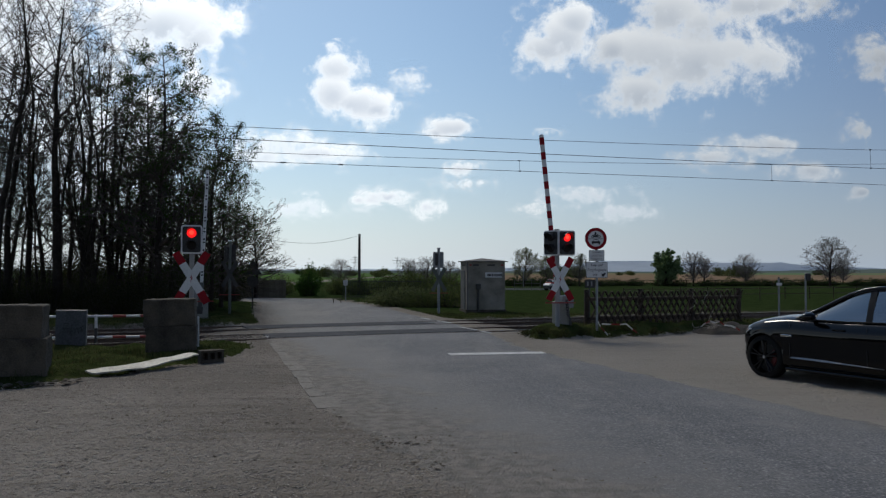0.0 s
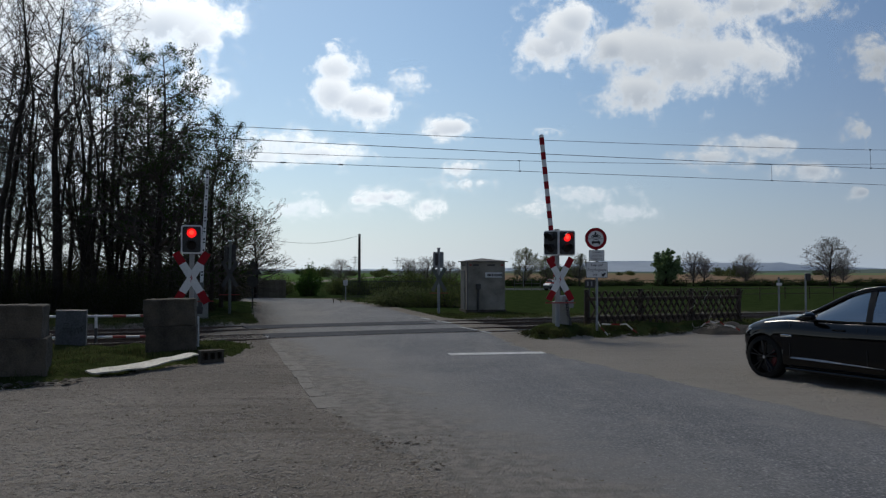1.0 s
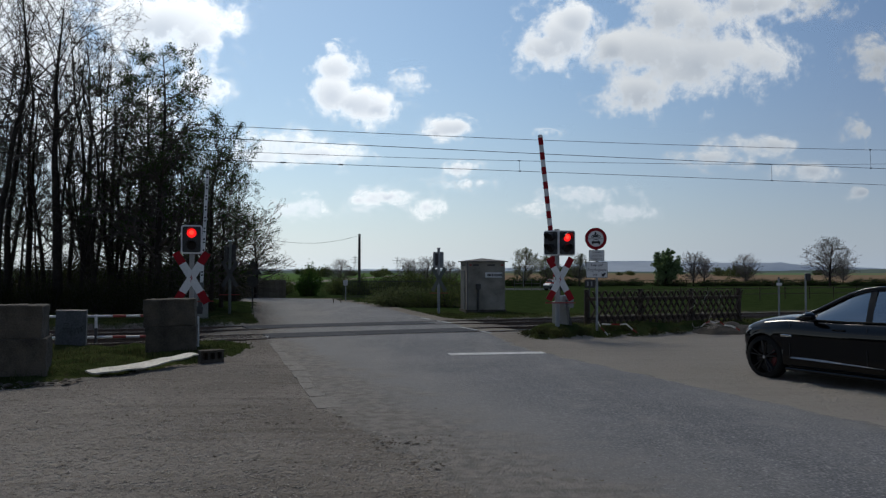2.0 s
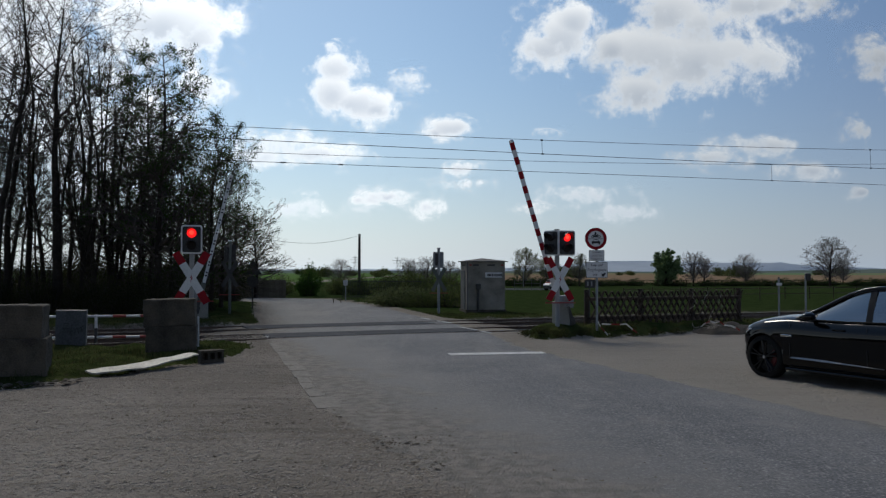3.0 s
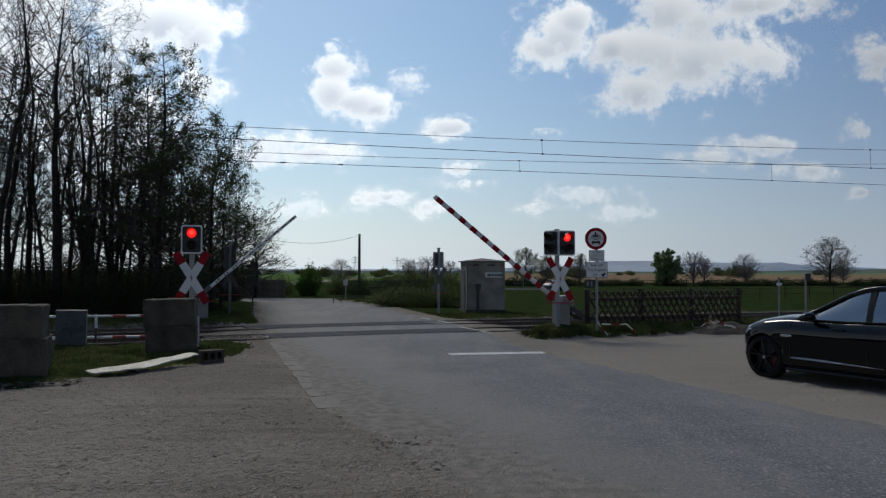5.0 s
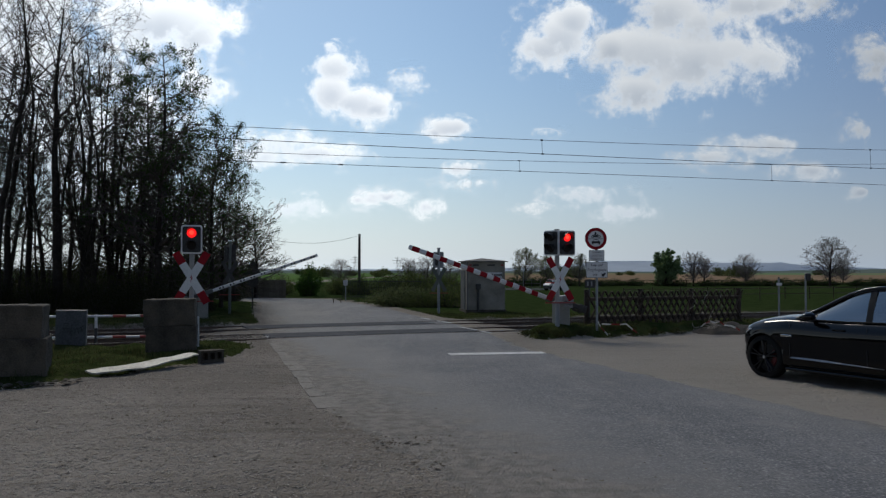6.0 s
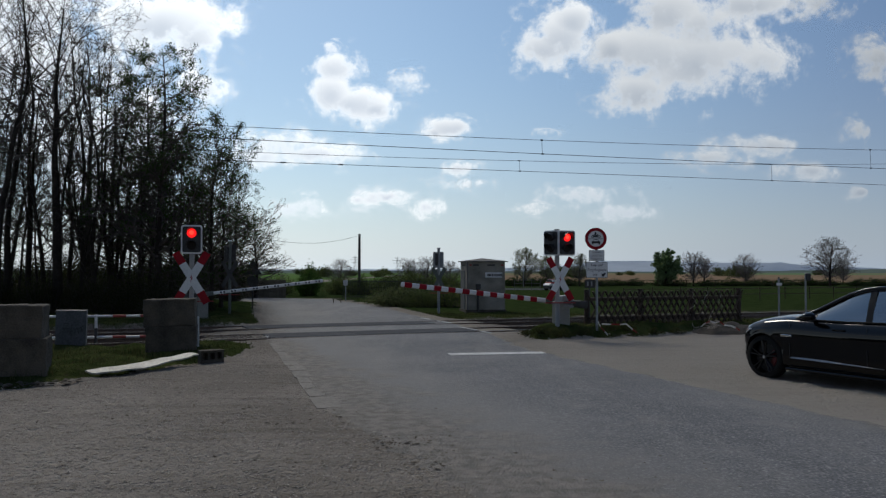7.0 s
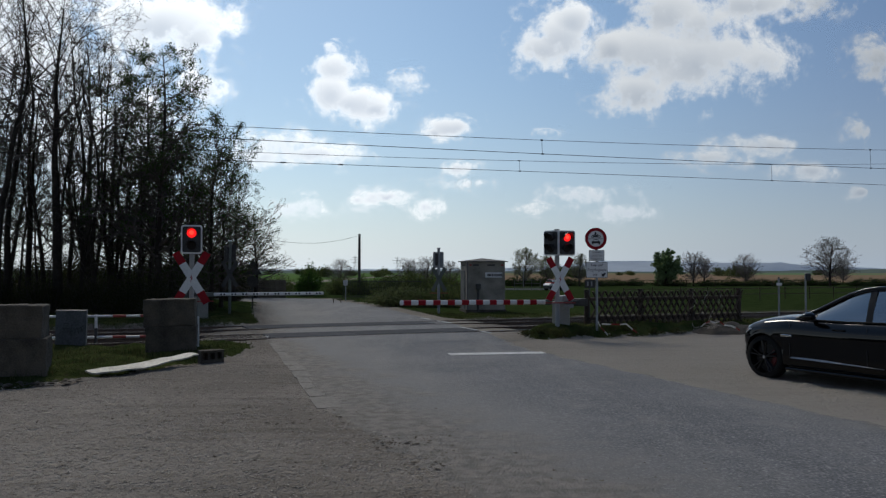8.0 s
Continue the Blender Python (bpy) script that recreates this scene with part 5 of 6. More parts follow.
# ---- grass and gravel ----
def build_tufts():
    rnd = random.Random(6)
    g = Shape()

    def blade(x, y, z, h):
        a = rnd.uniform(0, 6.283)
        w, ln_ = 0.008, rnd.uniform(0.1, 0.5) * h
        dx, dy = math.cos(a), math.sin(a)
        k = len(g.v)
        g.v += [Vector((x - dy * w, y + dx * w, z)), Vector((x + dy * w, y - dx * w, z)), Vector((x + dx * ln_, y + dy * ln_, z + h))]
        g.f.append((k, k + 1, k + 2))
    xs = np.array([rnd.uniform(-14, 13) for _ in range(190000)])
    ys = np.array([rnd.uniform(10, 33) for _ in range(190000)])
    z, grass, _, _ = fields(xs, ys)
    for x, y, zz, q in zip(xs, ys, z, grass):
        clump = 0.5 + noise.noise(Vector((x * 0.9, y * 0.9, 2))) * 0.9
        if q < 0.3 or rnd.random() > q * clump or x < -0.60 * y or x > 0.60 * y:
            continue
        if abs((x + 5.56) * 2.05 - (y - 12.75) * 1.05) < 1.3 and 12.5 < y < 15.1:
            continue
        blade(x, y, zz - 0.01, rnd.uniform(0.04, 0.12) * (0.6 + clump * 0.8))
    tagged(new("grass", g.mesh("grass", GRASS)), "rough green grass on the verges", "grass", kind="stuff")
    # taller weeds at the foot of the barrier
    for x, y, s in ((2.55, 20.55, .22), (3.05, 20.45, .25), (3.6, 20.7, .22), (2.2, 20.9, .18), (4.9, 21.3, .22), (4.4, 21.1, .2), (5.7, 21.55, .18), (6.4, 21.85, .2), (7.5, 22.75, .26), (8.3, 22.55, .3), (9.0, 22.9, .3), (9.5, 23.3, .28)):
        shrub("low tuft of weeds on the grass bank", put(x, y, s, rnd.uniform(0, 360), ground_z(x, y)), shrub_shape(int(x * 100), 1.5, 1.0, 1.0, 900, 0.16, 40), GRASS, "weeds", "weed_tuft")


def build_stones():
    rnd = random.Random(8)
    bm = B()
    n = 0
    while n < 12000:
        y = 4.2 + 14 * rnd.random() ** 1.7
        x = rnd.uniform(-0.62, 0.62) * y
        z, grass, bed, off = fields(np.array([x]), np.array([y]))
        le = np.interp(y, _ly, _lx)
        if x > le + (1.8 if y < 10 else 0.7) * rnd.random() and off[0] < 0.1:
            continue
        if grass[0] > 0.6 or (x > 0 and rnd.random() > 0.35):
            continue
        stone(bm, (x, y, max(float(z[0]), -0.02 if off[0] > 0 else 0.0)), rnd.choice((0.007, 0.008, 0.009, 0.010, 0.012, 0.015, 0.020)) * rnd.uniform(0.7, 1.2), rnd)
        n += 1
    tagged(new("gravel", link_mesh("gravel", bm, STONE)), "loose pale gravel stones on the trodden lot", "gravel", kind="stuff")
    bm = B()
    for cx, cy, sx, sy, k in ((-0.40, 8.0, 0.36, 0.36, 70), (-0.1, 7.0, 0.4, 0.25, 26), (0.15, 7.5, 0.35, 0.3, 16), (-2.6, 9.5, 1.6, 0.6, 40), (-1.7, 9.0, 0.5, 0.2, 22), (-5.4, 11.9, 1.4, 0.25, 40), (-3.0, 7.4, 1.6, 0.5, 24), (-4.4, 9.3, 2.4, 1.2, 30), (0.9, 6.6, 1.6, 1.2, 20)):
        for _ in range(k):
            x, y = rnd.gauss(cx, sx * .6), rnd.gauss(cy, sy * .6)
            stone(bm, (x, y, 0.012), rnd.choice((0.012, 0.018, 0.030)) * rnd.uniform(0.6, 1.1), rnd)
    tagged(new("earth_clods", link_mesh("earth_clods", bm, CLOD)), "scattered dark clods of earth on the gravel", "clods", kind="stuff")


build_tufts()
build_stones()


# ---- black car ----
def interp(x, xs, ys):
    return float(np.interp(x, xs, ys))


def sweep(bm, pts, r, n):
    """A smooth tube along a line of points."""
    rings = []
    for i, p in enumerate(pts):
        d = (pts[min(i + 1, len(pts) - 1)] - pts[max(i - 1, 0)]).normalized()
        a = d.cross(Vector((0, 1, 0))).normalized()
        b = d.cross(a)
        rings.append([bm.verts.new(p + a * (r * math.cos(6.28319 * k / n)) + b * (r * math.sin(6.28319 * k / n))) for k in range(n)])
    for u, v in zip(rings, rings[1:]):
        for k in range(n):
            bm.faces.new((u[k], u[(k + 1) % n], v[(k + 1) % n], v[k]))
    bmesh.ops.recalc_face_normals(bm, faces=bm.faces)


def build_car():
    car = thing("car", "glossy black estate car with black wheels parked on the gravel", "car", pose(6.67, 12.155, -0.015, 0, 0, 118))
    # local x forward, y left, z up
    ST = [-2.54, -2.45, -2.2, -1.8, -1.4, -1.0, -0.5, 0.0, 0.4, 0.8, 1.1, 1.45, 1.70, 1.82, 1.90, 1.945, 1.965]
    HALF = [0.70, 0.80, 0.88, 0.92, 0.935, 0.935, 0.93, 0.925, 0.925, 0.93, 0.935, 0.93, 0.91, 0.875, 0.81, 0.71, 0.58]
    BELT = [0.88, 0.98, 1.01, 1.02, 1.02, 1.01, 0.995, 0.985, 0.985, 0.99, 0.985, 0.945, 0.885, 0.835, 0.78, 0.71, 0.62]
    LOW = [0.42, 0.34, 0.28, 0.24, 0.22, 0.21, 0.20, 0.20, 0.20, 0.20, 0.21, 0.22, 0.22, 0.21, 0.21, 0.23, 0.28]

    def section(x):
        hw, bt, lo = interp(x, ST, HALF), interp(x, ST, BELT), interp(x, ST, LOW)
        crown = 0.05 if x < 0.9 else 0.05 + 0.03 * min(1, (x - 0.9) / 0.8)
        pts = [(0, lo), (hw * 0.80, lo), (hw * 0.95, lo + 0.05), (hw * 0.985, lo + 0.16), (hw * 0.965, lo + 0.30), (hw, lo + (bt - lo) * 0.62), (hw * 0.992, lo + (bt - lo) * 0.80), (hw * 0.955, bt - 0.055), (hw * 0.90, bt - 0.012), (hw * 0.70, bt + crown * 0.45), (hw * 0.35, bt + crown * 0.85), (0, bt + crown)]
        return pts
    xs = np.interp(np.linspace(0, 1, 66), np.linspace(0, 1, len(ST)), ST)
    bm = B()
    rows = []
    for x in xs:
        half = section(x)
        full = [(y, z) for y, z in half] + [(-y, z) for y, z in half[-2:0:-1]]
        rows.append([bm.verts.new((x, y, z)) for y, z in full])
    n = len(rows[0])
    for a, b in zip(rows, rows[1:]):
        for i in range(n):
            bm.faces.new((a[i], b[i], b[(i + 1) % n], a[(i + 1) % n]))
    bm.faces.new(rows[0])
    bm.faces.new(rows[-1][::-1])
    bmesh.ops.recalc_face_normals(bm, faces=bm.faces)
    me = link_mesh("body", bm, CARPAINT, True)
    body = new("body", me)
    # wheel arches cut through
    cut = B()
    for x in (1.45, -1.46):
        for s in (-1, 1):
            rod(cut, (x, s * 0.60, 0.345), (x, s * 1.3, 0.345), 0.385, n=36)
    cm = link_mesh("arch_cut", cut, BLACK)
    cutter = new("arch_cut", cm)
    mod = body.modifiers.new("arches", "BOOLEAN")
    mod.object, mod.solver = cutter, "EXACT"
    bpy.context.view_layer.update()
    done = bpy.data.meshes.new_from_object(body.evaluated_get(bpy.context.evaluated_depsgraph_get()))
    bpy.data.objects.remove(body)
    bpy.data.objects.remove(cutter)
    done.materials.clear()
    done.materials.append(CARPAINT)
    for p in done.polygons:
        p.material_index = 0
    done.set_sharp_from_angle(angle=radians(32))
    body = part("body", done, None, car, "glossy black body")
    # glasshouse: roof shell, panes, pillars
    GX = [-2.30, -1.9, -1.3, -0.7, -0.4, -0.2, 0.0, 0.18, 0.35, 0.52, 0.70, 0.86]
    GT = [1.12, 1.33, 1.47, 1.505, 1.495, 1.470, 1.405, 1.325, 1.240, 1.155, 1.075, 1.0]
    GW = [0.62, 0.63, 0.65, 0.67, 0.675, 0.68, 0.685, 0.69, 0.71, 0.73, 0.76, 0.79]

    def lower(x):
        return interp(x, ST, HALF) * 0.905, interp(x, ST, BELT) - 0.01

    def rim(x):
        return interp(x, GX, GW), interp(x, GX, GT)
    bm = B()
    grid = []
    for x in np.linspace(-2.28, 0.02, 28):
        w, t = rim(x)
        grid.append([bm.verts.new((x, y * (w + 0.03), t + 0.045 * float(np.clip((0.3 - x) / 0.9, 0.25, 1)) * (1 - y * y) - 0.03 * (abs(y) > 0.95))) for y in np.linspace(-1, 1, 13)])
    for a, b in zip(grid, grid[1:]):
        for i in range(12):
            bm.faces.new((a[i], b[i], b[i + 1], a[i + 1]))
    bmesh.ops.recalc_face_normals(bm, faces=bm.faces)
    bmesh.ops.solidify(bm, geom=bm.faces[:], thickness=0.03)
    part("roof", bm, CARPAINT, car, "", True)

    def side_pane(name, x0, x1, s, top0=None, label=""):
        bm = B()
        cols = []
        for x in np.linspace(x0, x1, 14):
            wl, zl = lower(x)
            wt, zt = rim(x)
            zt -= 0.035
            zl += 0.012
            zt = max(zt, zl + 0.004)
            cols.append([bm.verts.new((x, s * (wl + (wt - wl) * k + 0.018 * min(1, (zt - zl) / 0.3) * math.sin(math.pi * k)), zl + (zt - zl) * k)) for k in np.linspace(0, 1, 6)])
        for a, b in zip(cols, cols[1:]):
            for i in range(5):
                bm.faces.new((a[i], b[i], b[i + 1], a[i + 1]))
        bmesh.ops.recalc_face_normals(bm, faces=bm.faces)
        o = part(name, bm, GLASS, car, label, True)
        o.visible_shadow = False
        return o
    for s in (1, -1):
        side_pane("front_side_window", -0.30, 0.52, s)
        tri = side_pane("mirror_triangle", 0.52, 0.85, s)
        tri.data.materials[0] = BLACK
        side_pane("rear_side_window", -1.28, -0.40, s)
        side_pane("rear_quarter_window", -2.0, -1.38, s)
        for x0, x1 in ((-0.40, -0.30), (-1.38, -1.28)):
            bm = B()
            q = []
            for x in (x0, x1):
                wl, zl = lower(x)
                wt, zt = rim(x)
                q.append([bm.verts.new((x, s * (wl + (wt - wl) * k + 0.02 * math.sin(math.pi * k)), zl + (zt - zl) * k)) for k in np.linspace(0, 1, 6)])
            for i in range(5):
                bm.faces.new((q[0][i], q[1][i], q[1][i + 1], q[0][i + 1]))
            bmesh.ops.solidify(bm, geom=bm.faces[:], thickness=0.03)
            part("door_pillar", bm, BLACK, car, "gloss black pillar")
        # bent roof pillar from bonnet to roof and chrome-less window trim
        bm, tube = B(), []
        for x in np.linspace(0.88, -2.2, 44):
            wt, zt = rim(x)
            tube.append(Vector((x, s * (wt + 0.012), zt - 0.012)))
        sweep(bm, tube, 0.026, 10)
        part("windscreen_pillar", bm, CARPAINT, car, "", True)
        bm, tube = B(), []
        for x in np.linspace(0.80, -2.0, 26):
            wl, zl = lower(x)
            tube.append(Vector((x, s * (wl + 0.01), zl + 0.005)))
        sweep(bm, tube, 0.012, 8)
        part("window_trim", bm, TYRE, car)
        # mirror
        bm = B()
        bmesh.ops.create_uvsphere(bm, u_segments=18, v_segments=10, radius=1, matrix=pose(0.50, s * 1.02, 1.045, 0, 0, 8 * s) @ Matrix.Diagonal((0.10, 0.125, 0.062, 1)))
        mi = part("wing_mirror", bm, CARPAINT, car, "", True)
        part("mirror_arm", one_box(0.52, s * 0.91, 0.985, 0.07, 0.12, 0.035, 0.01), BLACK, mi)
        # door handle, vent, sill strips, door seams
        yb = 0.925
        part("door_handle", one_box(0.08, s * (yb - 0.002), 0.86, 0.20, 0.035, 0.028, 0.01), CARPAINT, car)
        part("door_handle", one_box(-1.22, s * (yb + 0.005), 0.84, 0.20, 0.035, 0.028, 0.01), CARPAINT, car)
        part("wing_vent", one_box(0.98, s * (yb + 0.006), 0.72, 0.20, 0.02, 0.035, 0.006), CHROME, car, "chrome wing vent")
        bm = B()
        rim_line = [(0.92, 0.375, 0.052), (0.5, 0.37, 0.046), (0.0, 0.362, 0.034), (-0.5, 0.355, 0.018), (-0.62, 0.353, 0.004)]
        rows_ = [[bm.verts.new((x, s * (yb - 0.030 + k * 0.028), z + h * (1 - k))) for k in (0, 1)] + [bm.verts.new((x, s * (yb - 0.03), z - 0.012))] for x, z, h in rim_line]
        for u, v in zip(rows_, rows_[1:]):
            for k in range(3):
                bm.faces.new((u[k], v[k], v[(k + 1) % 3], u[(k + 1) % 3]))
        bm.faces.new(rows_[0])
        bm.faces.new(rows_[-1][::-1])
        bmesh.ops.recalc_face_normals(bm, faces=bm.faces)
        part("door_strip", bm, SATIN, car, "bright strip low on the doors")
        part("sill", one_box(-0.05, s * 0.905, 0.205, 2.1, 0.10, 0.05, 0.02, m=pose(0, 0, 0)), CARPAINT, car)
        for x in (0.93, -0.36):
            bm = B()
            for z0, z1 in ((0.36, 0.60), (0.60, 0.80), (0.80, 0.92)):
                hw = interp(x, ST, HALF)
                rod(bm, (x, s * (hw * 0.98), z0), (x, s * (hw * 0.99), z1), 0.004, n=5)
            part("door_seam", bm, BLACK, car)
        # front light
        bm = B()
        bmesh.ops.create_uvsphere(bm, u_segments=16, v_segments=10, radius=1, matrix=pose(1.77, s * 0.815, 0.745, 0, 14, -28 * s) @ Matrix.Diagonal((0.15, 0.05, 0.045, 1)))
        part("headlight", bm, HEADGLASS, car, "clear headlight", True)
        # wheel: tyre, rim with five split spokes, disc, caliper
        for x in (1.45, -1.46):
            w = part("wheel", rod(B(), (x, s * 0.70, 0.345), (x, s * 0.76, 0.345), 0.25, n=32), BLACK, car)
            bm = B()
            prof = [(0.255, 0.67), (0.33, 0.665), (0.348, 0.70), (0.348, 0.86), (0.33, 0.895), (0.262, 0.89)]
            m = 40
            ringv = [[bm.verts.new((x + r * math.cos(6.28319 * k / m), s * y, 0.345 + r * math.sin(6.28319 * k / m))) for r, y in prof] for k in range(m)]
            for k in range(m):
                a, b = ringv[k], ringv[(k + 1) % m]
                for i in range(5):
                    bm.faces.new((a[i], b[i], b[i + 1], a[i + 1]))
            bmesh.ops.recalc_face_normals(bm, faces=bm.faces)
            part("tyre", bm, TYRE, w, "black rubber tyre", True)
            bm = B()
            for k in range(5):
                for off in (-9, 9):
                    a = radians(72 * k + 20)
                    b = radians(72 * k + 20 + off)
                    rod(bm, (x + 0.03 * math.cos(a), s * 0.86, 0.345 + 0.03 * math.sin(a)), (x + 0.255 * math.cos(b), s * 0.885, 0.345 + 0.255 * math.sin(b)), 0.026, 0.020, 6)
            rod(bm, (x, s * 0.82, 0.345), (x, s * 0.88, 0.345), 0.06, 0.05, 16)
            part("rim", bm, RIM, w, "black alloy rim with split spokes")
            part("hub_cap", rod(B(), (x, s * 0.876, 0.345), (x, s * 0.886, 0.345), 0.025, n=14), CHROME, w, "small bright hub badge")
            bm = B()
            extrude(bm, [(0.20 * math.cos(radians(q)), 0.20 * math.sin(radians(q))) for q in range(-40, 45, 12)] + [(0.12 * math.cos(radians(q)), 0.12 * math.sin(radians(q))) for q in range(44, -41, -12)], 0.05, pose(x, s * 0.80 - 0.025, 0.345, 0, 180 if x > 0 else 0, 0))
            part("brake_caliper", bm, CALIPER, w, "red brake caliper")
            part("brake_disc", rod(B(), (x, s * 0.765, 0.345), (x, s * 0.785, 0.345), 0.19, n=28), DARKSTEEL, w)
    # windscreen, rear screen, inside, bumper
    bm = B()
    cols = []
    for x in np.linspace(0.84, 0.0, 10):
        w, t = rim(x)
        cols.append([bm.verts.new((x + 0.10 * (1 - y * y) * (x - 0.08) / 0.76, y * w, t + 0.010 * (1 - y * y) - 0.01)) for y in np.linspace(-1, 1, 11)])
    for a, b in zip(cols, cols[1:]):
        for i in range(10):
            bm.faces.new((a[i], b[i], b[i + 1], a[i + 1]))
    ws = part("windscreen", bm, SCREENGLASS, car, "", True)
    ws.visible_shadow = False
    part("floor_pan", one_box(-0.5, 0, 0.55, 3.2, 1.5, 0.1, 0.02), BLACK, car)
    for x in (0.05, -0.95):
        for y in (-0.38, 0.38):
            st_ = part("seat", one_box(x - 0.25, y, 0.80, 0.16, 0.48, 0.62, 0.05), BLACK, car, "dark seat")
            part("headrest", one_box(x - 0.32, y, 1.18, 0.10, 0.24, 0.16, 0.04), BLACK, st_)
    part("dashboard", one_box(0.50, 0, 0.88, 0.35, 1.35, 0.16, 0.05), BLACK, car)
    part("front_bumper", one_box(1.90, 0, 0.34, 0.16, 1.36, 0.20, 0.06), CARPAINT, car)
    part("grille", one_box(1.955, 0, 0.55, 0.05, 0.70, 0.20, 0.02), BLACK, car, "dark grille")


build_car()


def build_van():
    v = thing("van", "distant white and red van parked on the field road", "van", pose(10.35, 74.5, -0.02, 0, 0, 205) @ Matrix.Scale(0.74, 4))
    prof = [(-1.1, 0.3), (1.15, 0.3), (1.2, 0.75), (0.85, 0.95), (0.55, 1.38), (-1.0, 1.42), (-1.12, 0.9)]
    part("body", extrude(B(), prof, 1.3, pose(0, -0.65, 0)), CARWHITE, v, "white body")
    part("lower_body", extrude(B(), [(-1.11, 0.28), (1.16, 0.28), (1.205, 0.62), (-1.115, 0.62)], 1.33, pose(0, -0.665, 0)), BLACK, v, "dark lower body")
    part("stripe", one_box(-0.05, 0, 1.00, 1.78, 1.34, 0.20), CARRED, v, "red stripe")
    part("roof", one_box(-0.2, 0, 1.42, 1.45, 1.22, 0.05, 0.02), CARRED, v, "red roof")
    part("windscreen", one_box(0.72, 0, 1.17, 0.05, 1.1, 0.40, m=pose(0, 0, 0)), BLACK, v)
    for y in (-0.662, 0.662):
        part("side_window", one_box(-0.25, y, 1.22, 1.0, 0.02, 0.24), BLACK, v)
    for x in (-0.75, 0.75):
        for y in (-0.6, 0.6):
            part("wheel", rod(B(), (x, y - 0.08, 0.27), (x, y + 0.08, 0.27), 0.27, n=16), TYRE, v)


build_van()


# ---- small things by the road ----
def build_pole(x, y, h):
    p = thing("telegraph_pole", "dark wooden telegraph pole by the far road", "pole", pose(x, y, -0.05))
    part("shaft", one_rod((0, 0, 0), (0, 0, h), 0.12, 0.085, 10), POLEWOOD, p)
    part("insulator", one_rod((0, -0.12, h - 0.2), (0, 0.05, h - 0.2), 0.04, n=8), DARKSTEEL, p)
    n = 20
    a, b = Vector((0, 0, h - 0.1)), Vector((-6.5, -8, h - 0.35))
    bm = B()
    pts = [a.lerp(b, k / n) - Vector((0, 0, 0.62 * 4 * (k / n) * (1 - k / n))) for k in range(n + 1)]
    for u, v in zip(pts, pts[1:]):
        rod(bm, u, v, 0.010, n=4, caps=False)
    tagged(part("cable", bm, DARKSTEEL, p, "sagging cable"), kind="stuff")


build_pole(-6.28, 60.0, 4.62)


def build_post(name, label, x, y, h, head):
    p = thing(name, label, "post", pose(x, y, -0.05))
    part("shaft", one_rod((0, 0, 0), (0, 0, h), 0.032, n=10), GREY, p)
    if head == "plate":
        part("plate", one_box(0, -0.05, h - 0.22, 0.20, 0.03, 0.10, 0.005), SIGNWHITE, p)
        part("cap", one_rod((0, 0, h), (0, 0, h + 0.05), 0.05, 0.02, 10), DARKSTEEL, p)
    if head == "lamp":
        part("lamp_box", one_box(0.08, 0, h - 0.04, 0.18, 0.16, 0.26, 0.03), BLACK, p, "black signal box")
    if head == "disc":
        part("plate", one_box(0, -0.05, h - 0.12, 0.24, 0.02, 0.30, 0.02), SIGNWHITE, p)


build_post("marker_post", "slim grey trackside post with a small white plate", 12.55, 29.9, 1.52, "plate")
build_post("trackside_signal", "slim grey trackside post with a black signal box", 13.1, 28.9, 1.62, "lamp")
build_post("road_sign", "small white sign on a post in the far bushes", -5.6, 46.0, 1.25, "disc")


def build_warning_sign():
    s = thing("warning_sign", "triangular and round road signs seen from behind", "traffic sign", pose(-8.9, 37.4, -0.03, 0, 0, 8))
    part("pole", one_rod((0, 0, 0), (0, 0, 2.2), 0.035, n=10), DARKSTEEL, s)
    part("triangle", extrude(B(), [(-0.42, 1.62), (0.42, 1.62), (0, 2.36)], 0.02, pose(0, -0.05, 0)), DARKSTEEL, s, "dark back of a triangular sign")
    part("disc", extrude(B(), ring_outline(0.27, 28), 0.02, pose(0, -0.05, 1.30)), DARKSTEEL, s, "dark back of a round sign")


build_warning_sign()


def build_bench():
    b = thing("bench", "low dark wooden bench at the road bend", "bench", pose(-5.9, 44.6, -0.02, 0, 0, 10) @ Matrix.Scale(0.55, 4))
    for k in range(3):
        part("seat_board", one_box(0, -0.12 + k * 0.12, 0.42, 0.95, 0.10, 0.04, 0.006), WOOD, b)
    for x in (-0.36, 0.36):
        part("leg", one_box(x, 0, 0.20, 0.08, 0.34, 0.42, 0.008), WOOD, b)


build_bench()


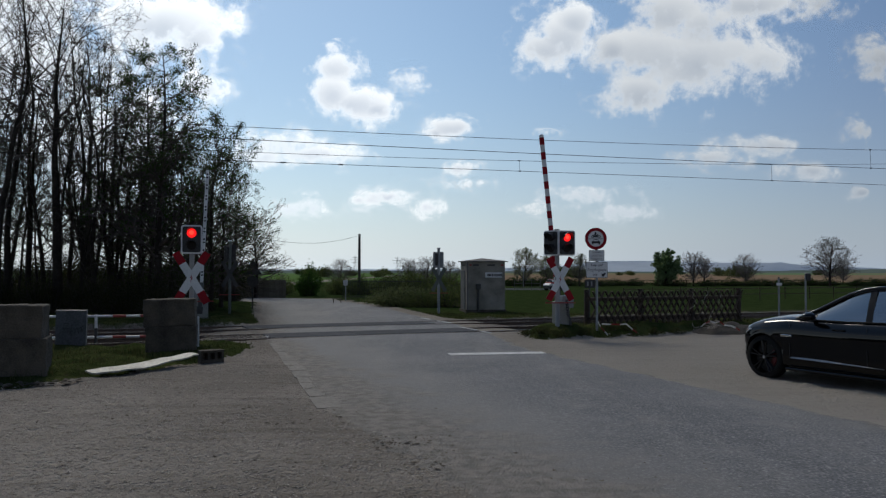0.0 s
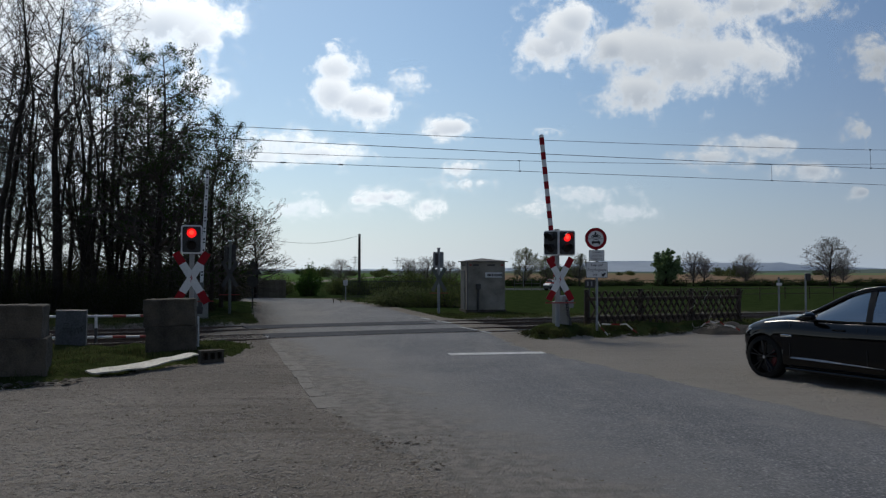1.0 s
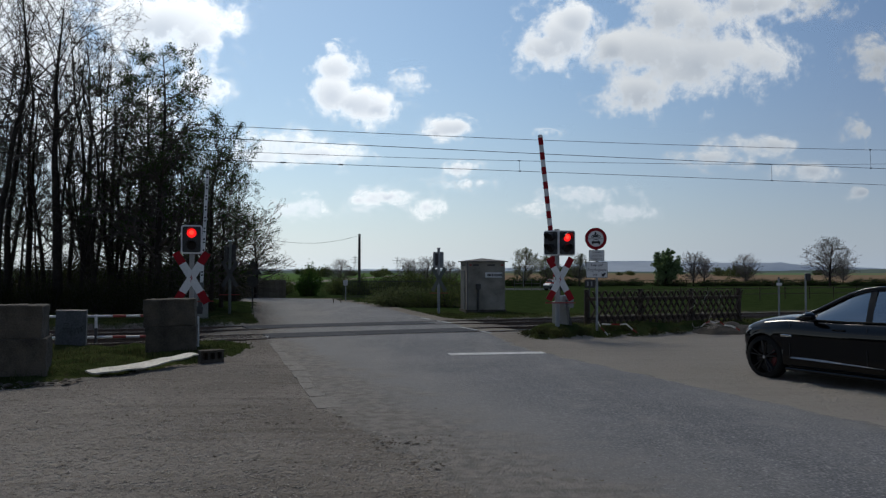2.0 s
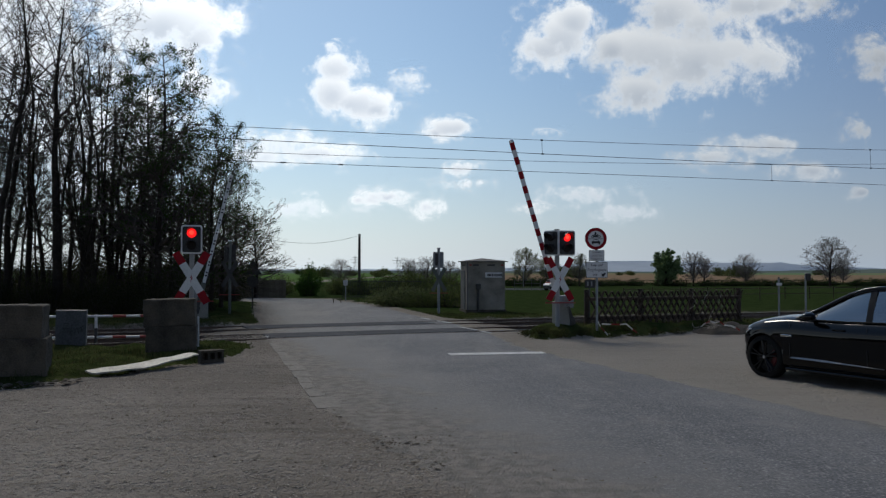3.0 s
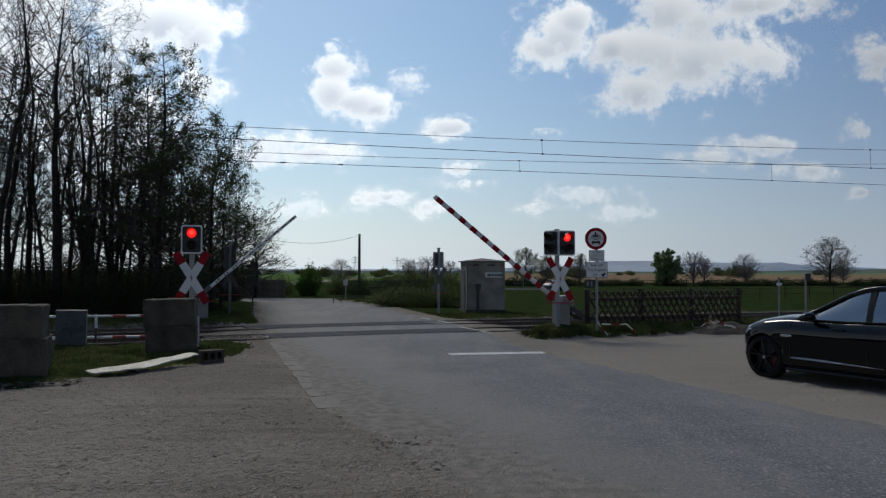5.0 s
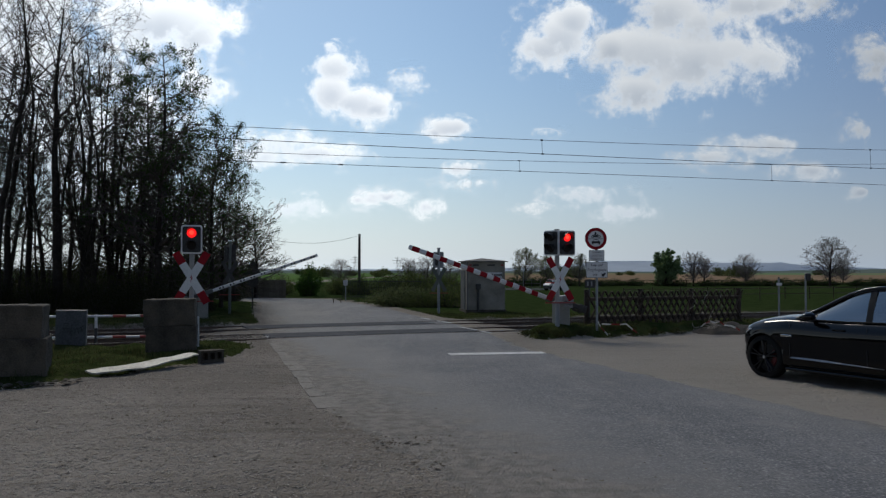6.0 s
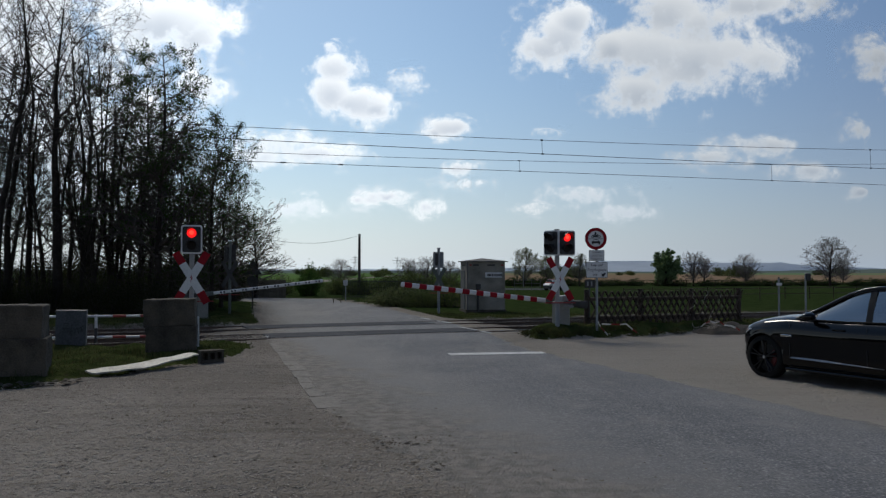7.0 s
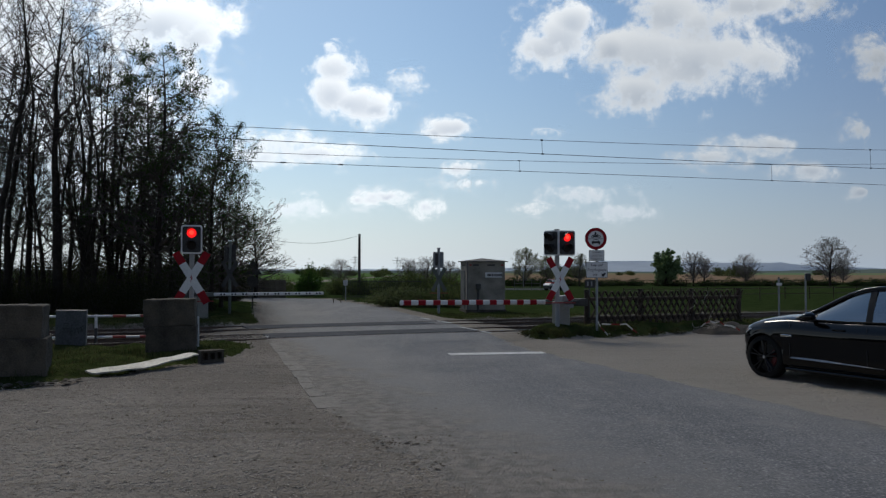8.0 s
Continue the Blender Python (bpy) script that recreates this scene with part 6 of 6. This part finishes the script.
def build_far_fences():
    f = thing("board_fence", "low dark board fence at the end of the road", "fence", pose(-14.4, 53.0, -0.05, 0, 0, 4))
    bmesh_board = link_mesh("board", one_box(0, 0, 0.62, 0.145, 0.025, 1.24, 0.004), BOARDS)
    for k in range(26):
        part("board", bmesh_board, None, f).matrix_basis = pose(k * 0.155, 0, 0)
    for z in (0.25, 1.0):
        part("cross_rail", one_box(1.95, 0.035, z, 4.1, 0.04, 0.08), WOOD, f)
    g = thing("bar_fence", "dark metal bar fence along the verge", "fence", pose(-6.3, 50.5, -0.05, 0, 0, 12))
    bar = link_mesh("bar", one_rod((0, 0, 0), (0, 0, 1.25), 0.016, n=6), DARKSTEEL)
    for k in range(34):
        part("bar", bar, None, g).matrix_basis = pose(k * 0.15, 0, 0)
    for z in (0.2, 1.15):
        part("cross_rail", one_box(2.5, 0, z, 5.1, 0.03, 0.04), DARKSTEEL, g)
    pm = link_mesh("post", one_rod((0, 0, 0), (0, 0, 0.85), 0.03, n=7), WOOD)
    for x0, y0, x1, y1, label in ((10.5, 46.5, 40, 57, "wire and post fence across the meadow"), (8.0, 92, 62, 94, "dark wire and post fence before the far hedge")):
        w = thing("pasture_fence", label, "fence")
        a, b = Vector((x0, y0, -0.05)), Vector((x1, y1, -0.05))
        n = 16
        for k in range(n + 1):
            q = a.lerp(b, k / n)
            part("post", pm, None, w).matrix_basis = pose(q.x, q.y, q.z)
        for z in (0.4, 0.75):
            part("strand", one_rod(a + Vector((0, 0, z)), b + Vector((0, 0, z)), 0.022, n=5), WOOD, w)


build_far_fences()


EARTH = material("dark_moist_earth", (0.022, 0.018, 0.013), (0.062, 0.052, 0.040), 5, 40, 0.95, 0.8, dist=0.04)


def build_dirt_heap():
    rnd = random.Random(12)
    bm = B()
    bmesh.ops.create_grid(bm, x_segments=40, y_segments=24, size=1)
    for v in bm.verts:
        x, y = v.co.x, v.co.y
        r = max(0, 1 - x * x - y * y)
        v.co.z = 0.42 * r ** 0.7 * (0.75 + 0.5 * noise.noise(Vector((x * 2.3, y * 2, 1)))) + 0.03 * noise.noise(Vector((x * 9, y * 9, 1))) * r - 0.06
        v.co.x, v.co.y = x * 1.7, y * 0.8
    o = tagged(new("earth_heap", link_mesh("earth_heap", bm, EARTH, True)), "low heap of dark earth with pale roots", "earth heap")
    o.matrix_basis = pose(8.35, 22.7, 0.0, 0, 0, 24)
    bm = B()
    for _ in range(16):
        p = Vector((rnd.gauss(7.32, 0.2), rnd.uniform(21.85, 22.05), rnd.uniform(0.20, 0.30)))
        d = Vector((rnd.uniform(-1, 1), rnd.uniform(-.4, .1), rnd.uniform(-.1, .15))).normalized()
        for _ in range(rnd.choice((4, 5, 8))):
            d = bend(d, rnd, 0.30, -0.06)
            q = p + d * 0.06
            q.z = max(q.z, 0.16)
            rod(bm, p, q, 0.007, n=5)
            p = q
    tagged(new("dry_roots", link_mesh("dry_roots", bm, STONE)), "pale dry roots on the earth heap", "roots", kind="stuff")


build_dirt_heap()


def build_tape(pts, label):
    """A strip of red and white barrier tape lying on the grass."""
    t = thing("barrier_tape", label, "barrier tape")
    P = [Vector(p) for p in pts]
    for k, (a, b) in enumerate(zip(P, P[1:])):
        bm = B()
        d = (b - a).normalized()
        up = Vector((0.2, -0.3, 1)).normalized() * 0.02
        v = [bm.verts.new(q) for q in (a - up, b - up, b + up, a + up)]
        bm.faces.new(v)
        bmesh.ops.solidify(bm, geom=bm.faces[:], thickness=0.004)
        part("tape_stripe", bm, OLDRED if k % 3 == 1 else WHITE, t, "red stripe" if k % 3 == 1 else "white stripe")


build_tape([(4.02, 20.75, 0.42), (4.05, 20.6, 0.30), (4.14, 20.5, 0.18), (4.2, 20.42, 0.10)], "red and white barrier tape hanging at the sign pole")
build_tape([(4.1, 20.7, 0.36), (4.35, 20.75, 0.35), (4.6, 20.8, 0.34), (4.75, 20.75, 0.36), (4.9, 20.7, 0.22), (5.0, 20.65, 0.14)], "red and white barrier tape trailing over the grass")


build_tape([(7.0, 21.75, 0.22), (7.12, 21.72, 0.32), (7.25, 21.74, 0.37), (7.36, 21.7, 0.33), (7.5, 21.72, 0.36), (7.62, 21.7, 0.27), (7.78, 21.66, 0.25), (7.9, 21.62, 0.20), (8.0, 21.6, 0.13)], "crumpled red and white barrier tape over the earth heap")


def build_rubble():
    rnd = random.Random(15)
    bm = B()
    for _ in range(45):
        x = rnd.uniform(-7.6, -5.6)
        stone(bm, (x, 11.75 + (x + 6.8) * 0.6 + rnd.uniform(-.35, .35), 0.03), rnd.uniform(0.03, 0.10), rnd)
    tagged(new("rubble", link_mesh("rubble", bm, CONCRETE)), "broken concrete lumps at the foot of the blocks", "rubble", kind="stuff")
    bm = B()
    for _ in range(150):
        p = st(rnd.gauss(-0.55, 0.45), rnd.uniform(-0.75, 0.6))
        stone(bm, (p.x, p.y, 0.01), rnd.uniform(0.02, 0.06), rnd)
    tagged(new("broken_asphalt", link_mesh("broken_asphalt", bm, BALLAST)), "grey broken stones at the end of the crossing", "stones", kind="stuff")
    bm = B()
    for _ in range(26):
        x = rnd.uniform(4.2, 8.6)
        y = float(np.interp(x, _vr_x, _vr_y)) + rnd.uniform(-0.25, 0.35)
        stone(bm, (x, y, ground_z(x, y) + 0.02), rnd.uniform(0.02, 0.06), rnd)
    tagged(new("pale_stones", link_mesh("pale_stones", bm, STONE)), "pale stones along the foot of the grass bank", "stones", kind="stuff")


build_rubble()


def build_plate():
    p = thing("kilometre_plate", "small grey kilometre plate on a post behind the sign", "plate", pose(4.30, 23.4, 0.0, 0, 0, 20))
    part("post", one_rod((0, 0.03, -0.1), (0, 0.03, 1.5), 0.02, n=8), BACKGREY, p)
    f = part("plate", one_box(0, 0, 1.36, 0.34, 0.015, 0.24, 0.004), DARKSTEEL, p)
    for x in (-0.08, 0.05):
        part("figure_bar", one_box(x, -0.009, 1.36, 0.05, 0.004, 0.13), GREY, f)


def build_field_road():
    o = new("field_road", link_mesh("field_road", one_box(1, 80, -0.01, 22, 5.5, 0.05), PANEL))
    tagged(o, "narrow grey asphalt lane across the meadow", "road", kind="structure")
    r = thing("metal_railing", "low grey metal railing in the meadow beside the lane", "railing", pose(6.6, 74.0, -0.03))
    for z in (0.35, 0.7, 1.0):
        part("rail_tube", one_rod((0, 0, z), (2.4, 0, z), 0.02, n=6), BACKGREY, r)
    for x in (0, 0.8, 1.6, 2.4):
        part("post", one_rod((x, 0, 0), (x, 0, 1.05), 0.025, n=6), BACKGREY, r)
    build_post("field_sign", "small white sign on a grey post by the lane", 8.95, 89.0, 2.1, "disc")


build_plate()
build_field_road()


# ---- distance ----
def build_ridge(name, label, dist, pts, mat):
    """A long wooded ridge on the horizon, with a slope towards the viewer."""
    bm = B()
    n = 160
    az = np.linspace(-42, 42, n)
    lo, mid, up = [], [], []
    for a in az:
        h = interp(a, [p[0] for p in pts], [p[1] for p in pts]) + 0.7 * dist / 1000 * noise.noise(Vector((a * 1.2, dist, 0)))
        x, y = math.sin(radians(a)), math.cos(radians(a))
        lo.append(bm.verts.new((x * dist, y * dist, -8)))
        mid.append(bm.verts.new((x * (dist + 150), y * (dist + 150), max(1, h * 0.7))))
        up.append(bm.verts.new((x * (dist + 300), y * (dist + 300), max(2, h + 1.2 * noise.noise(Vector((a * 9, 1, dist)))))))
    for i in range(n - 1):
        bm.faces.new((lo[i], lo[i + 1], mid[i + 1], mid[i]))
        bm.faces.new((mid[i], mid[i + 1], up[i + 1], up[i]))
    tagged(new(name, link_mesh(name, bm, mat, True)), label, "hills", kind="structure")


# distance haze is mixed into both base colours
HILL = material("haze_tinted_hill", (0.40, 0.45, 0.50), (0.47, 0.52, 0.57), 0.004, 0.03, 1.0, 0, spec=0.0)
HILL2 = material("haze_tinted_woods", (0.09, 0.12, 0.11), (0.14, 0.17, 0.14), 0.01, 0.06, 1.0, 0, spec=0.0)
build_ridge("hills", "wooded ridge on the horizon, tinted blue for haze", 2080, [(-42, 8), (-12, 10), (0, 10), (8, 18), (11, 34), (14, 34), (17, 31), (20, 28), (23, 28), (25, 18), (30, 10), (42, 8)], HILL)
build_ridge("far_woods", "strip of far woods along the horizon, tinted for haze", 1400, [(-42, 6), (-10, 5), (0, 4.5), (5, 4), (10, 3), (20, 3), (27, 7), (30, 8), (42, 7)], HILL2)


def build_pylon(x, y, h):
    p = thing("power_pylon", "distant grey steel lattice pylon", "pylon", pose(x, y, -0.05), "distant pylons")
    w = h * 0.09
    for sx in (-1, 1):
        for sy in (-1, 1):
            part("leg", one_rod((sx * w, sy * w, 0), (sx * w * 0.1, sy * w * 0.1, h), h * 0.008, n=4), GREY, p)
    for z, k in ((0.62, 0.22), (0.78, 0.28), (0.92, 0.16)):
        part("cross_arm", one_box(0, 0, h * z, h * k * 2, h * 0.012, h * 0.02), GREY, p)
    bm = B()
    for k in range(9):
        f0, f1 = k / 9, (k + 1) / 9
        a, b = w * (1 - 0.9 * f0), w * (1 - 0.9 * f1)
        s = 1 if k % 2 else -1
        rod(bm, (-a * s, -a, h * f0), (b * s, -b, h * f1), h * 0.005, n=4)
    part("bracing", bm, GREY, p)


build_pylon(-110, 1000, 22)
build_pylon(-66, 1150, 24)
build_pylon(46, 1250, 18)


# ---- clouds ----
def cloud_material(i, lit, shade):
    m = bpy.data.materials.new("cloud_vapour")
    m.use_nodes = True
    n, ln = m.node_tree.nodes, m.node_tree.links
    n.remove(n["Principled BSDF"])
    at = n.new("ShaderNodeAttribute")
    at.attribute_name = "cover"
    tc = n.new("ShaderNodeTexCoord").outputs["Object"]
    mp = n.new("ShaderNodeMapping")
    mp.inputs["Location"].default_value = (i * 371.0, i * 91.0, 0)
    ln.new(tc, mp.inputs[0])
    a = noise_node(n, ln, mp.outputs[0], 0.014, 9, 0.62)
    b = noise_node(n, ln, mp.outputs[0], 0.0065, 6, 0.5)
    den = math_node(n, ln, "ADD", at.outputs["Fac"], math_node(n, ln, "MULTIPLY", math_node(n, ln, "SUBTRACT", a, 0.5), 2.3))
    den = math_node(n, ln, "ADD", den, math_node(n, ln, "MULTIPLY", math_node(n, ln, "SUBTRACT", b, 0.5), 1.1))
    c3 = noise_node(n, ln, mp.outputs[0], 0.045, 6, 0.6)
    den = math_node(n, ln, "ADD", den, math_node(n, ln, "MULTIPLY", math_node(n, ln, "SUBTRACT", c3, 0.5), 0.6))
    cover = range_node(n, ln, den, 0.26, 1.16)
    rim = range_node(n, ln, at.outputs["Fac"], 0.03, 0.30)
    alpha = math_node(n, ln, "MULTIPLY", cover, rim)
    at2 = n.new("ShaderNodeAttribute")
    at2.attribute_name = "low"
    core = math_node(n, ln, "MULTIPLY", range_node(n, ln, den, 0.65, 1.2), at2.outputs["Fac"])
    core = math_node(n, ln, "MULTIPLY", core, range_node(n, ln, b, 0.25, 0.7, 0.65, 1.0))
    # sunlit white and shaded grey bases are painted as emission
    c = blend_node(n, ln, core, lit, shade)
    e, t, s = n.new("ShaderNodeEmission"), n.new("ShaderNodeBsdfTransparent"), n.new("ShaderNodeMixShader")
    e.inputs[1].default_value = 1.0
    ln.new(c, e.inputs[0])
    ln.new(alpha, s.inputs[0])
    ln.new(t.outputs[0], s.inputs[1])
    ln.new(e.outputs[0], s.inputs[2])
    ln.new(s.outputs[0], n["Material Output"].inputs[0])
    return m


CLOUDS = []
FAR = 2500.0


def cloud(x, z, lobes, drift=-6.0, shade=(0.385, 0.44, 0.53), weight=1.0, turn=0.0):
    """A cloud 2.5 km off, x metres right and z metres up; lobes: x, z, half width, half height about that place; turn:
    degrees round, for the unseen fill clouds.
    """
    i = len(CLOUDS)
    glare = 0.6 if turn else float(np.interp(x, [-800, 300, 1300], [1.24, 0.95, 0.56]))     # brighter towards the sun; one fixed level for the unseen fill clouds
    lo_x = min(a - 2.0 * w for a, _, w, _ in lobes); hi_x = max(a + 2.0 * w for a, _, w, _ in lobes)
    lo_z = min(b - 2.0 * h for _, b, _, h in lobes); hi_z = max(b + 2.0 * h for _, b, _, h in lobes)
    gx, gz = np.meshgrid(np.linspace(lo_x, hi_x, 70), np.linspace(lo_z, hi_z, 50))
    den, top = np.zeros(gx.shape), np.zeros(gx.shape)
    for a, b, w, h in lobes:
        q = ((gx - a) / w) ** 2 + ((gz - b) / h) ** 2
        den = np.maximum(den, np.exp(-0.62 * q) * 1.08) + 0.12 * np.exp(-q)
        top = np.maximum(top, np.exp(-q) * np.clip(0.62 - (gz - b) / h * 0.65, 0, 1))
    bulge = -60 * np.clip(den, 0, 1)
    me = grid_mesh("cloud", gx, bulge, gz, cloud_material(i, tuple(c * glare for c in (0.92, 0.93, 0.94)), tuple(c * glare for c in shade)))
    attribute(me, "cover", (den * weight).ravel())
    attribute(me, "low", top.ravel())
    m = pose(0, 0, 0, 0, 0, turn) @ pose(x, FAR, z)
    ob = tagged(new("cloud", me), "glowing sheet of white fair-weather cumulus drifting in the sky", "cloud", "clouds")
    ob.matrix_basis = m
    CLOUDS.append((ob, m, Vector((drift, 0, 0))))


cloud(-873, 774, [(0, 0, 168, 97), (106, -27, 80, 106), (-106, 27, 106, 80)], drift=-5.5, weight=1.05, shade=(0.32, 0.37, 0.45))
cloud(-754, 586, [(22, -11, 67, 42), (-22, 11, 44, 35)], drift=-5.5, weight=0.95)
cloud(-300, 587, [(-30, 55, 67, 49), (-42, -25, 60, 67), (19, -60, 110, 53), (95, -78, 57, 32), (-42, 108, 32, 25)], drift=-5.5, weight=1.05)
cloud(-101, 603, [(0, 0, 67, 35)], drift=-5.5, weight=0.75)
cloud(61, 448, [(-32, 2, 81, 35), (-85, -15, 39, 18)], drift=-4.0, weight=0.9)
cloud(-484, 375, [(-18, 23, 124, 42), (88, -7, 133, 32), (-71, -16, 97, 32)], drift=-4.0, weight=0.95)
cloud(361, 742, [(3, -3, 92, 85), (-50, -38, 80, 57), (47, 41, 67, 53)], drift=-5.5, weight=1.1)
cloud(756, 712, [(-109, -27, 141, 88), (50, -35, 194, 110), (224, -60, 95, 60), (-154, -150, 97, 64), (-56, 106, 97, 80), (50, 62, 106, 80), (209, 125, 140, 45), (-233, -18, 53, 53)], drift=-5.5, weight=1.1)
cloud(1345, 659, [(0, 0, 67, 67)], drift=-5.5, weight=0.9)
cloud(977, 352, [(6, 39, 115, 32), (-153, -2, 124, 25), (147, -37, 80, 25)], drift=-4.0, weight=0.9)
cloud(1283, 438, [(0, 0, 53, 42)], drift=-4.0, weight=0.65)
cloud(-157, 220, [(-18, 15, 88, 28), (115, -16, 60, 42), (-97, 1, 44, 21)], drift=-4.0, weight=0.8)
cloud(75, 299, [(-15, 25, 60, 26), (25, -25, 50, 20)], drift=-4.0, weight=0.75)
cloud(-422, 197, [(44, 6, 115, 35), (-44, -6, 71, 28)], drift=-4.0, weight=0.6)
cloud(429, 209, [(24, 30, 124, 35), (-136, -12, 106, 25), (112, -18, 88, 28)], drift=-4.0, weight=0.62)
cloud(1283, 249, [(0, 0, 35, 18)], drift=-4.0, weight=0.6)
cloud(-34, 270, [(0, 0, 71, 21)], drift=-4.0, weight=0.5)
cloud(320, 429, [(0, 0, 46, 18)], drift=-4.0, weight=0.55)
cloud(-1244, 618, [(-35, 6, 230, 190), (-35, 183, 180, 120), (151, -189, 260, 190)], drift=-5.5, weight=1.0)
cloud(1160, 836, [(0, 0, 124, 39)], drift=-5.5, weight=0.6)

# unseen glowing clouds added aside and behind, as neutral fill and glass reflections
for turn in (60, 95, 130, 160, 190, 222, 255, 290):
    _r = random.Random(turn)
    for _z in (420, 1150):
        cloud(_r.uniform(-300, 300), _z + _r.uniform(-120, 120), [(_r.uniform(-260, 260), _r.uniform(-60, 60), _r.uniform(130, 260), _r.uniform(60, 120)) for _ in range(4)], drift=-4.0, turn=turn)


# ---- haze over the horizon ----
# haze painted as a see-through glowing shell, brighter on the sun's side
def build_haze():
    m = bpy.data.materials.new("haze_glow_shell")
    m.use_nodes = True
    n, ln = m.node_tree.nodes, m.node_tree.links
    n.remove(n["Principled BSDF"])
    sep = n.new("ShaderNodeSeparateXYZ")
    ln.new(n.new("ShaderNodeTexCoord").outputs["Object"], sep.inputs[0])
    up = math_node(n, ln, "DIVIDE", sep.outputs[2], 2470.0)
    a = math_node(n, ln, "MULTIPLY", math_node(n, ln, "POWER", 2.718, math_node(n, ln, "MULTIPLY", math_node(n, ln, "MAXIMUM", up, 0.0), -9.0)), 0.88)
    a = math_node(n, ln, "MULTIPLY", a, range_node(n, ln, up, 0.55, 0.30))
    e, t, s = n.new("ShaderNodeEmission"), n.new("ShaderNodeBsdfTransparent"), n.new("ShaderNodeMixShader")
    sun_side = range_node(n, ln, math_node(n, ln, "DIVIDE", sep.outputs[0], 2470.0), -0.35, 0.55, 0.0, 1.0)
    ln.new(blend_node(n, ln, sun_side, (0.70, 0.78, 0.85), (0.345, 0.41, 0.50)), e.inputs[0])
    ln.new(a, s.inputs[0])
    ln.new(t.outputs[0], s.inputs[1])
    ln.new(e.outputs[0], s.inputs[2])
    ln.new(s.outputs[0], n["Material Output"].inputs[0])
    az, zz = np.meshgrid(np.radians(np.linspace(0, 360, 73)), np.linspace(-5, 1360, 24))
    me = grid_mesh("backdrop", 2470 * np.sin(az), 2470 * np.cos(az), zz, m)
    tagged(new("backdrop", me), "glowing shell painted as pale blue haze above the horizon", "sky haze", kind="structure")


build_haze()


# ---- movement ----
def motions():
    rise = [(0.0, 83.5), (1.7, 83.5), (2.1, 82.6), (2.45, 79.5), (2.8, 74.6), (3.0, 71.6), (3.5, 64.7), (4.0, 56.5), (4.5, 47.2), (4.7, 43.2), (5.1, 35.0), (5.5, 27.3), (5.8, 21.6), (6.0, 18.5), (6.5, 11.0), (7.0, 6.4), (7.5, 2.7), (8.0, 0.6)]
    walk(BOOM_R, [(t, pose(0, 0, PZ_R, 0, -a, 0)) for t, a in rise])
    walk(BOOM_L, [(t, pose(0, 0, PZ_L, 0, -min(87.5, a * 1.05 + (2.0 if a > 30 else 0) - 0.6), 0)) for t, a in rise])
    for ob, m, d in CLOUDS:
        walk(ob, [(0.0, m), (8.0, Matrix.Translation(d) @ m)])


motions()
